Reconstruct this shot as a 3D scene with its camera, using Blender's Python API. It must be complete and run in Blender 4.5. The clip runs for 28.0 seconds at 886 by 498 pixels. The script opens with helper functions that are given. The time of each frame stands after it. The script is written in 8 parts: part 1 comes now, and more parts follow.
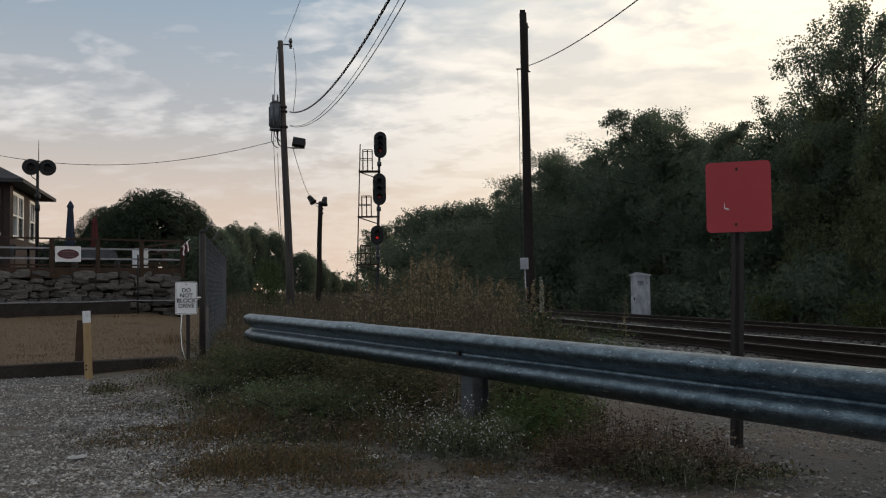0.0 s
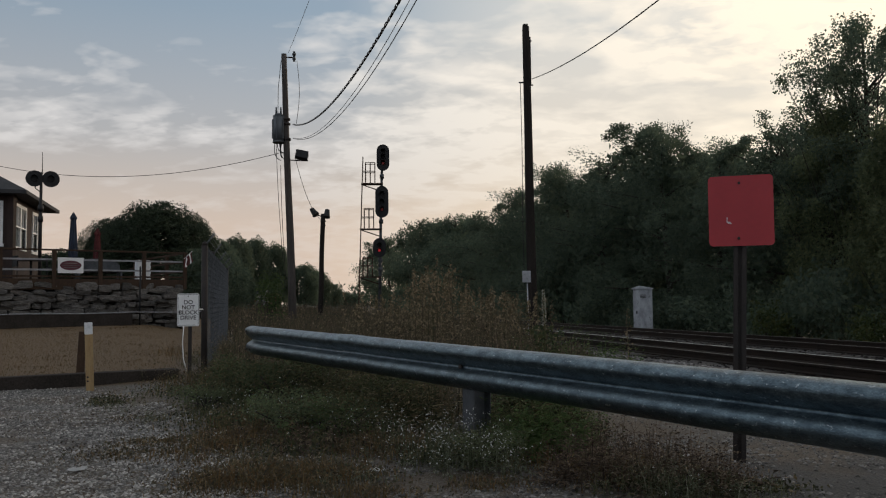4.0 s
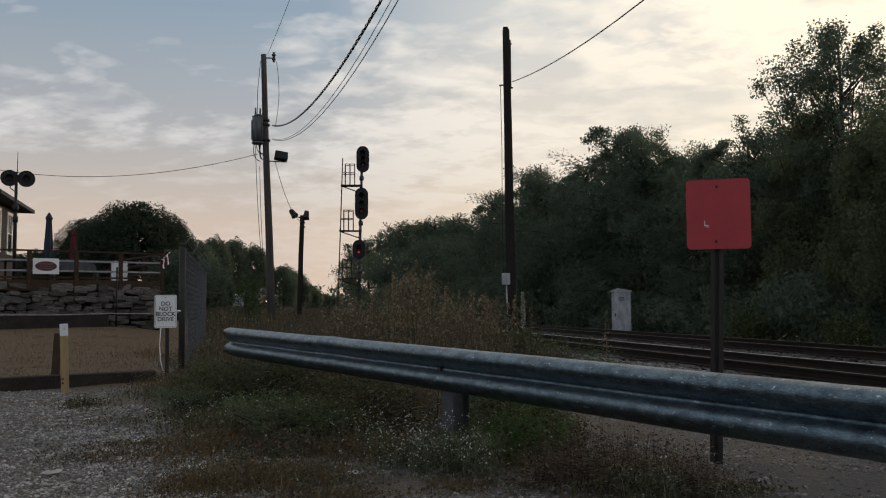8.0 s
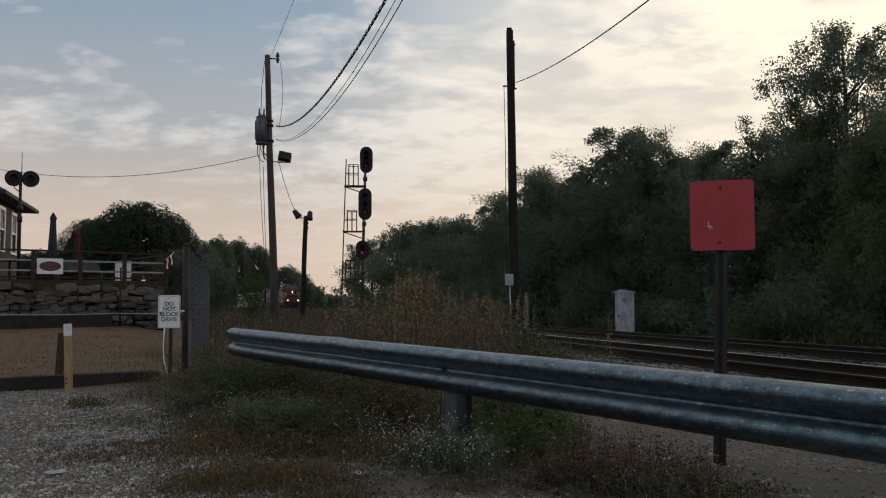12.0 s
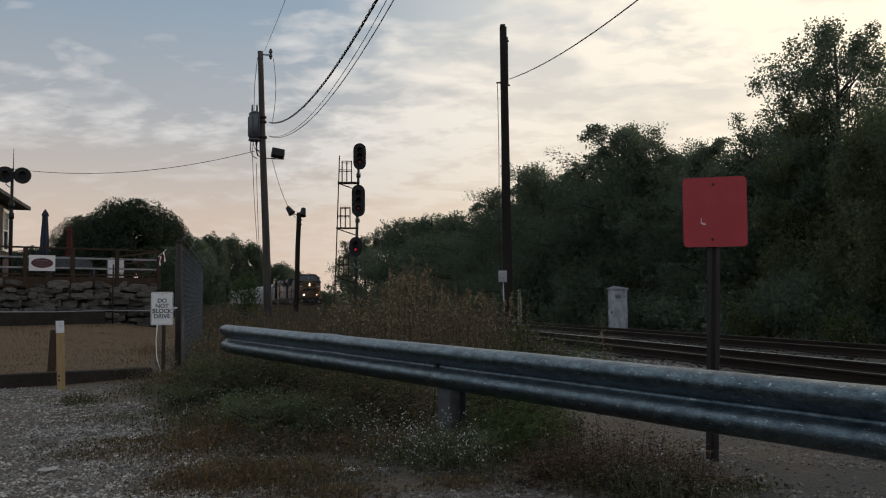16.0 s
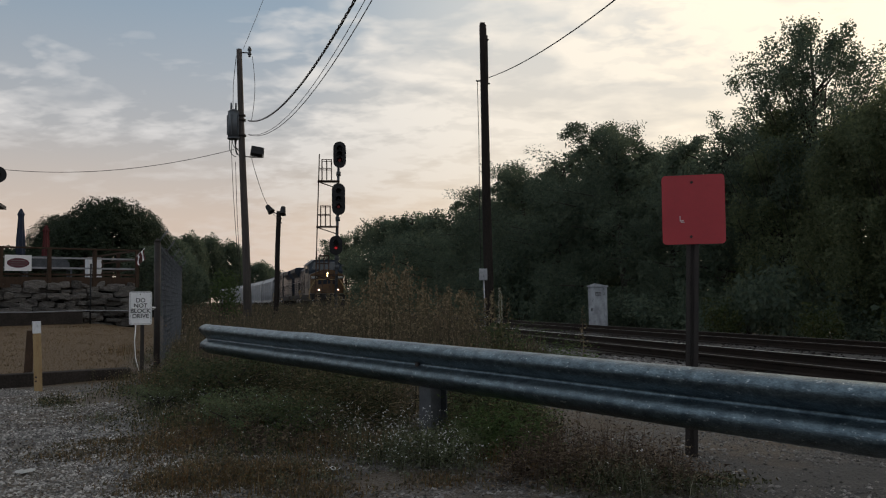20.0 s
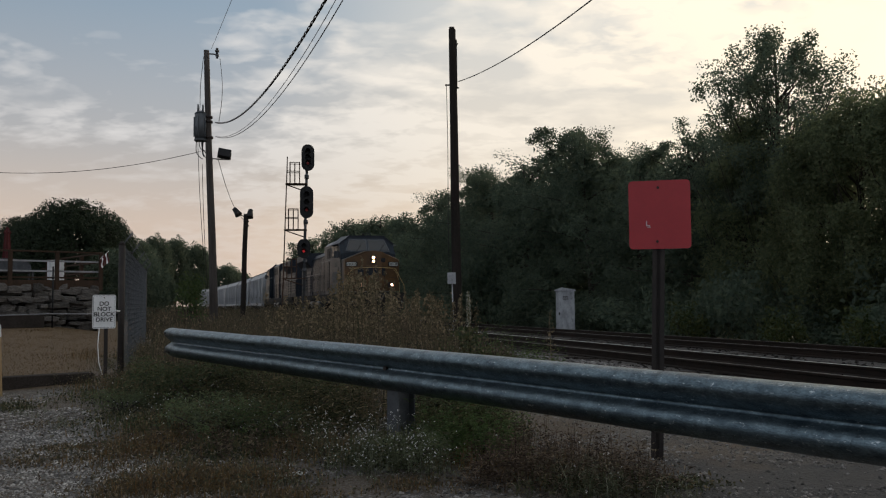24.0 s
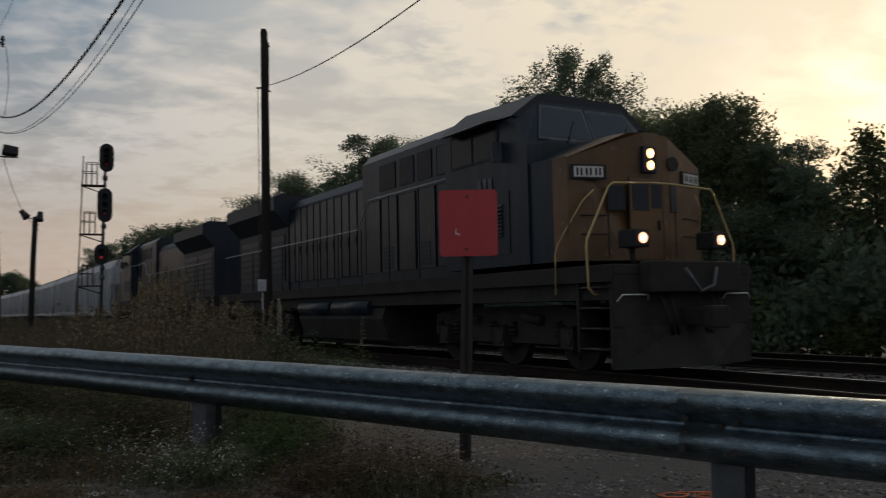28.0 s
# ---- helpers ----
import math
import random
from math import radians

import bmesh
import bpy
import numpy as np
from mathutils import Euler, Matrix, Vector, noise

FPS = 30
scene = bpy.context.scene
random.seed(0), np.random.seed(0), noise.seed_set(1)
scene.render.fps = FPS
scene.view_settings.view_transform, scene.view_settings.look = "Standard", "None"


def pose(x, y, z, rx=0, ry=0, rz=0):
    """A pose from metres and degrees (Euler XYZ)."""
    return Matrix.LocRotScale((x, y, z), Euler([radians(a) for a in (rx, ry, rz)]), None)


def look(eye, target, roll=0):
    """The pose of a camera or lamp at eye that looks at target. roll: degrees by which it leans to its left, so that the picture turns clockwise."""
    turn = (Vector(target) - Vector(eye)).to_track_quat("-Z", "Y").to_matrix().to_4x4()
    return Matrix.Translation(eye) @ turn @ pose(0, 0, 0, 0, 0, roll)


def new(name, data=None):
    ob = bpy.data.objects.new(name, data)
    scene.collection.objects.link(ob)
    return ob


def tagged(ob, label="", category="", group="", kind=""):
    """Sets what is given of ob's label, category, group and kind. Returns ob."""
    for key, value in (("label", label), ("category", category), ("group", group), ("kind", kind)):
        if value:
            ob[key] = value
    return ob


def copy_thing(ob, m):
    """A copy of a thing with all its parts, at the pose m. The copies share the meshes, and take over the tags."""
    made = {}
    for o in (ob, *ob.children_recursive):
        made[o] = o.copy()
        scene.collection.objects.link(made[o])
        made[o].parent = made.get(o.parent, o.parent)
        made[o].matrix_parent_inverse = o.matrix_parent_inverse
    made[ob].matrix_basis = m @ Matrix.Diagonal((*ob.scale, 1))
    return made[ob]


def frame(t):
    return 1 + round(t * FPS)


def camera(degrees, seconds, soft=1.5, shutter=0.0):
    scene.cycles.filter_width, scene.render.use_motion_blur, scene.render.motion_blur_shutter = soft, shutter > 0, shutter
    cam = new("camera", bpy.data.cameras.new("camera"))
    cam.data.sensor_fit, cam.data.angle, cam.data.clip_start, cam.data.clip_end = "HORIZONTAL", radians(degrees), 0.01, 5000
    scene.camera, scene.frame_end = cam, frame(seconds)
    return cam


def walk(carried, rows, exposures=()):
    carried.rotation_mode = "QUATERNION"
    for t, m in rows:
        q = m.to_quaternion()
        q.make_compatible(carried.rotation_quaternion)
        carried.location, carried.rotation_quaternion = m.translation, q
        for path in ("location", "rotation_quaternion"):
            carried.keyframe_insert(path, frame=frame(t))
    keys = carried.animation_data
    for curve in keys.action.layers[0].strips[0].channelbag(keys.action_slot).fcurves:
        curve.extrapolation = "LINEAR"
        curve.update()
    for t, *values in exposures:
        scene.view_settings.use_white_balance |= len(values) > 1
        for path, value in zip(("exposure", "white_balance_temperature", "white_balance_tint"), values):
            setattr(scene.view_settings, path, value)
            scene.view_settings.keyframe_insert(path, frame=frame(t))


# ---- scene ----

# ---------------------------------------------------------------- camera
EYE = 1.05
cam = camera(55.19, 28.0, soft=1.15, shutter=0.3)
# seconds, yaw, pitch, roll of a camera that stands in one place and pans
PATH = [
    (0.0, 0.12, 2.74, 0.85), (0.5, 0.17, 3.38, 0.73), (1.0, 0.05, 3.49, 0.60), (1.5, 0.10, 3.59, 0.56),
    (2.0, 0.39, 3.61, 0.57), (2.5, 0.42, 3.60, 0.58), (4.5, 0.04, 3.61, 0.72), (5.0, -0.99, 3.66, 0.64),
    (5.5, -1.08, 3.71, 0.55), (6.0, -0.64, 3.72, 0.54), (6.5, -0.44, 3.72, 0.50), (7.0, -0.54, 3.74, 0.47),
    (7.5, -0.78, 3.74, 0.48), (8.0, -1.13, 3.73, 0.50), (8.5, -1.07, 3.72, 0.51), (9.0, -0.79, 3.70, 0.52),
    (9.5, -0.84, 3.72, 0.46), (10.0, -0.99, 3.76, 0.41), (10.5, -0.95, 3.80, 0.43), (11.0, -0.87, 3.82, 0.42),
    (11.5, -0.92, 3.82, 0.42), (12.0, -0.91, 3.78, 0.39), (12.5, -0.75, 3.77, 0.39), (14.5, -1.35, 3.55, 0.46),
    (15.0, -1.35, 3.55, 0.44), (15.5, -1.35, 3.55, 0.44), (16.0, -1.35, 3.55, 0.44), (16.5, -1.35, 3.55, 0.44),
    (17.0, -1.35, 3.55, 0.44), (17.5, -1.36, 3.54, 0.47), (18.0, -1.36, 3.54, 0.47), (18.5, -1.30, 3.53, 0.43),
    (19.0, -1.33, 3.53, 0.39), (19.5, -2.14, 3.46, 0.64), (20.0, -2.65, 3.42, 0.72), (20.5, -2.90, 3.46, 0.81),
    (22.5, -3.19, 3.66, 0.67), (23.0, -3.50, 3.66, 0.64), (23.5, -4.31, 3.65, 0.63), (24.0, -4.79, 3.65, 0.63),
    (24.5, -4.88, 3.68, 0.62), (25.0, -5.22, 3.75, 0.64), (25.5, -6.73, 3.80, 0.67), (26.0, -8.18, 3.79, 0.83),
    (26.5, -9.27, 3.86, 0.92), (27.0, -9.95, 3.85, 0.99), (27.5, -11.73, 3.92, 1.09), (28.0, -17.41, 3.91, 1.18),
]
walk(cam, [(t, pose(0, 0, EYE, 90 + p, r, y)) for t, y, p, r in PATH],
     exposures=[(0, 0.16), (1, 0.08), (5, 0.0), (24, 0.0), (26, -0.1), (27, -0.2), (27.5, -0.32), (28, -0.48)])

# ---------------------------------------------------------------- plan
TRACK_YAW = 12.6          # the rails run straight away at this yaw
TRACK_P = 9.87            # distance of the near track's centre line
TRACK_P2 = 14.1           # and of the far track's
RAIL_Z = -0.05
U = Vector((-math.sin(radians(TRACK_YAW)), math.cos(radians(TRACK_YAW)), 0))
N = Vector((math.cos(radians(TRACK_YAW)), math.sin(radians(TRACK_YAW)), 0))


def P(az, d, z=0.0):
    """A place by yaw (to the left) and distance from the camera's foot."""
    return Vector((-d * math.sin(radians(az)), d * math.cos(radians(az)), z))


def bend(s):
    """The line's gentle curve to the left, far down the track."""
    return max(0.0, s - 90.0) ** 2 / 2750.0


def T(s, p, z=0.0):
    """A place by the way along the track and the distance across it."""
    q = U * s + N * (p - bend(s))
    return Vector((q.x, q.y, z))


def track_yaw(s):
    return TRACK_YAW + math.degrees(math.atan(2 * max(0.0, s - 90.0) / 2750.0))


def smooth(a, b, x):
    v = min(1.0, max(0.0, (x - a) / (b - a)))
    return v * v * (3 - 2 * v)


def ground_z(x, y):
    s, p = x * U.x + y * U.y, x * N.x + y * N.y
    z = 0.10 * smooth(9, 14, s) * smooth(2, -2, p)                       # the drive rises to the lawn's edge
    z += 0.32 * smooth(14, 30, s) * smooth(-1.5, -4, p)                  # lawn up to the stone wall
    z -= 0.33 * smooth(5.4, 7.4, p)
    z += 0.10 * smooth(7.4, 8.0, p) * smooth(17.0, 16.3, p)              # ballast bed
    z -= 0.55 * smooth(16.3, 18.0, p)
    z += 0.30 * smooth(8.0, 11.0, s) * smooth(0, 2, p) * smooth(6.0, 5.2, p) * smooth(26, 18, s) * 0.4
    near = smooth(60, 15, abs(s)) * smooth(40, 15, abs(p))
    z += near * (0.035 * noise.noise((x * 0.55, y * 0.55, 0)) + 0.012 * noise.noise((x * 2.3, y * 2.3, 4)))
    return z


def gz(v):
    return ground_z(v.x, v.y)


# ---------------------------------------------------------------- light
SUN_AZ, SUN_EL = -46.0, 10.0
sun_dir = Vector((-math.sin(radians(SUN_AZ)) * math.cos(radians(SUN_EL)),
                  math.cos(radians(SUN_AZ)) * math.cos(radians(SUN_EL)), math.sin(radians(SUN_EL))))
sun = new("sun", bpy.data.lights.new("sun", "SUN"))
sun.data.energy, sun.data.angle, sun.data.color = 1.3, radians(12), (1.0, 0.82, 0.62)
sun.matrix_world = look(sun_dir * 200, (0, 0, 0))


def node(tree, kind, **sets):
    n = tree.nodes.new(kind)
    for k, v in sets.items():
        if k.startswith("in_"):
            key = k[3:]
            n.inputs[int(key) if key.isdigit() else key.replace("_", " ")].default_value = v
    return n


def math_node(tree, op, a, b=None, clamp=False):
    n = tree.nodes.new("ShaderNodeMath")
    n.operation, n.use_clamp = op, clamp
    for i, v in enumerate((a, b)):
        if v is None:
            continue
        if isinstance(v, (int, float)):
            n.inputs[i].default_value = v
        else:
            tree.links.new(v, n.inputs[i])
    return n.outputs[0]


def mix_col(tree, fac, a, b, blend="MIX"):
    n = tree.nodes.new("ShaderNodeMix")
    n.data_type, n.blend_type = "RGBA", blend
    for sock, v in ((n.inputs[0], fac), (n.inputs[6], a), (n.inputs[7], b)):
        if isinstance(v, (int, float)):
            sock.default_value = v
        elif isinstance(v, tuple):
            sock.default_value = (*v[:3], 1)
        else:
            tree.links.new(v, sock)
    return n.outputs[2]


def ramp(tree, fac, stops):
    n = tree.nodes.new("ShaderNodeValToRGB")
    e = n.color_ramp.elements
    while len(e) < len(stops):
        e.new(0.5)
    for el, (pos, c) in zip(e, stops):
        el.position = pos
        el.color = (c, c, c, 1) if isinstance(c, (int, float)) else (*c, 1)
    tree.links.new(fac, n.inputs[0])
    return n.outputs[0]


def make_world():
    """Low sun behind thin broken cloud: a clear-sky texture with a cloud layer that is lit from the sun's side."""
    w = bpy.data.worlds.new("sky")
    scene.world = w
    w.use_nodes = True
    t = w.node_tree
    t.nodes.clear()
    out = t.nodes.new("ShaderNodeOutputWorld")
    bg = t.nodes.new("ShaderNodeBackground")
    bg.inputs[1].default_value = 0.128
    sky = t.nodes.new("ShaderNodeTexSky")
    sky.sky_type, sky.sun_disc = "NISHITA", False
    sky.sun_elevation, sky.sun_rotation = radians(SUN_EL), radians(-SUN_AZ)
    sky.air_density, sky.dust_density, sky.ozone_density = 1.0, 2.0, 1.5
    tc = t.nodes.new("ShaderNodeTexCoord")
    sep = t.nodes.new("ShaderNodeSeparateXYZ")
    t.links.new(tc.outputs["Generated"], sep.inputs[0])
    up = math_node(t, "MAXIMUM", sep.outputs[2], 0.0)
    lift = math_node(t, "ADD", up, 0.22)
    comb = t.nodes.new("ShaderNodeCombineXYZ")
    t.links.new(math_node(t, "DIVIDE", sep.outputs[0], lift), comb.inputs[0])
    t.links.new(math_node(t, "DIVIDE", sep.outputs[1], lift), comb.inputs[1])
    mp = t.nodes.new("ShaderNodeMapping")
    mp.inputs["Scale"].default_value = (1.0, 1.35, 1.0)
    mp.inputs["Rotation"].default_value = (0, 0, radians(24))
    t.links.new(comb.outputs[0], mp.inputs[0])
    big = node(t, "ShaderNodeTexNoise", in_Scale=0.8, in_Detail=4.0, in_Roughness=0.5, in_Distortion=0.3)
    fine = node(t, "ShaderNodeTexNoise", in_Scale=5.2, in_Detail=3.5, in_Roughness=0.5, in_Distortion=0.35)
    for n in (big, fine):
        t.links.new(mp.outputs[0], n.inputs["Vector"])
    # the sun's side
    dot = t.nodes.new("ShaderNodeVectorMath")
    dot.operation = "DOT_PRODUCT"
    t.links.new(tc.outputs["Generated"], dot.inputs[0])
    dot.inputs[1].default_value = sun_dir
    side = ramp(t, dot.outputs["Value"], [(0.55, 0.0), (0.86, 0.42), (0.97, 0.8), (1.0, 1.0)])
    # cover
    both = math_node(t, "ADD", math_node(t, "MULTIPLY", big.outputs[0], 0.75), math_node(t, "MULTIPLY", fine.outputs[0], 0.56))
    both = math_node(t, "ADD", both, math_node(t, "MULTIPLY", side, 0.135))
    mott = node(t, "ShaderNodeTexNoise", in_Scale=11.0, in_Detail=3.0, in_Roughness=0.55, in_Distortion=0.2)
    t.links.new(mp.outputs[0], mott.inputs["Vector"])
    flock = math_node(t, "MULTIPLY", ramp(t, mott.outputs[0], [(0.44, 0.0), (0.60, 1.0)]), ramp(t, big.outputs[0], [(0.44, 0.25), (0.56, 1.0)]))
    both = math_node(t, "ADD", both, math_node(t, "MULTIPLY", flock, 0.12))
    cover = ramp(t, both, [(0.63, 0.0), (0.72, 0.46), (0.83, 1.0)])
    cloud = mix_col(t, side, (6.4, 6.2, 6.05), (11.0, 9.3, 6.6))
    blue = mix_col(t, 0.6, sky.outputs[0], (2.65, 3.3, 3.95))
    veil = ramp(t, dot.outputs["Value"], [(0.62, 0.0), (0.78, 0.50), (0.88, 0.45), (0.96, 0.0)])
    blue = mix_col(t, veil, blue, (7.6, 7.0, 6.0))
    low = ramp(t, up, [(0.0, 1.0), (0.09, 0.84), (0.19, 0.36), (0.33, 0.0)])
    dusk = mix_col(t, side, (5.4, 4.22, 3.42), (9.5, 7.6, 5.0))
    blue = mix_col(t, low, blue, dusk)
    cover = math_node(t, "MULTIPLY", cover, math_node(t, "SUBTRACT", 1.0, math_node(t, "MULTIPLY", low, 0.92)))
    col = mix_col(t, cover, blue, cloud)
    opp = ramp(t, math_node(t, "ADD", dot.outputs["Value"], 1.0), [(0.40, 1.0), (1.0, 0.0)])
    col = mix_col(t, math_node(t, "MULTIPLY", opp, 0.85), col, (3.5, 3.9, 4.45))
    t.links.new(col, bg.inputs[0])
    t.links.new(bg.outputs[0], out.inputs[0])


make_world()


# ---------------------------------------------------------------- materials
def surface(name, c1, c2, scale=3.0, rough=0.8, metal=0.0, bump=0.2, fine=40.0, fine_amount=0.35, c3=None, spots=0.0, stretch=(1, 1, 1), bump_dist=0.01, island=0.0, objvar=0.0):
    """Two-scale surface: broad stains between c1 and c2, fine grain, optional worn spots of c3, and relief."""
    m = bpy.data.materials.new(name)
    m.use_nodes = True
    t = m.node_tree
    b = t.nodes["Principled BSDF"]
    tc = t.nodes.new("ShaderNodeTexCoord")
    mp = t.nodes.new("ShaderNodeMapping")
    mp.inputs["Scale"].default_value = stretch
    t.links.new(tc.outputs["Object"], mp.inputs[0])
    n1 = node(t, "ShaderNodeTexNoise", in_Scale=scale, in_Detail=4.0, in_Roughness=0.6)
    n2 = node(t, "ShaderNodeTexNoise", in_Scale=fine, in_Detail=3.0, in_Roughness=0.65)
    for n in (n1, n2):
        t.links.new(mp.outputs[0], n.inputs["Vector"])
    f1 = ramp(t, n1.outputs[0], [(0.34, 0.0), (0.66, 1.0)])
    col = mix_col(t, f1, c1, c2)
    g = ramp(t, n2.outputs[0], [(0.3, 1.0 - fine_amount), (0.7, 1.0 + 0.0)])
    col = mix_col(t, 1.0, col, g, "MULTIPLY")
    if c3:
        n3 = node(t, "ShaderNodeTexNoise", in_Scale=scale * 2.7, in_Detail=6.0, in_Roughness=0.7)
        t.links.new(mp.outputs[0], n3.inputs["Vector"])
        f3 = ramp(t, n3.outputs[0], [(0.62 - spots * 0.2, 0.0), (0.68 - spots * 0.2, 1.0)])
        col = mix_col(t, f3, col, c3)
    if island:
        geo = t.nodes.new("ShaderNodeNewGeometry")
        r = ramp(t, geo.outputs["Random Per Island"], [(0.0, 1.0 - island), (1.0, 1.0)])
        col = mix_col(t, 1.0, col, r, "MULTIPLY")
    if objvar:
        oi = t.nodes.new("ShaderNodeObjectInfo")
        r = ramp(t, oi.outputs["Random"], [(0.0, 1.0 - objvar), (1.0, 1.0)])
        col = mix_col(t, 1.0, col, r, "MULTIPLY")
    t.links.new(col, b.inputs["Base Color"])
    rr = math_node(t, "ADD", math_node(t, "MULTIPLY", n2.outputs[0], 0.25), rough - 0.125, True)
    t.links.new(rr, b.inputs["Roughness"])
    b.inputs["Metallic"].default_value = metal
    if bump:
        bp = node(t, "ShaderNodeBump", in_Strength=bump, in_Distance=bump_dist)
        t.links.new(n2.outputs[0], bp.inputs["Height"])
        t.links.new(bp.outputs[0], b.inputs["Normal"])
    return m


def leafy(name, stops, trans=0.25, rough=0.6):
    """Leaves and blades: each one takes its own tint."""
    m = bpy.data.materials.new(name)
    m.use_nodes = True
    t = m.node_tree
    b = t.nodes["Principled BSDF"]
    geo = t.nodes.new("ShaderNodeNewGeometry")
    oi = t.nodes.new("ShaderNodeObjectInfo")
    r = math_node(t, "FRACT", math_node(t, "ADD", geo.outputs["Random Per Island"], 0.0))
    col = ramp(t, r, stops)
    v = ramp(t, oi.outputs["Random"], [(0.0, 0.72), (1.0, 1.0)])
    col = mix_col(t, 1.0, col, v, "MULTIPLY")
    t.links.new(col, b.inputs["Base Color"])
    b.inputs["Roughness"].default_value = 0.75
    b.inputs["Specular IOR Level"].default_value = 0.25
    tr = t.nodes.new("ShaderNodeBsdfTranslucent")
    t.links.new(col, tr.inputs[0])
    ms = t.nodes.new("ShaderNodeMixShader")
    ms.inputs[0].default_value = trans
    t.links.new(b.outputs[0], ms.inputs[1])
    t.links.new(tr.outputs[0], ms.inputs[2])
    t.links.new(ms.outputs[0], t.nodes["Material Output"].inputs[0])
    return m


def glow(name, c, strength):
    m = bpy.data.materials.new(name)
    m.use_nodes = True
    b = m.node_tree.nodes["Principled BSDF"]
    b.inputs["Base Color"].default_value = (*c, 1)
    b.inputs["Emission Color"].default_value = (*c, 1)
    b.inputs["Emission Strength"].default_value = strength
    return m


def glassy(name, tint, rough=0.08):
    m = bpy.data.materials.new(name)
    m.use_nodes = True
    b = m.node_tree.nodes["Principled BSDF"]
    b.inputs["Base Color"].default_value = (*tint, 1)
    b.inputs["Roughness"].default_value = rough
    b.inputs["IOR"].default_value = 1.5
    b.inputs["Specular IOR Level"].default_value = 0.6
    return m


M = {}
M["galv"] = surface("galvanised_steel", (0.21, 0.28, 0.32), (0.085, 0.12, 0.145), 13.0, 0.36, 0.88, 0.35, 80, 0.5, (0.50, 0.55, 0.57), 0.04, (0.8, 1, 1.6))
M["galv_old"] = surface("weathered_zinc", (0.13, 0.14, 0.155), (0.07, 0.077, 0.085), 5, 0.6, 0.5, 0.2, 80, 0.4)
M["rail_pale"] = surface("pale_painted_pipe", (0.38, 0.38, 0.40), (0.26, 0.26, 0.27), 5, 0.6, 0, 0.1, 50, 0.25)
M["wood_grey"] = surface("greyed_pole_wood", (0.105, 0.090, 0.082), (0.062, 0.052, 0.047), 1.2, 0.9, 0, 0.7, 26, 0.55, None, 0, (6, 6, 0.5), 0.02)
M["ballast_dark"] = surface("oil_dark_ballast", (0.045, 0.038, 0.034), (0.028, 0.025, 0.023), 7, 0.9, 0, 0.3, 60, 0.3, None, 0, (1, 1, 1), 0.01, 0.6)
M["wood_pole"] = surface("tarred_pole_wood", (0.042, 0.034, 0.030), (0.026, 0.022, 0.020), 1.2, 0.9, 0, 0.7, 26, 0.6, None, 0, (6, 6, 0.5), 0.02)
M["wood_new"] = surface("yellow_pine", (0.42, 0.30, 0.15), (0.34, 0.22, 0.10), 6, 0.75, 0, 0.3, 40, 0.3, None, 0, (4, 4, 0.6))
M["wood_brown"] = surface("brown_stained_wood", (0.080, 0.047, 0.029), (0.048, 0.030, 0.020), 4, 0.8, 0, 0.3, 50, 0.4, None, 0, (3, 3, 1))
M["wood_tie"] = surface("creosote_timber", (0.040, 0.034, 0.030), (0.060, 0.050, 0.044), 3, 0.92, 0, 0.6, 40, 0.5)
M["black"] = surface("black_paint", (0.028, 0.028, 0.03), (0.02, 0.02, 0.021), 4, 0.55, 0, 0.1, 60, 0.3)
M["dark_steel"] = surface("dark_rusty_steel", (0.05, 0.04, 0.036), (0.03, 0.026, 0.025), 5, 0.7, 0.4, 0.3, 60, 0.4)
M["rust"] = surface("rusted_iron", (0.10, 0.055, 0.035), (0.06, 0.035, 0.025), 6, 0.85, 0.2, 0.4, 60, 0.4)
M["rail"] = surface("rail_steel", (0.040, 0.028, 0.022), (0.024, 0.019, 0.016), 2, 0.7, 0.5, 0.2, 40, 0.4)
# worn head whose pale half-diffuse colour stands in for the sky it reflects
M["rail_top"] = surface("sky_bright_rail_head", (0.75, 0.73, 0.70), (0.66, 0.64, 0.62), 2, 0.42, 0.45, 0.02, 60, 0.1)
M["rail_dull"] = surface("dull_rail_head", (0.17, 0.155, 0.145), (0.11, 0.10, 0.095), 2, 0.5, 0.3, 0.02, 60, 0.2)
M["red"] = surface("red_sign_sheeting", (0.40, 0.028, 0.036), (0.35, 0.022, 0.03), 3, 0.5, 0, 0.03, 30, 0.1)
M["white"] = surface("white_paint", (0.86, 0.86, 0.86), (0.80, 0.80, 0.80), 5, 0.55, 0, 0.05, 50, 0.12)
M["white_flaky"] = surface("chipped_white_paint", (0.80, 0.81, 0.83), (0.60, 0.61, 0.63), 1.6, 0.7, 0, 0.2, 30, 0.2, (0.34, 0.35, 0.37), 0.12, (1.6, 1.6, 0.7))
M["sign_black"] = surface("black_lettering", (0.02, 0.02, 0.022), (0.03, 0.03, 0.03), 5, 0.6, 0, 0, 40, 0.1)
M["maroon"] = surface("maroon_print", (0.11, 0.02, 0.035), (0.09, 0.02, 0.03), 4, 0.6, 0, 0, 40, 0.1)
M["stone"] = surface("limestone_block", (0.38, 0.35, 0.32), (0.19, 0.172, 0.155), 3.2, 0.9, 0, 1.0, 9, 0.65, None, 0, (1, 1, 1.8), 0.06, 0, 0.7)
M["wall_backing"] = surface("near_black_backing", (0.022, 0.02, 0.018), (0.015, 0.013, 0.012), 4, 0.95, 0, 0.3, 30, 0.4)
M["bark"] = surface("bark", (0.06, 0.048, 0.038), (0.035, 0.03, 0.025), 3, 0.95, 0, 0.7, 20, 0.5, None, 0, (3, 3, 0.6), 0.03)
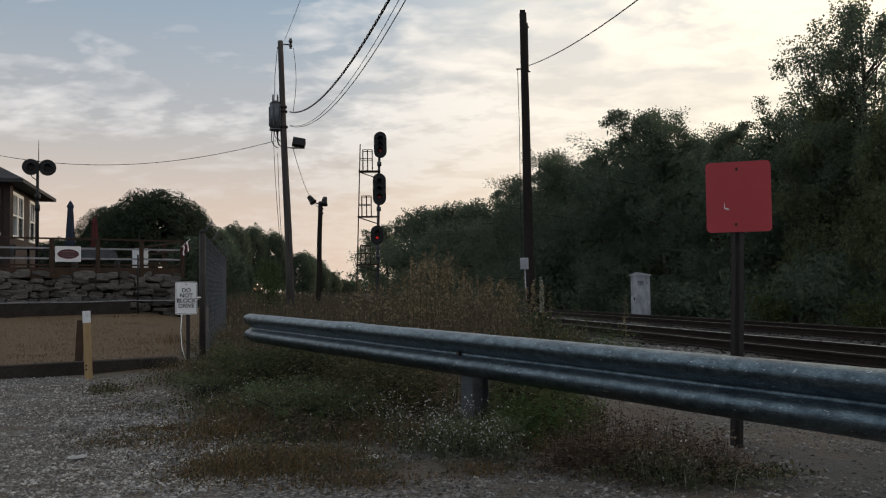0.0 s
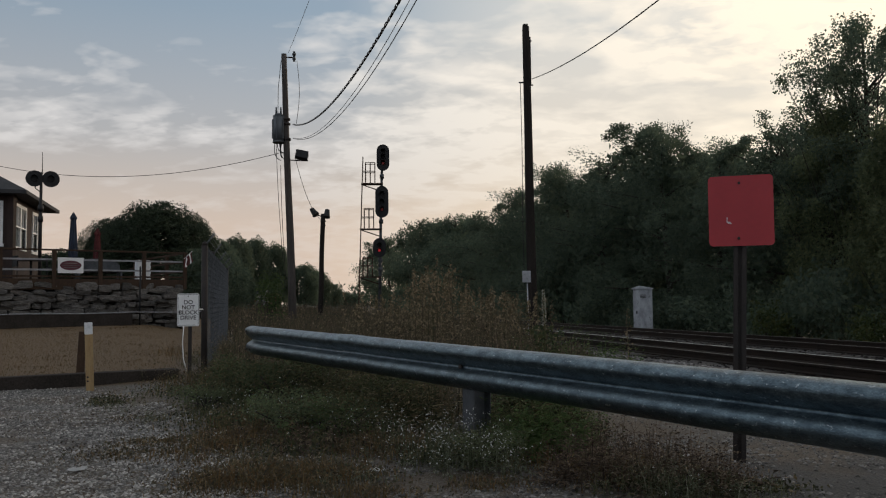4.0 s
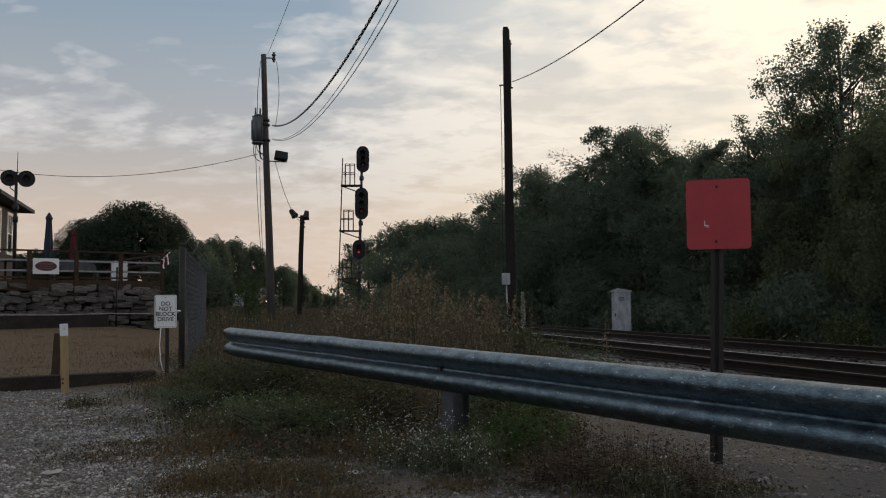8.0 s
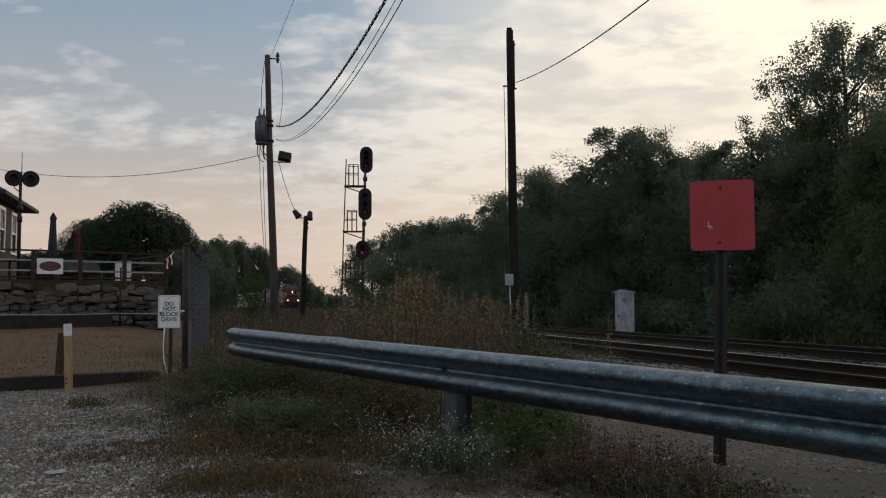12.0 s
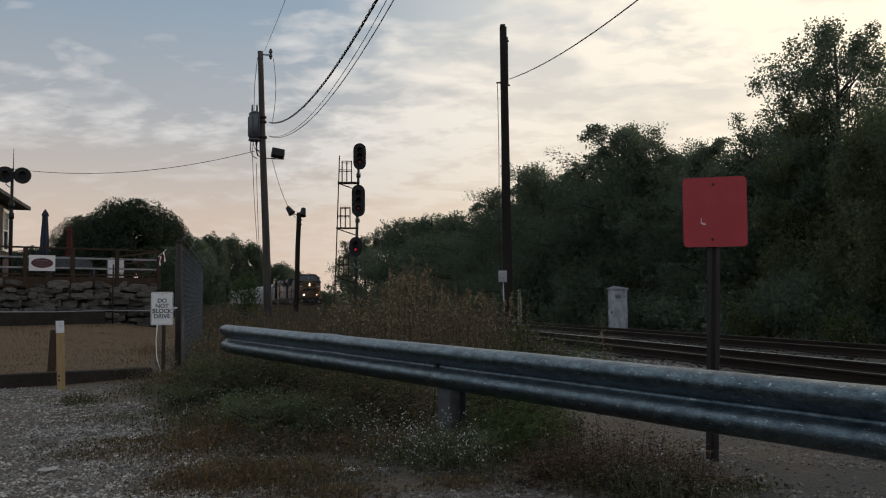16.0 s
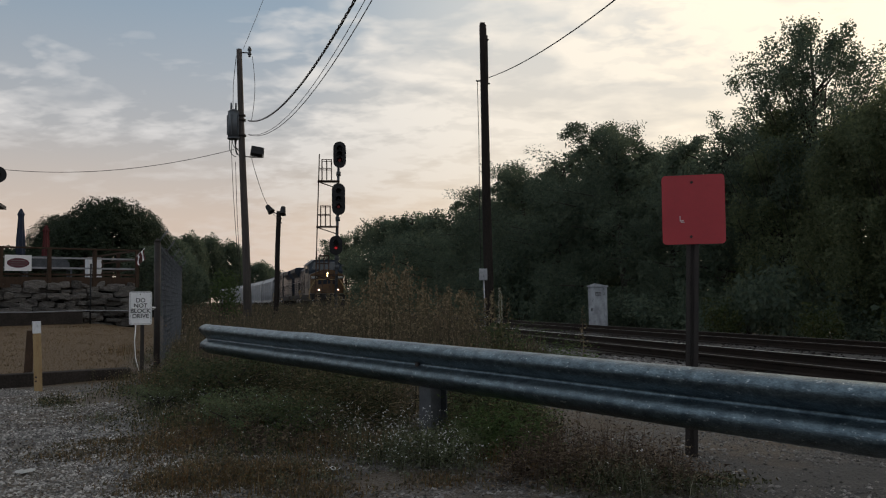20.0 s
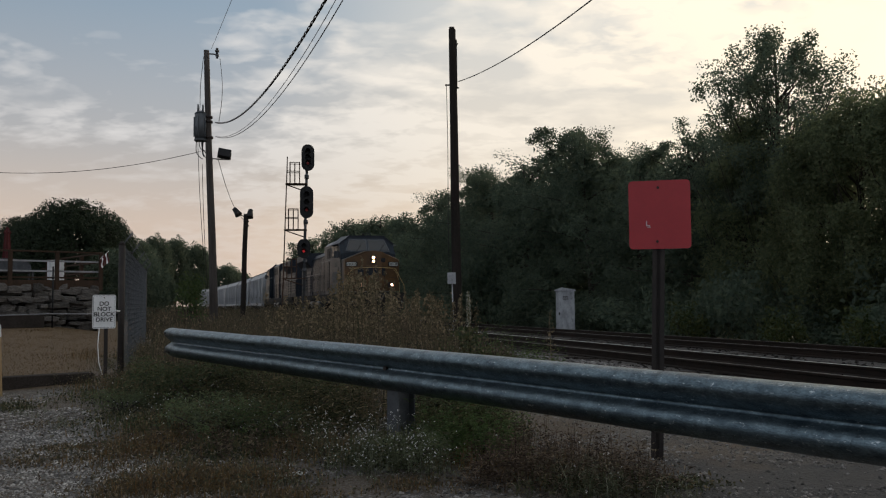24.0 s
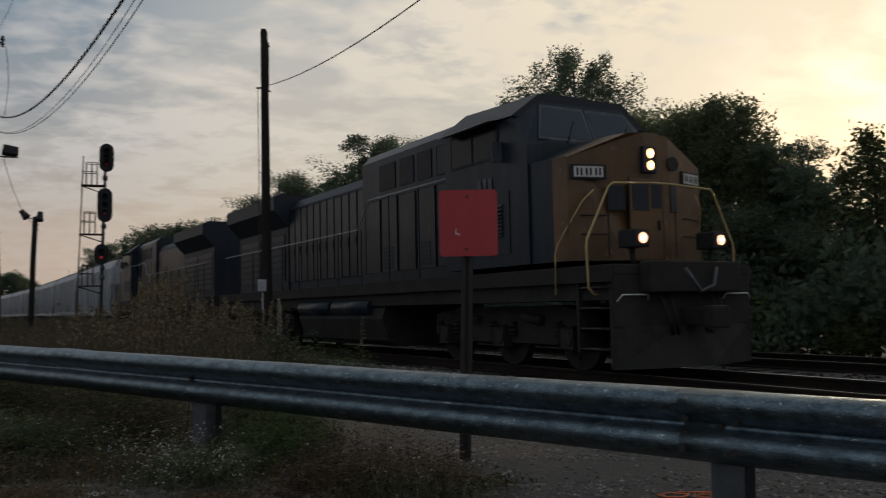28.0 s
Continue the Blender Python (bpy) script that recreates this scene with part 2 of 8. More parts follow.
M["leaf"] = leafy("dark_green_leaves", [(0.0, (0.078, 0.110, 0.082)), (0.5, (0.11, 0.148, 0.104)), (1.0, (0.15, 0.18, 0.12))], 0.58)
M["leaf_light"] = leafy("olive_leaves", [(0.0, (0.04, 0.06, 0.018)), (0.6, (0.075, 0.095, 0.03)), (1.0, (0.12, 0.12, 0.04))], 0.35)
# leaf colour for the far woods with distance haze mixed into it
M["leaf_far"] = leafy("hazy_green_leaves", [(0.0, (0.05, 0.075, 0.05)), (1.0, (0.085, 0.11, 0.07))], 0.35)
M["leaf_deep"] = leafy("deep_green_leaves", [(0.0, (0.030, 0.046, 0.030)), (0.5, (0.044, 0.064, 0.038)), (1.0, (0.060, 0.080, 0.046))], 0.3)
M["lawn_grass"] = leafy("parched_lawn_grass", [(0.0, (0.070, 0.042, 0.017)), (0.5, (0.135, 0.080, 0.031)), (0.8, (0.080, 0.066, 0.026)), (1.0, (0.18, 0.115, 0.052))], 0.25)
# lightened copy of the leaf greens: hazy low sun put into the colour
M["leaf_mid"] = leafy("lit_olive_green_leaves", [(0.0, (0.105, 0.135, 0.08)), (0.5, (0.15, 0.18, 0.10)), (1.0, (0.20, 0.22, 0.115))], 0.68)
M["fence_wire"] = surface("dull_fence_wire", (0.085, 0.09, 0.095), (0.04, 0.043, 0.047), 4, 0.8, 0.2, 0.0, 40, 0.3)
M["grey_flaky"] = surface("weathered_pale_paint", (0.52, 0.54, 0.57), (0.30, 0.31, 0.33), 2.2, 0.7, 0, 0.25, 26, 0.3, (0.17, 0.18, 0.19), 0.14, (1.6, 1.6, 0.7))
M["weed_green"] = leafy("weed_greens", [(0.0, (0.048, 0.066, 0.032)), (0.5, (0.088, 0.112, 0.052)), (0.78, (0.125, 0.128, 0.06)), (0.92, (0.12, 0.10, 0.052)), (1.0, (0.16, 0.135, 0.075))], 0.35)
M["weed_brown"] = leafy("dry_weeds", [(0.0, (0.050, 0.046, 0.032)), (0.4, (0.125, 0.098, 0.066)), (0.7, (0.082, 0.084, 0.046)), (0.9, (0.23, 0.175, 0.115)), (1.0, (0.32, 0.25, 0.17))], 0.4)
M["weed_olive"] = leafy("olive_weeds", [(0.0, (0.085, 0.078, 0.045)), (0.5, (0.165, 0.135, 0.085)), (1.0, (0.31, 0.24, 0.155))], 0.45)
M["weed_pale"] = leafy("faded_flower_spike", [(0.0, (0.34, 0.34, 0.25)), (1.0, (0.60, 0.60, 0.52))])
M["weed_dark"] = leafy("dead_dark_weeds", [(0.0, (0.045, 0.032, 0.026)), (0.6, (0.12, 0.085, 0.062)), (1.0, (0.27, 0.21, 0.15))])
M["grass_dry"] = leafy("parched_grass", [(0.0, (0.11, 0.066, 0.030)), (0.5, (0.23, 0.14, 0.062)), (0.8, (0.12, 0.10, 0.042)), (1.0, (0.36, 0.25, 0.13))], 0.35)
M["leaf_weed"] = leafy("bright_weed_leaves", [(0.0, (0.06, 0.10, 0.035)), (0.5, (0.10, 0.155, 0.055)), (1.0, (0.15, 0.19, 0.075))], 0.4)
M["weed_rank"] = leafy("rank_weed_greens", [(0.0, (0.028, 0.031, 0.017)), (0.4, (0.060, 0.064, 0.032)), (0.7, (0.098, 0.094, 0.046)), (0.88, (0.16, 0.125, 0.07)), (1.0, (0.34, 0.28, 0.18))], 0.3)
M["weed_aster"] = leafy("grey_green_weeds", [(0.0, (0.055, 0.062, 0.036)), (0.5, (0.11, 0.122, 0.068)), (0.85, (0.17, 0.19, 0.12)), (1.0, (0.38, 0.38, 0.29))], 0.35)
M["petal"] = leafy("white_petals", [(0.0, (0.75, 0.74, 0.74)), (1.0, (0.88, 0.87, 0.88))], 0.3)
M["gravel"] = surface("crushed_limestone", (0.74, 0.70, 0.65), (0.20, 0.185, 0.17), 7, 0.9, 0, 0.3, 60, 0.3, None, 0, (1, 1, 1), 0.01, 0.8)
M["pebble"] = surface("mixed_pebbles", (0.40, 0.375, 0.35), (0.16, 0.15, 0.14), 7, 0.9, 0, 0.3, 60, 0.3, None, 0, (1, 1, 1), 0.01, 0.85)
M["ballast"] = surface("grey_ballast", (0.42, 0.40, 0.38), (0.14, 0.13, 0.125), 7, 0.9, 0, 0.3, 60, 0.3, None, 0, (1, 1, 1), 0.01, 0.6)
M["lens_warm"] = glow("lit_headlamp", (1.0, 0.56, 0.23), 3.6)
M["lens_ditch"] = glow("lit_ditch_lamp", (1.0, 0.50, 0.33), 2.2)
M["bulb_hot"] = glow("glaring_bulb", (1.0, 0.72, 0.42), 140.0)
M["lens_red"] = glow("lit_red_lens", (1.0, 0.05, 0.06), 0.2)
M["lens_dull"] = glow("dull_red_lens", (0.30, 0.03, 0.03), 0.07)
M["glass"] = glassy("cab_glass", (0.02, 0.026, 0.03), 0.12)
M["window"] = glassy("window_glass", (0.10, 0.12, 0.13), 0.12)
M["loco_grey"] = surface("faded_grey_blue_paint", (0.020, 0.030, 0.042), (0.009, 0.015, 0.022), 2.4, 0.36, 0, 0.02, 9, 0.2, (0.036, 0.036, 0.040), 0.0, (1.6, 1.6, 0.16))
M["loco_door"] = surface("streaked_grey_door_paint", (0.027, 0.034, 0.043), (0.010, 0.015, 0.022), 1.6, 0.34, 0, 0.02, 9, 0.25, (0.10, 0.048, 0.045), 0.10, (2.2, 2.2, 0.22), 0.01, 0, 0.45)
M["glass_dark"] = glassy("dark_open_cab_window", (0.006, 0.008, 0.009), 0.2)
M["loco_dark"] = surface("dark_blue_paint", (0.015, 0.021, 0.033), (0.022, 0.027, 0.037), 1.5, 0.5, 0, 0.08, 20, 0.3)
M["loco_yellow"] = surface("grimy_yellow_paint", (0.13, 0.062, 0.016), (0.07, 0.035, 0.012), 1.6, 0.5, 0, 0.06, 22, 0.25, (0.17, 0.10, 0.05), 0.08)
M["under"] = surface("sooty_underframe", (0.026, 0.025, 0.025), (0.044, 0.040, 0.037), 2, 0.85, 0, 0.3, 24, 0.4)
for _k, _v in (("under", 0.2), ("black", 0.2), ("wood_tie", 0.1), ("rail", 0.2), ("ballast_dark", 0.1), ("wall_backing", 0.1), ("loco_dark", 0.25), ("loco_grey", 0.22), ("loco_door", 0.3), ("glass_dark", 0.15), ("glass", 0.6), ("wood_pole", 0.15), ("wood_brown", 0.25)):
    M[_k].node_tree.nodes["Principled BSDF"].inputs["Specular IOR Level"].default_value = _v
M["handrail"] = surface("pale_yellow_rail_paint", (0.48, 0.34, 0.14), (0.38, 0.27, 0.12), 4, 0.5, 0, 0, 40, 0.15)
M["step_white"] = surface("white_step_edge", (0.62, 0.62, 0.60), (0.5, 0.5, 0.48), 4, 0.5, 0, 0, 40, 0.2)
M["hopper"] = surface("pale_grey_hopper_paint", (0.38, 0.395, 0.415), (0.27, 0.28, 0.295), 0.9, 0.6, 0, 0.06, 14, 0.25, (0.20, 0.14, 0.10), 0.1, (1, 1, 0.4))
M["house"] = surface("brown_shingle_siding", (0.05, 0.03, 0.025), (0.032, 0.021, 0.018), 3, 0.9, 0, 0.4, 26, 0.4)
M["roof"] = surface("charcoal_shingles", (0.055, 0.055, 0.06), (0.035, 0.036, 0.04), 3, 0.9, 0, 0.4, 24, 0.4)
M["cloth_blue"] = surface("navy_canvas", (0.030, 0.042, 0.075), (0.020, 0.028, 0.05), 4, 0.9, 0, 0.2, 60, 0.3)
M["cloth_red"] = surface("red_canvas", (0.12, 0.02, 0.02), (0.08, 0.015, 0.016), 4, 0.9, 0, 0.2, 60, 0.3)
M["wire"] = surface("black_cable", (0.012, 0.012, 0.013), (0.018, 0.018, 0.018), 4, 0.6, 0, 0, 40, 0.1)
M["porcelain"] = surface("grey_transformer_paint", (0.10, 0.11, 0.12), (0.07, 0.08, 0.09), 4, 0.5, 0.1, 0.05, 40, 0.2)
M["orange"] = surface("orange_spray_paint", (0.62, 0.16, 0.05), (0.50, 0.12, 0.04), 12, 0.8, 0, 0.2, 60, 0.5)
M["concrete"] = surface("old_concrete", (0.30, 0.29, 0.27), (0.22, 0.21, 0.20), 3, 0.9, 0, 0.3, 40, 0.35)
M["paper"] = surface("white_scrap", (0.75, 0.74, 0.72), (0.6, 0.6, 0.58), 8, 0.8, 0, 0.2, 40, 0.2)


def ground_material():
    """Gravel drive, worn earth, parched lawn, patched asphalt and ballast, each where it lies."""
    m = bpy.data.materials.new("ground_mixed")
    m.use_nodes = True
    t = m.node_tree
    b = t.nodes["Principled BSDF"]
    tc = t.nodes.new("ShaderNodeTexCoord")
    rot = t.nodes.new("ShaderNodeMapping")
    rot.inputs["Rotation"].default_value = (0, 0, radians(-TRACK_YAW))
    t.links.new(tc.outputs["Object"], rot.inputs[0])
    wob = node(t, "ShaderNodeTexNoise", in_Scale=0.9, in_Detail=5.0, in_Roughness=0.65)
    t.links.new(tc.outputs["Object"], wob.inputs["Vector"])
    sep = t.nodes.new("ShaderNodeSeparateXYZ")
    t.links.new(rot.outputs[0], sep.inputs[0])
    w = math_node(t, "MULTIPLY", math_node(t, "SUBTRACT", wob.outputs[0], 0.5), 3.0)
    p = math_node(t, "ADD", sep.outputs[0], w)
    rot2 = t.nodes.new("ShaderNodeMapping")
    rot2.inputs["Rotation"].default_value = (0, 0, radians(-34.6))
    t.links.new(tc.outputs["Object"], rot2.inputs[0])
    sep2 = t.nodes.new("ShaderNodeSeparateXYZ")
    t.links.new(rot2.outputs[0], sep2.inputs[0])
    g = math_node(t, "ADD", sep2.outputs[0], math_node(t, "SUBTRACT", w, 3.57))     # distance past the guardrail

    def stone(scale, a, c):
        v = node(t, "ShaderNodeTexVoronoi", in_Scale=scale)
        t.links.new(tc.outputs["Object"], v.inputs["Vector"])
        sepc = t.nodes.new("ShaderNodeSeparateColor")
        t.links.new(v.outputs["Color"], sepc.inputs[0])
        col = mix_col(t, sepc.outputs[0], a, c)
        edge = ramp(t, v.outputs["Distance"], [(0.0, 1.0), (0.66, 0.2)])
        return mix_col(t, 1.0, col, edge, "MULTIPLY"), v.outputs["Distance"]

    grav, gd = stone(46.0, (0.46, 0.43, 0.40), (0.07, 0.064, 0.058))
    ball, bd = stone(20.0, (0.20, 0.185, 0.17), (0.06, 0.055, 0.05))
    grit, _ = stone(85.0, (0.42, 0.39, 0.36), (0.06, 0.054, 0.048))
    n2 = node(t, "ShaderNodeTexNoise", in_Scale=16.0, in_Detail=5.0, in_Roughness=0.7)
    t.links.new(tc.outputs["Object"], n2.inputs["Vector"])
    earth = mix_col(t, n2.outputs[0], (0.034, 0.026, 0.019), (0.10, 0.078, 0.056))
    near = node(t, "ShaderNodeTexNoise", in_Scale=2.1, in_Detail=5.0, in_Roughness=0.7)
    t.links.new(tc.outputs["Object"], near.inputs["Vector"])
    earth = mix_col(t, ramp(t, near.outputs[0], [(0.40, 0.15), (0.62, 0.85)]), earth, grit)
    lawn = mix_col(t, n2.outputs[0], (0.060, 0.037, 0.015), (0.125, 0.074, 0.029))
    asph = mix_col(t, n2.outputs[0], (0.018, 0.018, 0.018), (0.046, 0.043, 0.041))
    asph = mix_col(t, ramp(t, near.outputs[0], [(0.42, 0.04), (0.60, 0.18)]), asph, grit)

    def step(v, a, c):
        n = t.nodes.new("ShaderNodeMapRange")
        n.inputs[1].default_value, n.inputs[2].default_value = a, c
        t.links.new(v, n.inputs[0])
        return n.outputs[0]

    col = mix_col(t, step(g, -0.7, -1.3), earth, grav)                       # drive
    patch = node(t, "ShaderNodeTexNoise", in_Scale=0.75, in_Detail=4.0)
    t.links.new(tc.outputs["Object"], patch.inputs["Vector"])
    bare = ramp(t, patch.outputs[0], [(0.46, 0.0), (0.55, 1.0)])
    col = mix_col(t, math_node(t, "MULTIPLY", bare, 0.65), col, mix_col(t, 0.5, earth, lawn))
    lawn_mask = math_node(t, "MULTIPLY", step(sep.outputs[1], 11.5, 11.9), step(sep.outputs[0], -0.9, -1.4))
    col = mix_col(t, lawn_mask, col, lawn)
    road = math_node(t, "MULTIPLY", step(math_node(t, "ADD", sep.outputs[1], w), 5.2, 4.6), step(g, 0.1, 0.5))
    col = mix_col(t, road, col, asph)
    col = mix_col(t, math_node(t, "MULTIPLY", step(p, 5.6, 7.2), step(sep.outputs[1], 1.5, 4.0)), col, ball)
    dark = math_node(t, "MULTIPLY", step(sep.outputs[0], 8.0, 8.4), step(sep.outputs[0], 16.0, 15.6))
    col = mix_col(t, dark, col, mix_col(t, n2.outputs[0], (0.030, 0.027, 0.025), (0.065, 0.058, 0.052)))
    far = step(sep.outputs[0], 17.0, 18.5)
    col = mix_col(t, far, col, earth)
    t.links.new(col, b.inputs["Base Color"])
    b.inputs["Roughness"].default_value = 0.92
    bp = node(t, "ShaderNodeBump", in_Strength=0.7, in_Distance=0.02)
    t.links.new(math_node(t, "ADD", math_node(t, "MULTIPLY", gd, -0.6), n2.outputs[0]), bp.inputs["Height"])
    t.links.new(bp.outputs[0], b.inputs["Normal"])
    return m


M["ground"] = ground_material()


# ---------------------------------------------------------------- mesh helpers
def part(name, bm, material, parent=None, label=""):
    """Links a bmesh as one mesh object under a thing or a part."""
    me = bpy.data.meshes.new(name)
    bm.to_mesh(me)
    bm.free()
    me.materials.append(M[material])
    ob = new(name, me)
    if parent:
        ob.parent = parent
    return tagged(ob, label)


def raw_part(name, verts, faces, material, parent=None, label="", smooth_shade=False):
    me = bpy.data.meshes.new(name)
    me.from_pydata(verts if isinstance(verts, list) else verts.tolist(), [], faces if isinstance(faces, list) else faces.tolist())
    me.materials.append(M[material])
    if smooth_shade:
        me.polygons.foreach_set("use_smooth", [True] * len(me.polygons))
    ob = new(name, me)
    if parent:
        ob.parent = parent
    return tagged(ob, label)


def thing(name, label, category, at=(0, 0, 0), yaw=0.0, group="", kind=""):
    ob = new(name)
    ob.empty_display_size = 0.2
    ob.matrix_basis = pose(*at, 0, 0, yaw)
    return tagged(ob, label, category, group, kind)


def box(bm, x0, x1, y0, y1, z0, z1, bevel=0.0, m=None):
    r = bmesh.ops.create_cube(bm, size=1.0)
    vs = r["verts"]
    for v in vs:
        v.co = Vector(((x0 + x1) / 2 + v.co.x * (x1 - x0), (y0 + y1) / 2 + v.co.y * (y1 - y0), (z0 + z1) / 2 + v.co.z * (z1 - z0)))
    if bevel:
        es = list({e for v in vs for e in v.link_edges})
        r2 = bmesh.ops.bevel(bm, geom=es, offset=bevel, segments=2, affect="EDGES", profile=0.6)
        vs = list({v for f in r2["faces"] for v in f.verts} | {v for v in vs if v.is_valid})
    if m is not None:
        bmesh.ops.transform(bm, matrix=m, verts=[v for v in vs if v.is_valid])
    return bm


def rod(bm, a, b, r0, r1=None, seg=10, caps=True):
    """A round bar from a to b."""
    a, b = Vector(a), Vector(b)
    r1 = r0 if r1 is None else r1
    q = (b - a).to_track_quat("Z", "Y").to_matrix()
    rings = []
    for c, r in ((a, r0), (b, r1)):
        rings.append([bm.verts.new(c + q @ Vector((r * math.cos(2 * math.pi * i / seg), r * math.sin(2 * math.pi * i / seg), 0))) for i in range(seg)])
    for i in range(seg):
        f = bm.faces.new((rings[0][i], rings[0][(i + 1) % seg], rings[1][(i + 1) % seg], rings[1][i]))
        f.smooth = seg > 6
    if caps:
        bm.faces.new(rings[0][::-1])
        bm.faces.new(rings[1])
    return bm


def tube(bm, pts, r, seg=6, r_end=None):
    """A round bar along a line of points."""
    pts = [Vector(p) for p in pts]
    rings = []
    for k, c in enumerate(pts):
        d = (pts[min(k + 1, len(pts) - 1)] - pts[max(k - 1, 0)]).normalized()
        q = d.to_track_quat("Z", "Y").to_matrix()
        rr = r if r_end is None else r + (r_end - r) * k / (len(pts) - 1)
        rings.append([bm.verts.new(c + q @ Vector((rr * math.cos(2 * math.pi * i / seg), rr * math.sin(2 * math.pi * i / seg), 0))) for i in range(seg)])
    for k in range(len(pts) - 1):
        # align rings
        a, b = rings[k], rings[k + 1]
        off = min(range(seg), key=lambda o: sum((a[i].co - b[(i + o) % seg].co).length for i in range(seg)))
        rings[k + 1] = b = b[off:] + b[:off]
        for i in range(seg):
            f = bm.faces.new((a[i], a[(i + 1) % seg], b[(i + 1) % seg], b[i]))
            f.smooth = True
    bm.faces.new(rings[0][::-1])
    bm.faces.new(rings[-1])
    return bm


def prism(bm, outline, axis, lo, hi):
    """An outline (two coordinates) drawn out along axis 0, 1 or 2."""
    def put(p, h):
        c = list(p)
        c.insert(axis, h)
        return bm.verts.new(c)
    a = [put(p, lo) for p in outline]
    b = [put(p, hi) for p in outline]
    n = len(outline)
    for i in range(n):
        bm.faces.new((a[i], a[(i + 1) % n], b[(i + 1) % n], b[i]))
    bm.faces.new(a[::-1])
    bm.faces.new(b)
    bmesh.ops.recalc_face_normals(bm, faces=bm.faces[:])
    return bm


def loft(bm, sections, close=True):
    """Skin through rings of equal count."""
    rings = [[bm.verts.new(p) for p in s] for s in sections]
    n = len(rings[0])
    for a, b in zip(rings, rings[1:]):
        for i in range(n):
            bm.faces.new((a[i], a[(i + 1) % n], b[(i + 1) % n], b[i]))
    if close:
        bm.faces.new(rings[0][::-1])
        bm.faces.new(rings[-1])
    bmesh.ops.recalc_face_normals(bm, faces=bm.faces[:])
    return bm


def disc(bm, c, axis, r, depth, seg=20):
    a = Vector(axis).normalized()
    return rod(bm, Vector(c) - a * depth / 2, Vector(c) + a * depth / 2, r, r, seg)


def nb():
    return bmesh.new()


def lettering(name, text, size, m, material, parent, label="", bold=0.022):
    cu = bpy.data.curves.new(name, "FONT")
    cu.body, cu.size, cu.extrude, cu.align_x, cu.align_y = text, size, 0.0015, "CENTER", "CENTER"
    cu.offset = size * bold
    tmp = bpy.data.objects.new(name, cu)
    me = bpy.data.meshes.new_from_object(tmp)
    bpy.data.objects.remove(tmp)
    me.materials.clear()
    me.materials.append(M[material])
    me.transform(m)
    ob = new(name, me)
    ob.parent = parent
    return tagged(ob, label)


# ---------------------------------------------------------------- ground
def build_ground():
    def axis(stops):
        out = [stops[0][0]]
        for (a, _), (b, n) in zip(stops, stops[1:]):
            out += [a + (b - a) * (i + 1) / n for i in range(n)]
        return out
    ss = axis([(-2500, 0), (-300, 5), (-40, 10), (-4, 18), (3, 24), (14, 120), (20, 30), (45, 40), (120, 25), (400, 14), (3000, 8)])
    ps = axis([(-2500, 0), (-300, 5), (-60, 10), (-12, 24), (-8, 16), (2, 110), (4, 10), (8.2, 28), (16, 10), (19, 14), (60, 12), (300, 8), (2500, 6)])
    verts = []
    for s in ss:
        for p in ps:
            q = U * s + N * (p - (bend(s) if s < 420 else bend(420)))
            q0 = U * s + N * p
            verts.append((q.x, q.y, ground_z(q0.x, q0.y)))
    n = len(ps)
    faces = [(i * n + j, i * n + j + 1, (i + 1) * n + j + 1, (i + 1) * n + j) for i in range(len(ss) - 1) for j in range(n - 1)]
    ob = raw_part("ground", verts, faces, "ground", None, "", True)
    tagged(ob, "gravel drive, worn earth and parched grass", "ground", "", "structure")


build_ground()


# ---------------------------------------------------------------- railway tracks
def rail_profile():
    return [(-0.075, -0.172), (0.075, -0.172), (0.075, -0.158), (0.012, -0.135), (0.010, -0.045), (0.036, -0.035), (0.036, -0.006), (0.028, -0.0), (-0.028, 0.0), (-0.036, -0.006), (-0.036, -0.035), (-0.010, -0.045), (-0.012, -0.135), (-0.075, -0.158)]


def build_track(p0, label, s_from, s_to):
    tr = thing("railway_track", label, "railway track", (0, 0, 0), 0, "railway tracks", "structure")
    stations = [s_from + i * 6.0 for i in range(int((s_to - s_from) / 6.0) + 1)]
    for off in (-0.753, 0.753):
        bm = nb()
        loft(bm, [[T(s, p0 + off + a, RAIL_Z + z) for a, z in rail_profile()] for s in stations])
        part("rail", bm, "rail", tr)
        bm = nb()
        loft(bm, [[T(s, p0 + off + a, RAIL_Z + z) for a, z in ((-0.026, 0.0015), (0.026, 0.0015), (0.026, 0.004), (-0.026, 0.004))] for s in stations])
        # reflected sky is painted on this one head only; the others stay dull
        shiny = p0 < 12 and off > 0
        part("running_surface", bm, "rail_top" if shiny else "rail_dull", tr, "worn rail head with sky glint in its colour" if shiny else "dull worn rail head")
    bm = nb()
    box(bm, -0.115, 0.115, -1.3, 1.3, -0.19, 0.0)
    me = bpy.data.meshes.new("tie")
    bm.to_mesh(me)
    bm.free()
    me.materials.append(M["wood_tie"])
    rnd = random.Random(int(p0 * 10))
    s = s_from + 0.3
    count = 0
    while s < min(s_to, 75) and count < 190:
        ob = new("tie", me)
        ob.parent = tr
        q = T(s, p0 + rnd.uniform(-0.04, 0.04), RAIL_Z - 0.178 + rnd.uniform(-0.012, 0.004))
        ob.matrix_basis = pose(q.x, q.y, q.z, 0, 0, track_yaw(s) + rnd.uniform(-1, 1) + 90)
        s += 0.52
        count += 1
    return tr


build_track(TRACK_P, "near railway track with shiny rails on dark ties", -14, 420)
build_track(TRACK_P2, "second railway track behind the near one", -14, 420)


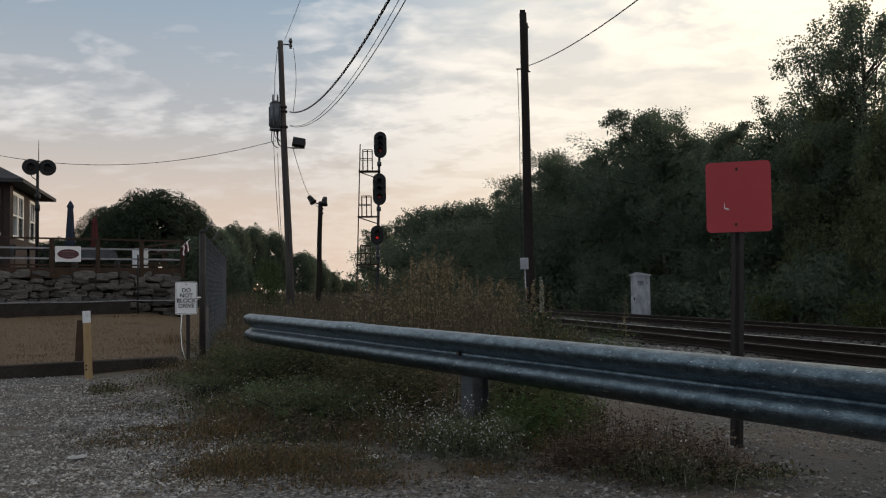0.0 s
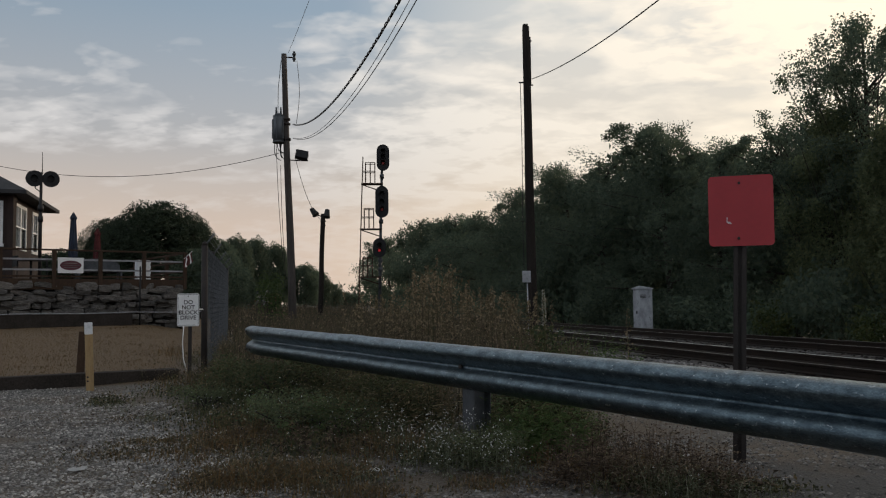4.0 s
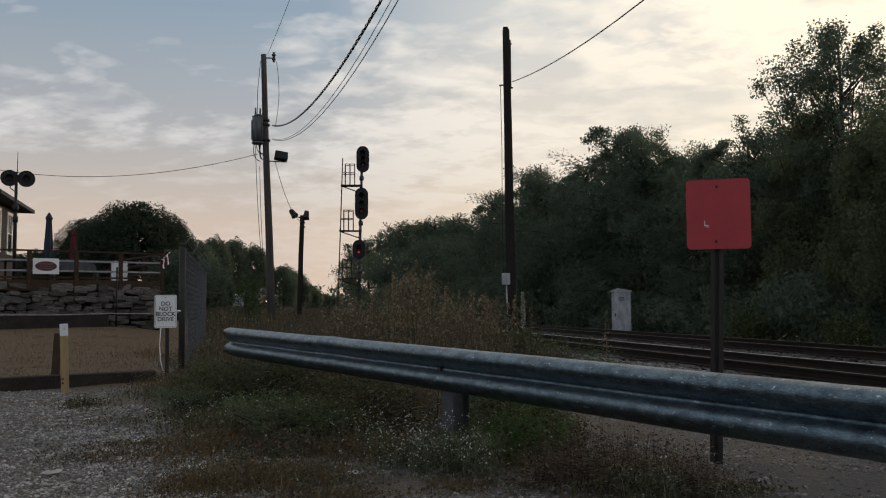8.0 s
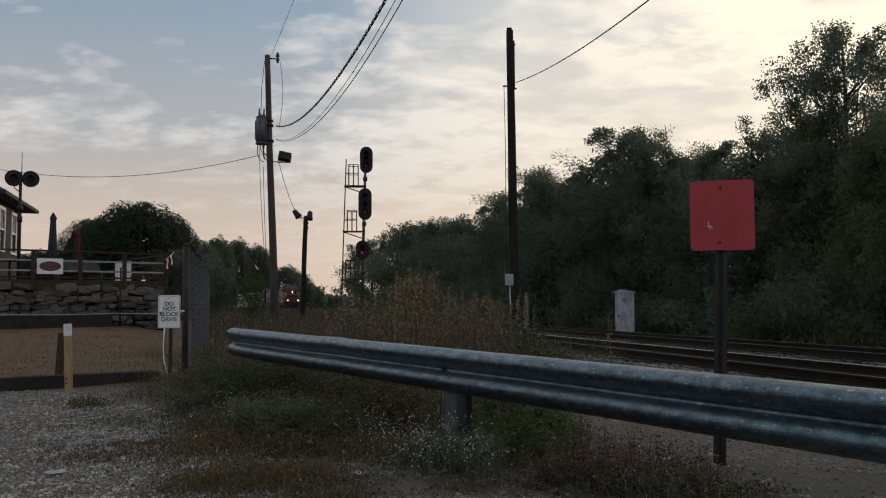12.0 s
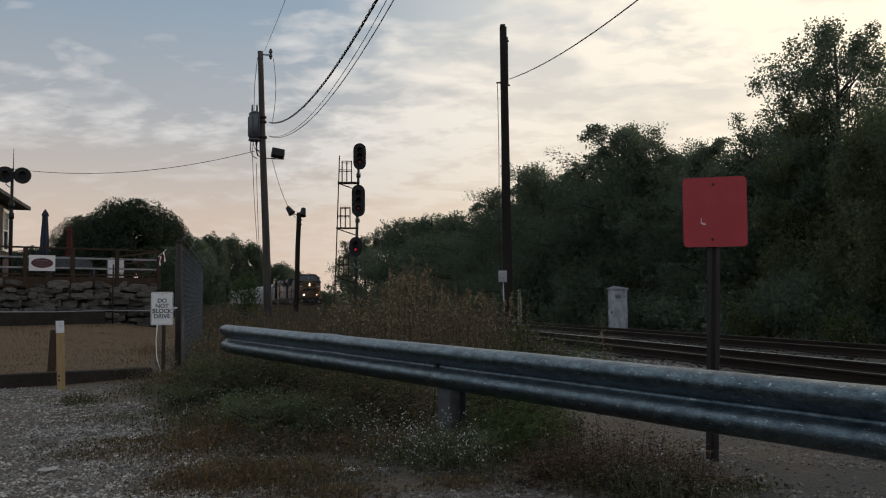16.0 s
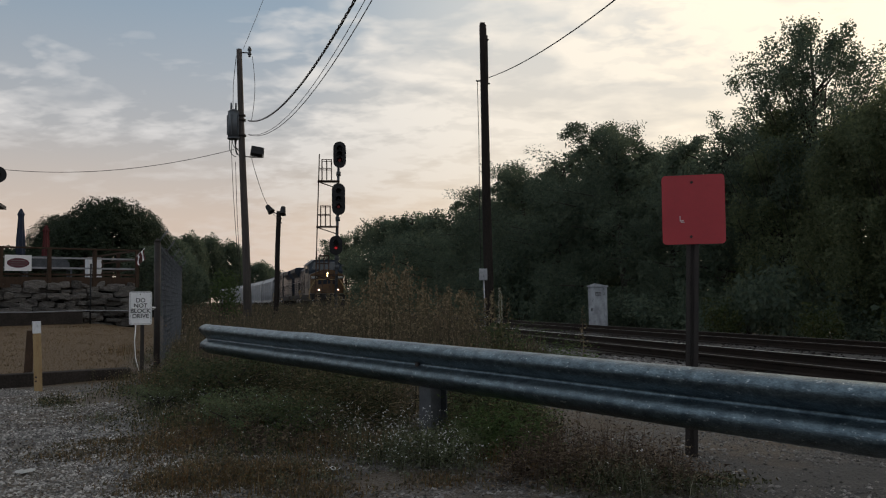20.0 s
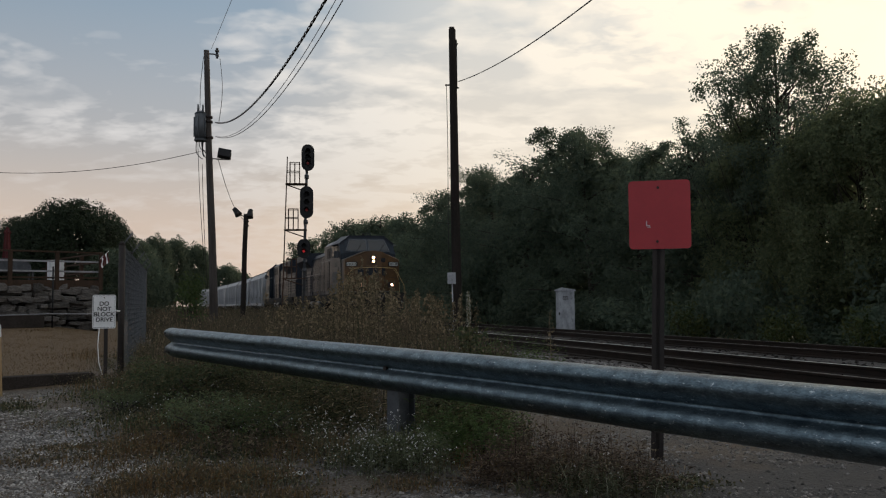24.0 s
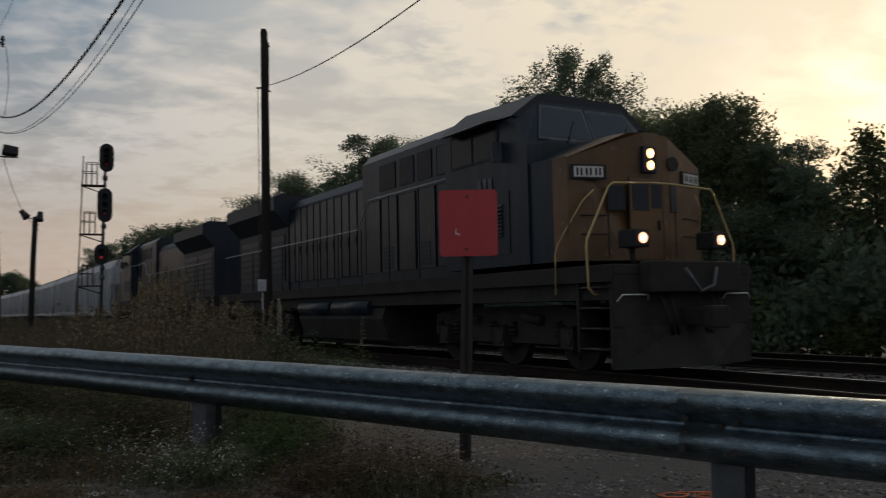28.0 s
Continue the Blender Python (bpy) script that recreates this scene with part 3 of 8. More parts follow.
def scatter_stones(name, label, material, spots, lo, hi, seed):
    """Many small broken stones in one mesh."""
    rng = np.random.default_rng(seed)
    k = len(spots)
    base = np.array([(1, 0, 0.1), (0.3, 0.95, -0.1), (-0.8, 0.6, 0.15), (-0.8, -0.6, -0.1), (0.3, -0.95, 0.1), (0.25, 0.2, 0.62), (-0.35, -0.1, 0.55), (0, 0, -0.5)], float)
    v = base[None] * rng.uniform(0.7, 1.25, (k, 8, 1)) * rng.uniform(0.7, 1.2, (k, 1, 3))
    ang = rng.uniform(0, 2 * np.pi, k)
    c, s = np.cos(ang), np.sin(ang)
    v = np.stack([v[..., 0] * c[:, None] - v[..., 1] * s[:, None], v[..., 0] * s[:, None] + v[..., 1] * c[:, None], v[..., 2]], -1)
    size = (lo + (hi - lo) * rng.random(k) ** 1.8)[:, None, None]
    v = v * size + np.array(spots)[:, None, :]
    f = np.array([(0, 1, 5), (1, 2, 5), (2, 6, 5), (2, 3, 6), (3, 4, 6), (4, 5, 6), (4, 0, 5), (1, 0, 7), (2, 1, 7), (3, 2, 7), (4, 3, 7), (0, 4, 7)])
    faces = (f[None] + (np.arange(k) * 8)[:, None, None]).reshape(-1, 3)
    ob = raw_part(name, v.reshape(-1, 3), faces, material)
    return tagged(ob, label, "stones", "", "stuff")


def stones():
    rnd = random.Random(5)
    spots = []
    while len(spots) < 66000:
        if rnd.random() < 0.3:
            az, d = rnd.uniform(-180, 180), 10.0 * math.sqrt(rnd.random())
        else:
            az, d = rnd.gauss(16, 11), 3.4 + 9.8 * rnd.random() ** 1.25
        q = P(az, d)
        g = q.x * 0.823 + q.y * 0.568 - 3.57
        if g > -0.9 or noise.noise((q.x * 0.8, q.y * 0.8, 12.0)) + 0.4 * noise.noise((q.x * 2.6, q.y * 2.6, 9.0)) < -0.46 + (0.30 if g > -1.4 else 0.0) or q.x < -3.2 and (q.x + 3.70) * -0.543 + (q.y - 11.62) * 0.840 > -0.05:
            continue
        spots.append((q.x, q.y, ground_z(q.x, q.y) + 0.002))
    scatter_stones("gravel", "pale crushed stone scattered on the drive", "gravel", spots, 0.0035, 0.015, 1)
    spots = []
    while len(spots) < 24000:
        s, p = rnd.uniform(0.0, 1.0) ** 1.5 * 44 - 6, rnd.choice((rnd.uniform(5.6, 8.3), rnd.uniform(6.6, 8.2), rnd.uniform(15.8, 17.4)))
        q = T(s, p)
        z = max(ground_z(q.x, q.y), RAIL_Z - 0.21 if 8.4 < p < 15.6 else -9)
        spots.append((q.x, q.y, z + rnd.uniform(-0.01, 0.02)))
    scatter_stones("track_ballast", "grey crushed ballast along the rails", "ballast", spots, 0.02, 0.055, 2)
    spots = []
    while len(spots) < 9000:
        s, p = rnd.uniform(0.0, 1.0) ** 1.5 * 44 - 6, rnd.uniform(8.2, 15.9)
        q = T(s, p)
        spots.append((q.x, q.y, max(ground_z(q.x, q.y), RAIL_Z - 0.21) + rnd.uniform(-0.01, 0.015)))
    scatter_stones("dark_ballast", "oil-darkened ballast between the rails", "ballast_dark", spots, 0.02, 0.05, 4)
    spots = []
    for _ in range(2600):
        s, p = rnd.uniform(0.5, 7.5), rnd.uniform(1.6, 6.0)
        q = T(s, p)
        spots.append((q.x, q.y, ground_z(q.x, q.y) + 0.002))
    scatter_stones("loose_stones", "loose stones on patched asphalt", "pebble", spots, 0.004, 0.020, 3)


stones()


# ---------------------------------------------------------------- guardrail
G_A, G_B = Vector((-2.19, 9.45, 0.816)), Vector((1.90, 3.52, 0.687))


def guardrail():
    d = G_B - G_A
    length = 11.6
    yaw = math.degrees(math.atan2(d.y, d.x))
    slope = math.degrees(math.atan2(d.z, math.hypot(d.x, d.y)))
    g = new("guardrail")
    g.matrix_basis = Matrix.Translation(G_A) @ pose(0, 0, 0, 0, 0, yaw) @ pose(0, 0, 0, 0, -slope, 0)
    tagged(g, "weathered galvanised W-beam guardrail beside the drive", "guardrail")
    # the face looks to local -y, towards the drive
    wave = [(0.004, 0.0), (-0.028, -0.006), (-0.058, -0.018), (-0.075, -0.031), (-0.083, -0.048), (-0.082, -0.068), (-0.071, -0.090), (-0.050, -0.112), (-0.028, -0.130), (-0.010, -0.143), (-0.004, -0.153),
            (-0.018, -0.166), (-0.046, -0.181), (-0.066, -0.194), (-0.078, -0.208), (-0.083, -0.224), (-0.081, -0.243), (-0.071, -0.264), (-0.050, -0.284), (-0.024, -0.300), (0.0, -0.312)]
    wave = [(y - 0.07 * (z + 0.156), z) for y, z in wave]      # the beam leans forward a little

    def beam(x0, x1, push, flare=0.0):
        bm = nb()
        n = max(2, int((x1 - x0) / 0.22))
        front, back = [], []
        for i in range(n + 1):
            x = x0 + (x1 - x0) * i / n
            wob = 0.003 * noise.noise((x * 0.9, 3.3, 0)) + (0.009 * math.exp(-((x - 2.4) / 0.14) ** 2))
            dent = 0.010 * noise.noise((x * 1.7, 8.0, 0))
            fl = flare * max(0.0, 1 - (x - x0) / 0.35) ** 2
            front.append([bm.verts.new((x, y + push + dent + fl, z + wob * (1 if z > -0.15 else 0.5))) for y, z in wave])
            back.append([bm.verts.new((x, y + push + dent + fl + 0.004, z + wob * (1 if z > -0.15 else 0.5))) for y, z in wave])
        for rows, flip in ((front, False), (back, True)):
            for a, b in zip(rows, rows[1:]):
                for j in range(len(wave) - 1):
                    q = (a[j], b[j], b[j + 1], a[j + 1])
                    f = bm.faces.new(q[::-1] if flip else q)
                    f.smooth = True
        for j in (0, len(wave) - 1):
            for i in range(n):
                bm.faces.new((front[i][j], back[i][j], back[i + 1][j], front[i + 1][j]))
        for i in (0, n):
            for j in range(len(wave) - 1):
                bm.faces.new((front[i][j], front[i][j + 1], back[i][j + 1], back[i][j]))
        bmesh.ops.recalc_face_normals(bm, faces=bm.faces[:])
        return bm
    splice = 7.88
    part("beam", beam(0.0, splice, 0.0, 0.03), "galv", g)
    part("beam", beam(splice - 0.32, length, -0.005), "galv", g, "lapped second length of beam")
    # bolts at the beam's end
    for x, z in ((0.06, -0.055), (0.16, -0.05), (0.22, -0.06), (0.06, -0.25), (0.16, -0.25)):
        bm = nb()
        disc(bm, (x, -0.05, z), (0, 1, 0), 0.012, 0.05, 8)
        part("bolt", bm, "dark_steel", g)
    # posts
    for x in (4.05, 7.72, 11.4):
        bm = nb()
        for y0, y1, x0, x1 in ((0.05, 0.058, -0.05, 0.05), (0.192, 0.20, -0.05, 0.05), (0.058, 0.192, -0.003, 0.003)):
            box(bm, x + x0 * 1.4, x + x1 * 1.4, y0, y1, -1.25, -0.02)
        part("post", bm, "galv_old", g)
        bm = nb()
        box(bm, x - 0.05, x + 0.05, 0.006, 0.05, -0.30, -0.03, 0.004)
        part("spacer", bm, "galv_old", g)
        bm = nb()
        disc(bm, (x, -0.016, -0.154), (0, 1, 0), 0.017, 0.02, 12)
        part("bolt", bm, "dark_steel", g)
    for dx in (-0.30, -0.08):
        for z in (-0.055, -0.125, -0.19, -0.245):
            bm = nb()
            yy = -0.078 if z in (-0.055, -0.245) else -0.045
            disc(bm, (splice + dx, yy, z), (0, 1, 0), 0.016, 0.03, 10)
            part("bolt", bm, "dark_steel", g)
    # an illegible tag on the near post
    for i in range(4):
        bm = nb()
        box(bm, 7.675 + i * 0.026, 7.69 + i * 0.026, 0.0435, 0.0465, -0.575 - 0.02 * (i % 2), -0.53)
        part("scrawl", bm, "sign_black", g, "scrawled black mark")
    bm = nb()
    box(bm, 7.655, 7.785, 0.0465, 0.0495, -0.61, -0.51)
    part("sticker", bm, "white_flaky", g, "white sticker")
    return g


guardrail()


# ---------------------------------------------------------------- red square sign
def square_sign():
    q = P(-18.72, 5.84)
    b = Vector((q.x, q.y, gz(q)))
    sg = thing("warning_sign", "plain red square sign on a dark steel channel post", "sign", b, -19.5)
    sg.matrix_basis = sg.matrix_basis @ pose(0, 0, 0, 0, 1.9, 0)
    bm = nb()
    pts = []
    w, h, r = 0.200, 0.229, 0.026
    for cx, cy, a0 in ((w - r, h - r, 0), (-w + r, h - r, 90), (-w + r, -h + r, 180), (w - r, -h + r, 270)):
        for k in range(5):
            a = radians(a0 + k * 22.5)
            pts.append((cx + r * math.cos(a), cy + r * math.sin(a)))
    prism(bm, pts, 1, -0.002, 0.002)
    zc = 1.624 - b.z
    lean = pose(0, -0.03, zc, 0, -1.6, 0)
    bmesh.ops.transform(bm, matrix=lean, verts=bm.verts[:])
    part("panel", bm, "red", sg)
    for dx, wid in ((-0.030, 0.014), (0.022, 0.014)):
        bm = nb()
        box(bm, dx - wid, dx + wid, -0.018, 0.0, -0.3, zc + 0.15)
        part("post_flange", bm, "dark_steel", sg)
    bm = nb()
    box(bm, -0.02, 0.012, 0.0, 0.03, -0.3, zc + 0.15)
    part("post_web", bm, "dark_steel", sg)
    for z, x in ((zc + 0.18, 0.0), (zc - 0.18, 0.0)):
        bm = nb()
        disc(bm, (x - 0.012, -0.036, z), (0, 1, 0), 0.009, 0.008, 10)
        part("bolt", bm, "dark_steel", sg)
    for a in ((-0.086, -0.074, zc - 0.078, zc - 0.042), (-0.086, -0.060, zc - 0.078, zc - 0.073), (-0.078, -0.054, zc - 0.086, zc - 0.083)):
        bm = nb()
        box(bm, a[0], a[1] if a[3] - a[2] < 0.03 else a[0] + 0.004, -0.0365, -0.033, a[2], a[3])
        part("scratch", bm, "white", sg, "scraped white mark")
    return sg


square_sign()


# ---------------------------------------------------------------- poles, signal and wires
def pole(name, label, foot, top, r0, r1, mat="wood_pole", crooked=0.04, seed=0):
    base = Vector((foot.x, foot.y, gz(foot)))
    ob = thing(name, label, "utility pole", base)
    pts = []
    for i in range(13):
        f = i / 12
        p = (Vector(foot) * (1 - f) + Vector(top) * f)
        z = base.z - 0.4 + (top.z - base.z + 0.4) * f
        w = crooked * math.sin(f * math.pi) * noise.noise((f * 2.0, seed, 0))
        pts.append(Vector((p.x + w - base.x, p.y - base.y, z - base.z)))
    bm = nb()
    tube(bm, pts, r0, 12, r1)
    part("shaft", bm, mat, ob)
    return ob, base


def z_at(el, d):
    return EYE + d * math.tan(radians(el))


def tall_pole():
    d = 34.0
    foot, top = P(10.25, d), P(10.88, d, z_at(16.4, d))
    ob, b = pole("utility_pole", "tall leaning wooden utility pole with transformer and floodlight", foot, top, 0.165, 0.105, "wood_grey", seed=1)
    def on(f, z=None):
        zz = top.z * f if z is None else z
        k = (zz - b.z) / (top.z - b.z)
        return Vector(foot).lerp(Vector(top), k).xy.to_3d() + Vector((0, 0, zz)) - b
    right = Vector((math.cos(radians(10.5)), math.sin(radians(10.5)), 0))
    back = Vector((-right.y, right.x, 0))
    # top bracket with insulator
    c = on(0, z_at(16.2, d))
    bm = nb()
    rod(bm, c - right * 0.1, c + right * 0.42, 0.03, 0.025, 8)
    part("bracket", bm, "dark_steel", ob)
    bm = nb()
    for k, r in enumerate((0.05, 0.075, 0.05, 0.08, 0.05)):
        rod(bm, c + right * 0.40 + Vector((0, 0, -0.16 + k * 0.085)), c + right * 0.40 + Vector((0, 0, -0.09 + k * 0.085)), r, r, 10)
    part("insulator", bm, "porcelain", ob)
    # transformer can
    zt = z_at(11.6, d)
    c = on(0, zt) - right * 0.30
    bm = nb()
    rod(bm, c + Vector((0, 0, -0.55)), c + Vector((0, 0, 0.5)), 0.23, 0.23, 20)
    rod(bm, c + Vector((0, 0, 0.5)), c + Vector((0, 0, 0.6)), 0.24, 0.12, 20)
    rod(bm, c + Vector((0, 0, -0.58)), c + Vector((0, 0, -0.52)), 0.245, 0.245, 20)
    tr = part("transformer", bm, "porcelain", ob, "grey cylindrical transformer can")
    for dx in (-0.1, 0.08):
        bm = nb()
        rod(bm, c + right * dx + Vector((0, 0, 0.55)), c + right * dx + Vector((0, 0, 0.86)), 0.045, 0.03, 8)
        part("bushing", bm, "porcelain", tr)
    for k in range(6):
        a = radians(60 * k + 20)
        bm = nb()
        o = Vector((0.25 * math.cos(a), 0.25 * math.sin(a), 0))
        box(bm, -0.012, 0.03, -0.012, 0.012, -0.42, 0.36, 0, Matrix.Translation(c + o * 0.96) @ pose(0, 0, 0, 0, 0, 60 * k + 20))
        part("cooling_fin", bm, "porcelain", tr)
    for dz in (-0.3, 0.3):
        bm = nb()
        box(bm, -0.16, 0.16, -0.05, 0.05, dz - 0.04, dz + 0.04, 0, Matrix.Translation(on(0, zt) - right * 0.1) @ pose(0, 0, 0, 0, 0, 10.5))
        part("hanger", bm, "dark_steel", ob)
    # side bands on the other face
    for el in (12.2, 11.9, 10.9):
        c = on(0, z_at(el, d))
        bm = nb()
        rod(bm, c - Vector((0, 0, 0.04)), c + Vector((0, 0, 0.04)), 0.165, 0.165, 14)
        part("band", bm, "dark_steel", ob)
    # floodlight on an arm
    c = on(0, z_at(9.55, d))
    bm = nb()
    tube(bm, [c, c + right * 0.30, c + right * 0.50], 0.022, 6)
    part("arm", bm, "dark_steel", ob)
    bm = nb()
    box(bm, -0.25, 0.25, -0.2, 0.12, -0.08, 0.24, 0.03, Matrix.Translation(c + right * 0.54 + Vector((0, 0, 0.12))) @ pose(0, 0, 0, -14, 10, 10.5))
    part("floodlight", bm, "black", ob, "black flood lamp housing")
    bm = nb()
    tube(bm, [c + right * 0.28, c + right * 0.26 + Vector((0, 0, -0.02)), c + right * 0.79 + Vector((0, 0, -0.02)), c + right * 0.82 + Vector((0, 0, 0.25))], 0.018, 6)
    part("yoke", bm, "dark_steel", ob)
    # tangle of service drops
    rnd = random.Random(3)
    for k in range(5):
        a = c - right * (0.18 + 0.06 * k) + Vector((0, 0, 0.95))
        e = c - right * rnd.uniform(0.05, 0.3) + Vector((0, 0, rnd.uniform(-0.3, 0.3)))
        mid = (a + e) / 2 - right * rnd.uniform(0.1, 0.45) - Vector((0, 0, 0.35))
        bm = nb()
        tube(bm, [a.lerp(mid, f).lerp(mid.lerp(e, f), f) for f in [i / 8 for i in range(9)]], 0.017, 5)
        part("service_cable", bm, "wire", ob)
    for dx, z0, z1 in ((-0.42, 11.0, 3.0), (-0.28, 9.2, 1.0), (0.5, 16.0, 11.8)):
        a, e = on(0, z_at(z0, d)) + right * dx, on(0, z_at(z1, d)) + right * (dx * 0.75)
        bm = nb()
        tube(bm, [a.lerp(e, f) + right * 0.12 * math.sin(f * math.pi) * (1 if dx > 0 else -0.3) for f in [i / 8 for i in range(9)]], 0.011, 5)
        part("down_lead", bm, "wire", ob)
    bm = nb()
    a, e = on(0, z_at(16.0, d)) - right * 0.12, on(0, z_at(12.3, d)) - right * 0.32
    tube(bm, [a, (a + e) / 2 - right * 0.05, e], 0.012, 5)
    part("down_lead", bm, "wire", ob)


tall_pole()


def lamp_pole():
    d = 38.0
    foot, top = P(8.52, d), P(8.28, d, z_at(6.0, d))
    ob, b = pole("lamp_pole", "short dark wooden pole with two flood lamps", foot, top, 0.12, 0.10, seed=4)
    tagged(ob, "", "lamp post")
    t = Vector(top) - b
    right = Vector((math.cos(radians(8.4)), math.sin(radians(8.4)), 0))
    bm = nb()
    tube(bm, [t - right * 0.38 + Vector((0, 0, 0.0)), t + Vector((0, 0, -0.14)), t + right * 0.2 + Vector((0, 0, -0.1))], 0.025, 6)
    part("arm", bm, "dark_steel", ob)
    for dx, dz, tilt in ((-0.42, 0.10, -35), (0.17, 0.03, 8)):
        bm = nb()
        m = Matrix.Translation(t + right * dx + Vector((0, 0, dz))) @ pose(0, 0, 0, -20, tilt, 8)
        r = bmesh.ops.create_cone(bm, cap_ends=True, segments=14, radius1=0.15, radius2=0.10, depth=0.34, matrix=m)
        lamp = part("flood_lamp", bm, "black", ob)
        bm = nb()
        bmesh.ops.create_cone(bm, cap_ends=True, segments=14, radius1=0.165, radius2=0.16, depth=0.05, matrix=m @ Matrix.Translation((0, 0, -0.17)))
        part("rim", bm, "dark_steel", lamp)
    for dz in (-0.35, -0.55):
        bm = nb()
        rod(bm, t + Vector((0, 0, dz)), t + Vector((0, 0, dz + 0.06)), 0.125, 0.125, 12)
        part("band", bm, "dark_steel", ob)


lamp_pole()


def cut_pole():
    d = 20.0
    foot, top = P(-5.75, d), P(-5.62, d, z_at(18.15, d))
    ob, b = pole("utility_pole", "dark cut-off wooden pole with a split top", foot, top, 0.125, 0.083, seed=7, crooked=0.08)
    right = Vector((math.cos(radians(-5.6)), math.sin(radians(-5.6)), 0))
    t = Vector(top) - b
    bm = nb()
    box(bm, -0.07, 0.05, -0.05, 0.05, -0.08, 0.06, 0.01, Matrix.Translation(t))
    part("broken_top", bm, "wood_pole", ob)
    bm = nb()
    tube(bm, [t + right * 0.1 + Vector((0, 0, -z)) for z in (0.25, 0.6, 1.0, 1.4)], 0.016, 5)
    part("ground_wire", bm, "wire", ob)
    for z, dx in ((1.35, -0.12), (1.42, 0.1), (3.3, 0.1), (0.35, 0.09)):
        bm = nb()
        rod(bm, t + right * dx * 0.5 + Vector((0, 0, -z)), t + right * dx * 1.5 + Vector((0, 0, -z)), 0.02, 0.02, 6)
        part("hook_bolt", bm, "dark_steel", ob)
    bm = nb()
    a, e = t - right * 0.15 + Vector((0, 0, -1.35)), t - right * 0.13 + Vector((0, 0, -6.2))
    tube(bm, [a, a.lerp(e, 0.3) + right * 0.01, a.lerp(e, 0.7) - right * 0.01, e], 0.008, 5)
    part("down_lead", bm, "wire", ob)


cut_pole()


def wires():
    def cable(name, label, a, b, sag, r, n=26, twist=0.0):
        bm = nb()
        pts = []
        for i in range(n + 1):
            f = i / n
            q = a.lerp(b, f)
            q.z -= 4 * sag * f * (1 - f)
            pts.append(q)
        if twist:
            for ph in (0, 2.1, 4.2):
                tw = []
                for i in range(n * 8 + 1):
                    f = i / (n * 8)
                    q = a.lerp(b, f)
                    q.z -= 4 * sag * f * (1 - f)
                    q += Vector((math.cos(i * 0.85 + ph), 0, math.sin(i * 0.85 + ph))) * twist
                    tw.append(q)
                tube(bm, tw, r, 4)
        else:
            tube(bm, pts, r, 5)
        ob = part(name, bm, "wire")
        return tagged(ob, label, "cable")
    d = 34.0
    for (a_az, a_el), (b_az, b_d, b_z), sag, r, tw, nm, lb in WIRES:
        a = P(a_az, d if a_az > 0 else 20.0, z_at(a_el, d if a_az > 0 else 20.0))
        cable(nm, lb, a, Vector((b_az, b_d, b_z)), sag, r, 40, tw)


# (yaw, elevation) at the pole, then the far end
WIRES = [
    ((10.27, 11.90), (4.96, -5.0, 10.97), 3.0, 0.013, 0.020, "overhead_cable", "thick twisted black service cable slung from a pole"),
    ((10.27, 10.98), (4.46, -0.98, 11.2), 2.95, 0.011, 0.0, "overhead_cable", "thin black telephone cable slung from a pole"),
    ((10.27, 11.02), (4.30, -0.98, 11.2), 2.88, 0.008, 0.0, "overhead_cable", "second thin telephone cable beside the first"),
    ((10.60, 16.45), (5.4, -5.2, 14.2), 1.0, 0.008, 0.0, "overhead_cable", "thin primary wire from the pole top"),
    ((11.2, 10.0), (-23.0, 37.5, 8.2), 1.11, 0.012, 0.0, "overhead_cable", "service wire running to the house"),
    ((10.1, 9.6), (-5.5, 37.6, 4.75), 0.5, 0.011, 0.0, "overhead_cable", "slack wire between two poles"),
    ((-5.99, 14.80), (5.67, -19.95, 8.0), 2.4, 0.010, 0.0, "overhead_cable", "single black wire from the cut pole"),
]
wires()


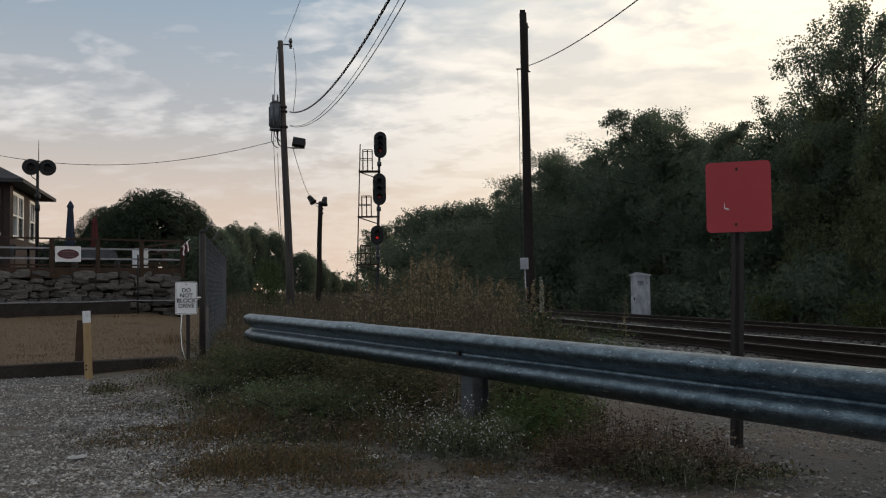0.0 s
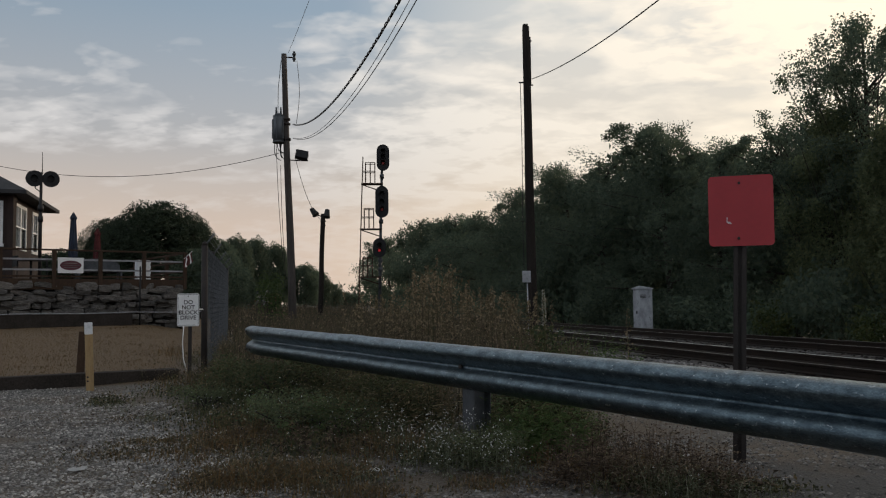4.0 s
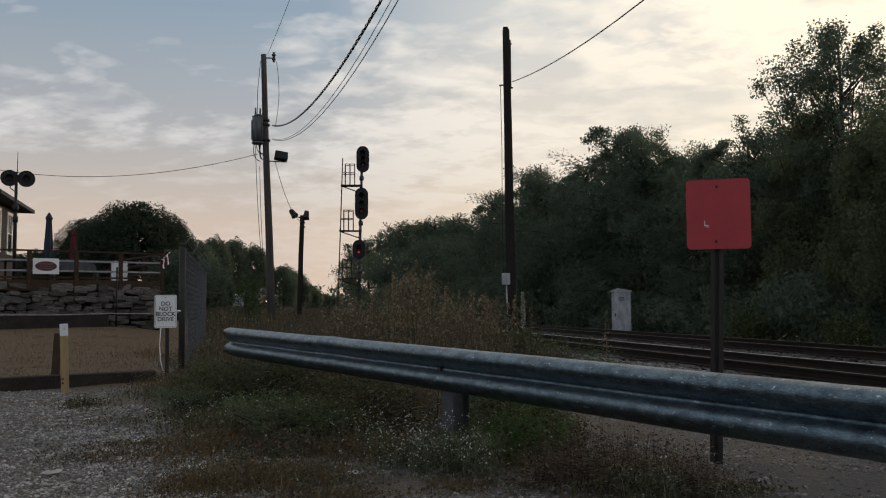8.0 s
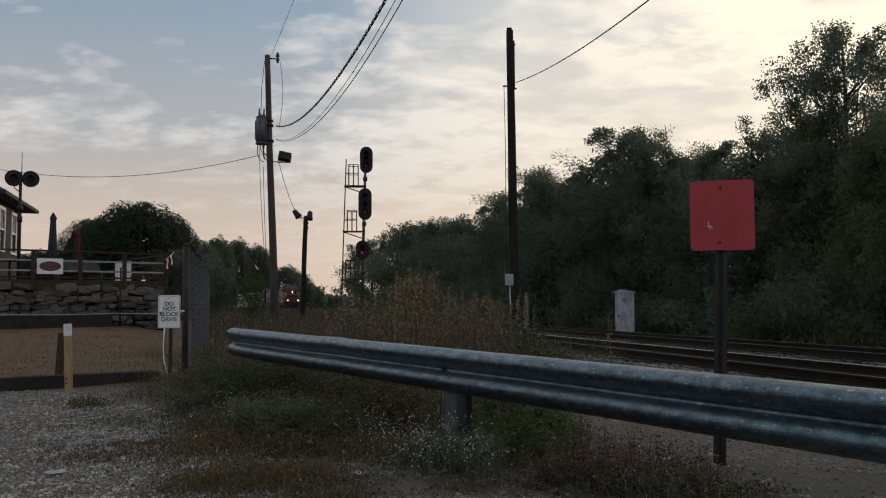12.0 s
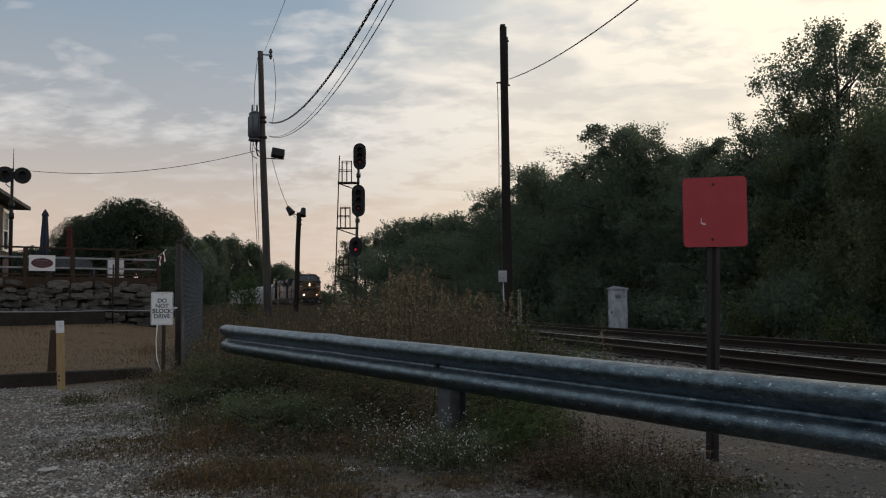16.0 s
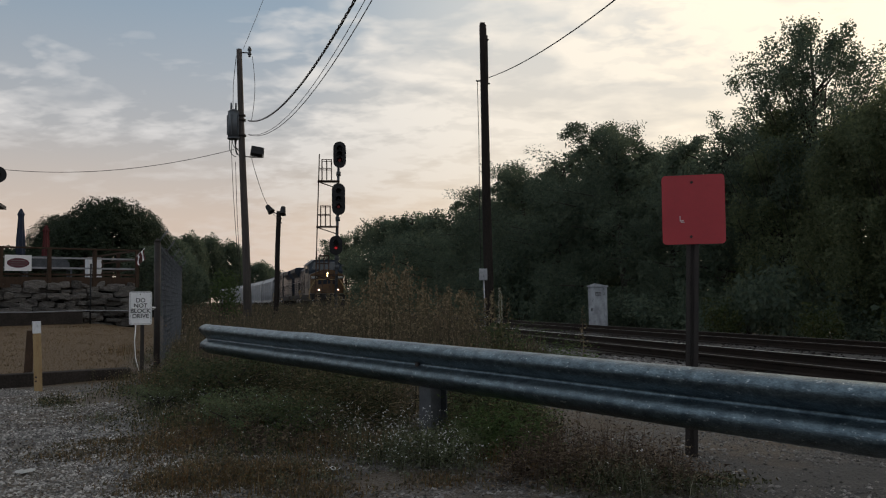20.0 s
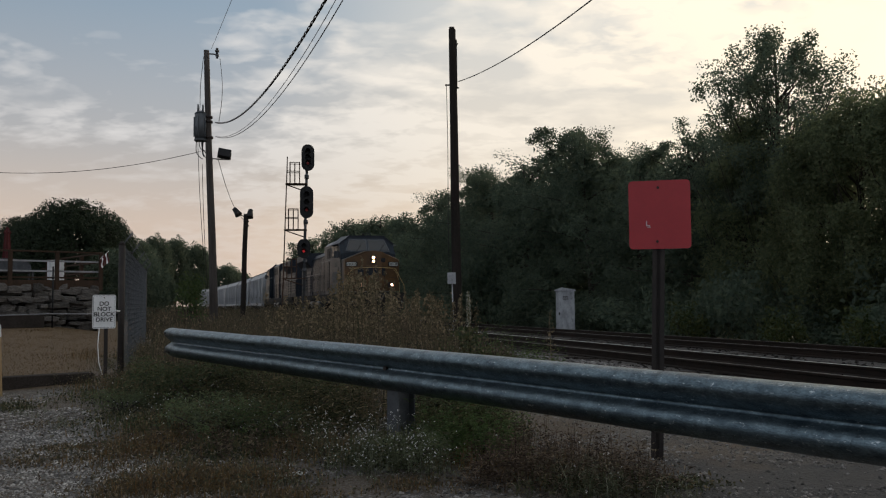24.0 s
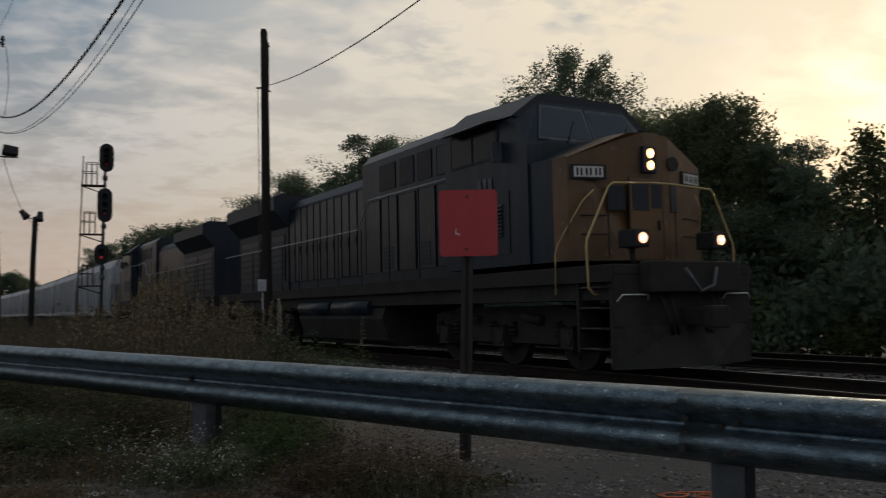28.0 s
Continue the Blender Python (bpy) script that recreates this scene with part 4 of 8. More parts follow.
def signal_mast():
    d = 38.0
    foot = P(4.55, d)
    b = Vector((foot.x, foot.y, gz(foot)))
    sg = thing("railway_signal", "three-headed railway signal mast with ladder and cages, red lit", "railway signal", b, 4.5)
    # local x: to the right as seen from the drive; y away
    def loc(az, el):
        v = P(az, d, z_at(el, d)) - b
        r = Vector((math.cos(radians(4.5)), math.sin(radians(4.5)), 0))
        return Vector((v.dot(r), 0, v.z))
    top = loc(4.28, 10.2)
    bm = nb()
    tube(bm, [(0.0, 0.12, -0.2), (loc(4.45, 4).x, 0.12, loc(4.45, 4).z), (top.x, 0.12, top.z)], 0.075, 12, 0.055)
    part("mast", bm, "galv_old", sg)
    bm = nb()
    box(bm, -0.28, 0.28, -0.16, 0.4, -0.1, 0.55, 0.03)
    part("footing", bm, "concrete", sg)
    heads = [(4.24, 9.75, 0.60, 0.285, 0.0), (4.33, 6.80, 0.72, 0.295, 0.0), (4.52, 3.72, 0.43, 0.285, 1.0)]
    for k, (az, el, hh, hw, lit) in enumerate(heads):
        c = loc(az, el)
        bm = nb()
        pts = []
        for cx, a0 in ((hh - hw, 0), (-(hh - hw), 180)):
            for j in range(9):
                a = radians(a0 + j * 22.5)
                pts.append((c.x + hw * math.cos(a), c.z + cx + hw * math.sin(a)))
        prism(bm, pts, 1, -0.14, -0.12)
        hd = part("backplate", bm, "black", sg, "black oblong signal target")
        n = 3 if hh > 0.5 else 2
        for j in range(n):
            zz = c.z + (hh - hw) * (1 - 2 * j / (n - 1)) * 0.82
            bm = nb()
            # hood, open below
            for q in range(12):
                a0, a1 = radians(-20 + q * 18.3), radians(-20 + (q + 1) * 18.3)
                vs = [(c.x + 0.12 * math.cos(a), y, zz + 0.12 * math.sin(a)) for a, y in ((a0, -0.14), (a1, -0.14), (a1, -0.42), (a0, -0.42))]
                bm.faces.new([bm.verts.new(v) for v in vs])
            bmesh.ops.remove_doubles(bm, verts=bm.verts[:], dist=0.001)
            bmesh.ops.solidify(bm, geom=bm.faces[:], thickness=0.006)
            part("hood", bm, "black", hd)
            bm = nb()
            disc(bm, (c.x, -0.15, zz), (0, 1, 0), 0.06, 0.03, 16)
            on = j == n - 1
            part("lens", bm, ("lens_red" if k == 2 else "lens_dull") if on else "black", hd, "lit red lens" if on else "")
        bm = nb()
        box(bm, c.x - 0.16, c.x + 0.16, -0.12, 0.10, c.z - hh * 0.7, c.z + hh * 0.7, 0.02)
        part("lamp_case", bm, "black", hd)
    # ladder rail and platforms
    l_top, l_bot = loc(5.60, 9.85), loc(5.98, 0.0)
    for off in (0.0, 0.14):
        bm = nb()
        rod(bm, (l_bot.x, off + 0.1, 0.0), (l_top.x, off + 0.1, l_top.z), 0.03, 0.026, 6)
        part("ladder_rail", bm, "rust", sg)
    for i in range(24):
        f = (i + 1) / 25
        x = l_bot.x + (l_top.x - l_bot.x) * f
        bm = nb()
        rod(bm, (x, 0.08, l_top.z * f), (x, 0.26, l_top.z * f), 0.014, 0.014, 5)
        part("rung", bm, "rust", sg)
    for el_low, el_high in ((8.02, 9.42), (4.98, 6.35), (1.75, 3.05)):
        zl, zh = loc(5, el_low).z, loc(5, el_high).z
        f = zl / l_top.z
        xa = l_bot.x + (l_top.x - l_bot.x) * f
        xm = top.x * f
        bm = nb()
        box(bm, xa - 0.04, xm + 0.05, -0.18, 0.34, zl - 0.02, zl + 0.02)
        part("platform", bm, "rust", sg)
        bm = nb()
        tube(bm, [(xa, 0.1, zl - 0.02), (xm, 0.1, zl - 0.33)], 0.025, 5)
        part("brace", bm, "rust", sg)
        x0, x1 = xa + 0.16, xa + 0.58
        for yy in (-0.16, 0.32):
            for x in (x0, x1, (x0 + x1) / 2):
                bm = nb()
                rod(bm, (x, yy, zl), (x, yy, zh), 0.025, 0.025, 5)
                part("cage_bar", bm, "rust", sg)
            for z in (zh, (zl + zh) / 2 + 0.08):
                bm = nb()
                rod(bm, (xa if z < zh - 0.1 else x0, yy, z), (x1, yy, z), 0.018, 0.018, 5)
                part("cage_rail", bm, "rust", sg)
        for x in (x0, x1):
            bm = nb()
            rod(bm, (x, -0.16, zh), (x, 0.32, zh), 0.018, 0.018, 5)
            part("cage_rail", bm, "rust", sg)
        for zz in (zl + 0.35, zl + 0.75):
            bm = nb()
            xx = top.x * zz / top.z
            rod(bm, (xx, 0.12, zz - 0.09), (xx, 0.12, zz + 0.09), 0.10, 0.10, 10)
            part("clamp", bm, "galv_old", sg)


signal_mast()


def far_signal():
    q = T(175, TRACK_P - 3.4)
    s = thing("far_signal", "distant railway signal showing red", "railway signal", (q.x, q.y, gz(q)), 8)
    bm = nb()
    rod(bm, (0, 0, -0.3), (0, 0, 2.6), 0.08, 0.06, 8)
    part("mast", bm, "dark_steel", s)
    bm = nb()
    disc(bm, (0, -0.1, 2.4), (0, 1, 0), 0.42, 0.05, 16)
    part("target", bm, "black", s)
    bm = nb()
    disc(bm, (0, -0.15, 2.4), (0, 1, 0), 0.17, 0.05, 12)
    part("lens", bm, "lens_red", s, "lit red lens")


far_signal()


def marker_post():
    d = 18.5
    q = P(-5.42, d)
    b = Vector((q.x, q.y, gz(q)))
    s = thing("marker_post", "thin white metal post with a small square box on top", "marker post", b, -5)
    bm = nb()
    rod(bm, (0.03, 0, -0.2), (0, 0, 1.55), 0.014, 0.014, 8)
    part("rod", bm, "grey_flaky", s)
    bm = nb()
    box(bm, -0.10, 0.08, -0.07, 0.07, z_at(1.28, d) - b.z, z_at(2.05, d) - b.z, 0.012)
    part("box", bm, "grey_flaky", s, "pale weathered junction box")


marker_post()


def relay_cabinet():
    d = 42.0
    q = P(-12.98, d)
    b = Vector((q.x, q.y, gz(q)))
    s = thing("relay_cabinet", "chipped white metal trackside cabinet", "cabinet", b, -13)
    h = z_at(0.72, d) - b.z
    w = 0.45
    bm = nb()
    box(bm, -w, w, -0.35, 0.35, -0.1, h, 0.015)
    part("body", bm, "grey_flaky", s)
    bm = nb()
    prism(bm, [(-w - 0.07, h), (w + 0.07, h), (w + 0.05, h + 0.05), (-0.15, h + 0.17), (-w - 0.05, h + 0.05)], 1, -0.42, 0.40)
    part("roof", bm, "grey_flaky", s)
    bm = nb()
    box(bm, -w + 0.05, w - 0.05, -0.372, -0.35, 0.15, h - 0.06, 0.008)
    dr = part("door", bm, "grey_flaky", s)
    bm = nb()
    box(bm, -0.32, -0.26, -0.40, -0.372, h * 0.52, h * 0.58)
    part("handle", bm, "dark_steel", dr)
    for k in range(3):
        bm = nb()
        box(bm, -0.12, 0.14, -0.377, -0.372, h - 0.30 - k * 0.06, h - 0.27 - k * 0.06)
        part("vent_slot", bm, "dark_steel", dr)


relay_cabinet()


# ---------------------------------------------------------------- fence, signs and edging by the drive
def chain_fence():
    f0 = P(15.95, 12.9)
    s0, p0 = f0.dot(U), f0.dot(N)
    fe = thing("chain_link_fence", "grey chain-link fence with barbed wire arms", "fence", (f0.x, f0.y, gz(f0)), TRACK_YAW)
    # local y runs along the fence, away from the drive
    L, h = 9.2, 1.84
    for i in range(5):
        y = i * L / 4
        r = 0.045 if i in (0, 4) else 0.032
        bm = nb()
        rod(bm, (0, y, -0.4), (0, y, h + 0.02), r, r, 10)
        rod(bm, (0, y, h + 0.02), (0, y, h + 0.07), r * 1.1, r * 0.4, 10)
        part("post", bm, "dark_steel", fe)
        bm = nb()
        tube(bm, [(0, y, h), (0.05, y, h + 0.07), (0.14, y, h + 0.2)], 0.013, 6)
        part("barb_arm", bm, "galv_old", fe)
    for z in (h - 0.02, 0.06):
        bm = nb()
        rod(bm, (0.0, 0, z), (0.0, L, z), 0.02, 0.02, 8)
        part("rail", bm, "galv_old", fe)
    for k, (x, z) in enumerate(((0.06, h + 0.09), (0.10, h + 0.145), (0.135, h + 0.195))):
        bm = nb()
        tube(bm, [(x, y * L / 40, z + 0.012 * math.sin(y * 2.1)) for y in range(41)], 0.0035, 4)
        part("barbed_strand", bm, "galv_old", fe)
    # woven wires as thin crossing strips
    verts, faces = [], []
    step = 0.17
    n = int((L + h) / step)
    for sgn in (1, -1):
        for i in range(n):
            c = i * step - (h if sgn > 0 else 0)
            y0, y1 = c, c + h
            z0, z1 = (0.04, h) if sgn > 0 else (h, 0.04)
            a, b = max(0.0, y0), min(L, y1)
            if b - a < 0.05:
                continue
            za = z0 + (z1 - z0) * (a - y0) / h
            zb = z0 + (z1 - z0) * (b - y0) / h
            k = len(verts)
            w = 0.0012
            verts += [(0.036 + 0.002 * sgn, a, za - w), (0.036 + 0.002 * sgn, b, zb - w), (0.036 + 0.002 * sgn, b, zb + w), (0.036 + 0.002 * sgn, a, za + w),
                      (0.030 + 0.002 * sgn, a, za), (0.030 + 0.002 * sgn, b, zb)]
            faces += [(k, k + 1, k + 2, k + 3), (k, k + 4, k + 5, k + 1), (k + 3, k + 2, k + 5, k + 4)]
    raw_part("wire_mesh", verts, faces, "fence_wire", fe, "woven diamond wire mesh")
    # rod that ties the small sign to the corner post
    bm = nb()
    rod(bm, (0.0, 0.0, 0.92), (-0.30, -0.55, 0.92), 0.012, 0.012, 6)
    part("tie_rod", bm, "white", fe)


chain_fence()


def drive_sign():
    q = P(16.95, 12.45)
    b = Vector((q.x, q.y, gz(q)))
    s = thing("drive_sign", "white sign with black words on a short post by the fence", "sign", b, 16.5)
    zc = 0.985 - b.z
    w, h, r = 0.148, 0.229, 0.025
    def plate(w, h, r, y0, y1):
        pts = []
        for cx, cz, a0 in ((w - r, h - r, 0), (-w + r, h - r, 90), (-w + r, -h + r, 180), (w - r, -h + r, 270)):
            for k in range(5):
                a = radians(a0 + k * 22.5)
                pts.append((cx + r * math.cos(a), zc + cz + r * math.sin(a)))
        bm = nb()
        prism(bm, pts, 1, y0, y1)
        return bm
    part("panel", plate(w, h, r, -0.002, 0.002), "white", s)
    for a in ((-w + 0.012, w - 0.012, h - 0.016, h - 0.012), (-w + 0.012, w - 0.012, -h + 0.012, -h + 0.016), (-w + 0.010, -w + 0.014, -h + 0.03, h - 0.03), (w - 0.014, w - 0.010, -h + 0.03, h - 0.03)):
        bm = nb()
        box(bm, a[0], a[1], -0.0045, -0.0022, zc + a[2], zc + a[3])
        part("border_line", bm, "sign_black", s)
    for k, word in enumerate(("DO", "NOT", "BLOCK", "DRIVE")):
        lettering("word", word, 0.080, pose(0, -0.004, zc + 0.105 - k * 0.072, 90, 0, 0) @ Matrix.Diagonal((1.0, 1, 1, 1)), "sign_black", s, "", 0.018)
    bm = nb()
    disc(bm, (0.0, -0.004, zc + h - 0.04), (0, 1, 0), 0.008, 0.006, 10)
    part("bolt", bm, "dark_steel", s)
    bm = nb()
    box(bm, 0.0, 0.05, 0.004, 0.03, -0.3, zc + h - 0.02)
    part("post", bm, "dark_steel", s)
    bm = nb()
    tube(bm, [(-0.06, -0.01, zc - h), (-0.075, -0.015, 0.45), (-0.06, -0.02, 0.22), (-0.01, -0.03, 0.04)], 0.007, 5)
    part("cord", bm, "white", s, "dangling white cord")


drive_sign()


def wooden_stake():
    q = P(22.75, 11.35)
    b = Vector((q.x, q.y, gz(q)))
    s = thing("wooden_stake", "square yellow pine stake with a whitened top", "stake", b, 24)
    lean = pose(0, 0, 0, 0, -2.2, 0)
    bm = nb()
    box(bm, -0.045, 0.045, -0.045, 0.045, -0.25, 0.69, 0.004, lean)
    part("shaft", bm, "wood_new", s)
    bm = nb()
    box(bm, -0.0465, 0.0465, -0.0465, 0.0465, 0.69, 0.835, 0.004, lean)
    part("white_cap", bm, "white_flaky", s, "white painted top")
    for z in (0.12, 0.17):
        bm = nb()
        disc(bm, (-0.03, -0.047, z), (0, 1, 0), 0.012, 0.008, 8)
        part("bolt", bm, "dark_steel", s)
    q2 = P(23.35, 12.3)
    b2 = Vector((q2.x, q2.y, gz(q2)))
    o = thing("fence_post", "dark weathered square post behind the stake", "post", b2, 20)
    bm = nb()
    box(bm, -0.05, 0.05, -0.05, 0.05, -0.25, 0.66, 0.006, pose(0, 0, 0, 0, 3, 0))
    part("shaft", bm, "wood_brown", o)


wooden_stake()


def timber_edging():
    """Old railway ties laid end to end along the lawn's edge."""
    b, c = Vector((-3.70, 11.62, 0)), Vector((-5.43, 10.50, 0))
    a = c + (c - b) * 2.6
    d = (b - a).normalized()
    n = int((b - a).length / 2.3) + 1
    for i in range(n):
        q = b - d * (1.12 + i * 2.3)
        o = thing("timber_edging", "old dark railway tie edging the parched lawn", "timber", (q.x, q.y, gz(q)), math.degrees(math.atan2(d.y, d.x)), "timbers edging the lawn")
        bm = nb()
        box(bm, -1.13, 1.13, -0.10, 0.10, -0.1, 0.155 + 0.01 * (i % 2), 0.015)
        for v in bm.verts:
            v.co += Vector((noise.noise(v.co * 3 + Vector((i, 0, 0))), noise.noise(v.co * 3 + Vector((0, i, 5))), noise.noise(v.co * 4 + Vector((0, 9, i))))) * 0.012
        part("tie", bm, "wood_tie", o)


timber_edging()


# ---------------------------------------------------------------- stone terrace, railing, house
W_R, W_L = Vector((-9.17, 29.6, 0)), Vector((-19.5, 21.6, 0))
W_D = (W_L - W_R).normalized()
W_YAW = math.degrees(math.atan2(-W_D.y, -W_D.x))         # local x to the right, local -y towards the drive


def W(x, y, z):
    """A place by metres left of the terrace's corner, back from its face, and height."""
    back = Vector((-W_D.y, W_D.x, 0))
    if back.y < 0:
        back = -back
    q = W_R + W_D * x + back * y
    return Vector((q.x, q.y, z))


def terrace():
    length = (W_L - W_R).length
    w = thing("terrace_wall", "rough grey limestone retaining wall under a timber deck", "wall", W(0, 0, 0), W_YAW, "", "structure")
    # near-black body behind the stones, seen in the gaps between them
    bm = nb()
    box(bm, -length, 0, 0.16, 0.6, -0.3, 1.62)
    part("backing", bm, "wall_backing", w)
    rnd = random.Random(33)
    metas = []
    for k in range(7):
        bm = nb()
        bmesh.ops.create_cube(bm, size=1.0)
        bmesh.ops.subdivide_edges(bm, edges=bm.edges[:], cuts=1, use_grid_fill=True)
        for v in bm.verts:
            v.co += Vector((noise.noise(v.co * 2.1 + Vector((k * 3, 0, 0))), noise.noise(v.co * 2.1 + Vector((0, k * 3, 7))), noise.noise(v.co * 2.1 + Vector((4, 0, k * 3))))) * 0.34
            if abs(v.co.x) + abs(v.co.z) > 0.8:
                v.co *= 0.88
        me = bpy.data.meshes.new("stone")
        bm.to_mesh(me)
        bm.free()
        me.materials.append(M["stone"])
        metas.append(me)
    z = 0.28
    count = 0
    while z < 1.58:
        hgt = rnd.uniform(0.10, 0.20)
        x = 0.02 + rnd.uniform(0, 0.2)
        while x < length and count < 290:
            wid = rnd.uniform(0.20, 0.72)
            ob = new("stone", metas[rnd.randrange(7)])
            ob.parent = w
            ob.matrix_basis = Matrix.Translation((-x - wid / 2, rnd.uniform(-0.02, 0.16), z + hgt / 2 + rnd.uniform(-0.04, 0.04))) @ pose(0, 0, 0, rnd.uniform(-14, 14), rnd.uniform(-9, 9), rnd.uniform(-16, 16)) @ Matrix.Diagonal((wid * 1.06, 0.40, hgt * rnd.uniform(0.8, 1.35), 1))
            x += wid + rnd.uniform(0.0, 0.05)
            count += 1
        z += hgt
    # dark plank along its foot, with a pale pipe on top
    o = thing("plank_border", "dark board along the foot of the stone wall", "board", W(1.95, -0.55, gz(W(1.95, -0.55, 0))), W_YAW)
    bm = nb()
    box(bm, -9.5, 0, -0.04, 0.04, -0.1, 0.40, 0.01)
    part("board", bm, "wood_tie", o)
    bm = nb()
    tube(bm, [(-9.5 + i * 0.6, -0.03, 0.425 + 0.012 * math.sin(i * 1.3)) for i in range(21)], 0.018, 6)
    part("pipe", bm, "rail_pale", o, "pale pipe on the board's edge")
    bm = nb()
    rod(bm, (0.25, 0, -0.1), (0.25, 0, 1.95), 0.028, 0.028, 8)
    part("stake", bm, "black", o)
    # deck
    dk = thing("deck", "brown timber deck with rail fence on the stone wall", "deck", W(0, 0, 1.6), W_YAW)
    bm = nb()
    box(bm, -length, 0.05, -0.05, 0.0, 0.0, 0.34, 0.0)
    part("fascia", bm, "wood_brown", dk)
    bm = nb()
    box(bm, -length, 0.05, 0.0, 15.0, 0.22, 0.30)
    part("floor", bm, "wood_brown", dk)
    bm = nb()
    box(bm, -length, 0.08, -0.10, 0.06, 1.24, 1.29, 0.006)
    part("top_rail", bm, "wood_brown", dk)
    for z, mat in ((0.96, "rail_pale"), (0.63, "rail_pale"), (0.42, "wood_brown")):
        bm = nb()
        box(bm, -length, 0.0, 0.0 if mat == "wood_brown" else 0.01, 0.05, z - 0.028, z + 0.028)
        part("rail", bm, mat, dk)
    x = 0.0
    while x < length:
        bm = nb()
        box(bm, -x - 0.06, -x + 0.06, -0.09, 0.0, 0.0, 1.24, 0.005)
        part("post", bm, "wood_brown", dk)
        x += 1.42 if x < 3 else 1.55
    # rail returning along the deck's side
    for z in (0.63, 0.96, 1.26):
        bm = nb()
        box(bm, -0.02, 0.04, 0.0, 6.0, z - 0.028, z + 0.028)
        part("side_rail", bm, "wood_brown", dk)
    for y in (1.8, 3.6, 5.4):
        bm = nb()
        box(bm, -0.05, 0.07, y - 0.05, y + 0.05, 0.0, 1.24, 0.005)
        part("post", bm, "wood_brown", dk)


terrace()


def deck_things():
    # banner on the rail
    def railspot(az):
        # where a sight line meets the railing
        d = Vector((-math.sin(radians(az)), math.cos(radians(az)), 0))
        den = d.x * W_D.y - d.y * W_D.x
        k = (W_R.x * W_D.y - W_R.y * W_D.x) / den
        return d * k
    a, b = railspot(24.75), railspot(23.30)
    c = (a + b) / 2
    x = (c - W_R).dot(W_D)
    wd = (a - b).length
    bn = thing("banner", "white banner with a dark maroon oval on the deck rail", "banner", W(x, -0.13, 2.12), W_YAW)
    bm = nb()
    box(bm, -wd / 2, wd / 2, -0.006, 0.004, 0.0, 0.50, 0.0)
    for v in bm.verts:
        v.co.y += 0.01 * math.sin(v.co.x * 9)
    part("sheet", bm, "white", bn)
    bm = nb()
    prism(bm, [(wd * 0.42 * math.cos(radians(15 * k)), 0.25 + 0.155 * math.sin(radians(15 * k))) for k in range(24)], 1, -0.011, -0.008)
    part("oval", bm, "maroon", bn)
    for z, w in ((0.32, 0.20), (0.25, 0.27), (0.18, 0.20)):
        bm = nb()
        box(bm, -w, w, -0.0145, -0.0112, z - 0.011, z + 0.011)
        part("bar", bm, "stone", bn)
    # closed parasols
    for az, d, tip, mat, lb in ((23.85, 36.0, 4.72, "cloth_blue", "closed navy parasol on the deck"), (22.45, 37.0, 4.2, "cloth_red", "closed red parasol on the deck")):
        q = P(az, d)
        u = thing("parasol", lb, "parasol", (q.x, q.y, 1.90), 0)
        bm = nb()
        rod(bm, (0, 0, 0), (0, 0, tip - 1.9), 0.025, 0.02, 8)
        part("pole", bm, "dark_steel", u)
        bm = nb()
        H = tip - 1.9
        prof = [(0.02, H), (0.05, H - 0.06), (0.12, H - 0.22), (0.09, H - 0.30), (0.11, H - 0.7), (0.14, H - 1.2), (0.15, H - 1.7), (0.11, H - 1.78)]
        rings = [[(r * (1 + 0.22 * math.cos(8 * a)) * math.cos(a), r * (1 + 0.22 * math.cos(8 * a)) * math.sin(a), z) for a in [2 * math.pi * i / 24 for i in range(24)]] for r, z in prof]
        loft(bm, rings)
        part("canopy", bm, mat, u)
        bm = nb()
        disc(bm, (0, 0, 0.04), (0, 0, 1), 0.28, 0.08, 16)
        part("base", bm, "black", u)
    # hanging flag at the deck's corner
    q = W(-0.02, -0.15, 1.98)
    fl = thing("flag", "small striped red and white flag drooping from the deck corner", "flag", q, W_YAW)
    bm = nb()
    rod(bm, (-0.15, 0, 1.1), (0.30, -0.1, 1.55), 0.014, 0.014, 6)
    part("staff", bm, "white", fl)
    for k in range(6):
        bm = nb()
        y0 = -0.09
        pts = [(0.26 - k * 0.075, 1.50 - k * 0.075), (0.26 - (k + 1) * 0.075, 1.50 - (k + 1) * 0.075)]
        rings = []
        for j in range(6):
            f = j / 5
            rings.append([(pts[0][0] + 0.05 * f - 0.03 * math.sin(5 * f + k), y0 - 0.03 * math.sin(7 * f), pts[0][1] - 0.55 * f), (pts[1][0] + 0.05 * f - 0.03 * math.sin(5 * f + k), y0 - 0.03 * math.sin(7 * f), pts[1][1] - 0.52 * f),
                          (pts[1][0] + 0.05 * f - 0.03 * math.sin(5 * f + k), y0 + 0.006 - 0.03 * math.sin(7 * f), pts[1][1] - 0.52 * f), (pts[0][0] + 0.05 * f - 0.03 * math.sin(5 * f + k), y0 + 0.006 - 0.03 * math.sin(7 * f), pts[0][1] - 0.55 * f)])
        loft(bm, rings)
        part("stripe", bm, "white" if k in (1, 4) else "cloth_red", fl)
    fl.scale = (0.62, 0.62, 0.62)
    # bench, crate, low tables
    q = W(2.2, 2.4, 1.90)
    be = thing("patio_bench", "grey slatted patio bench with an arched back", "bench", q, W_YAW)
    bm = nb()
    prism(bm, [(-0.8, 0.35), (0.8, 0.35), (0.8, 0.62), (0.62, 0.78), (0.2, 0.86), (-0.2, 0.86), (-0.62, 0.78), (-0.8, 0.62)], 1, 0.28, 0.33)
    part("backrest", bm, "galv_old", be)
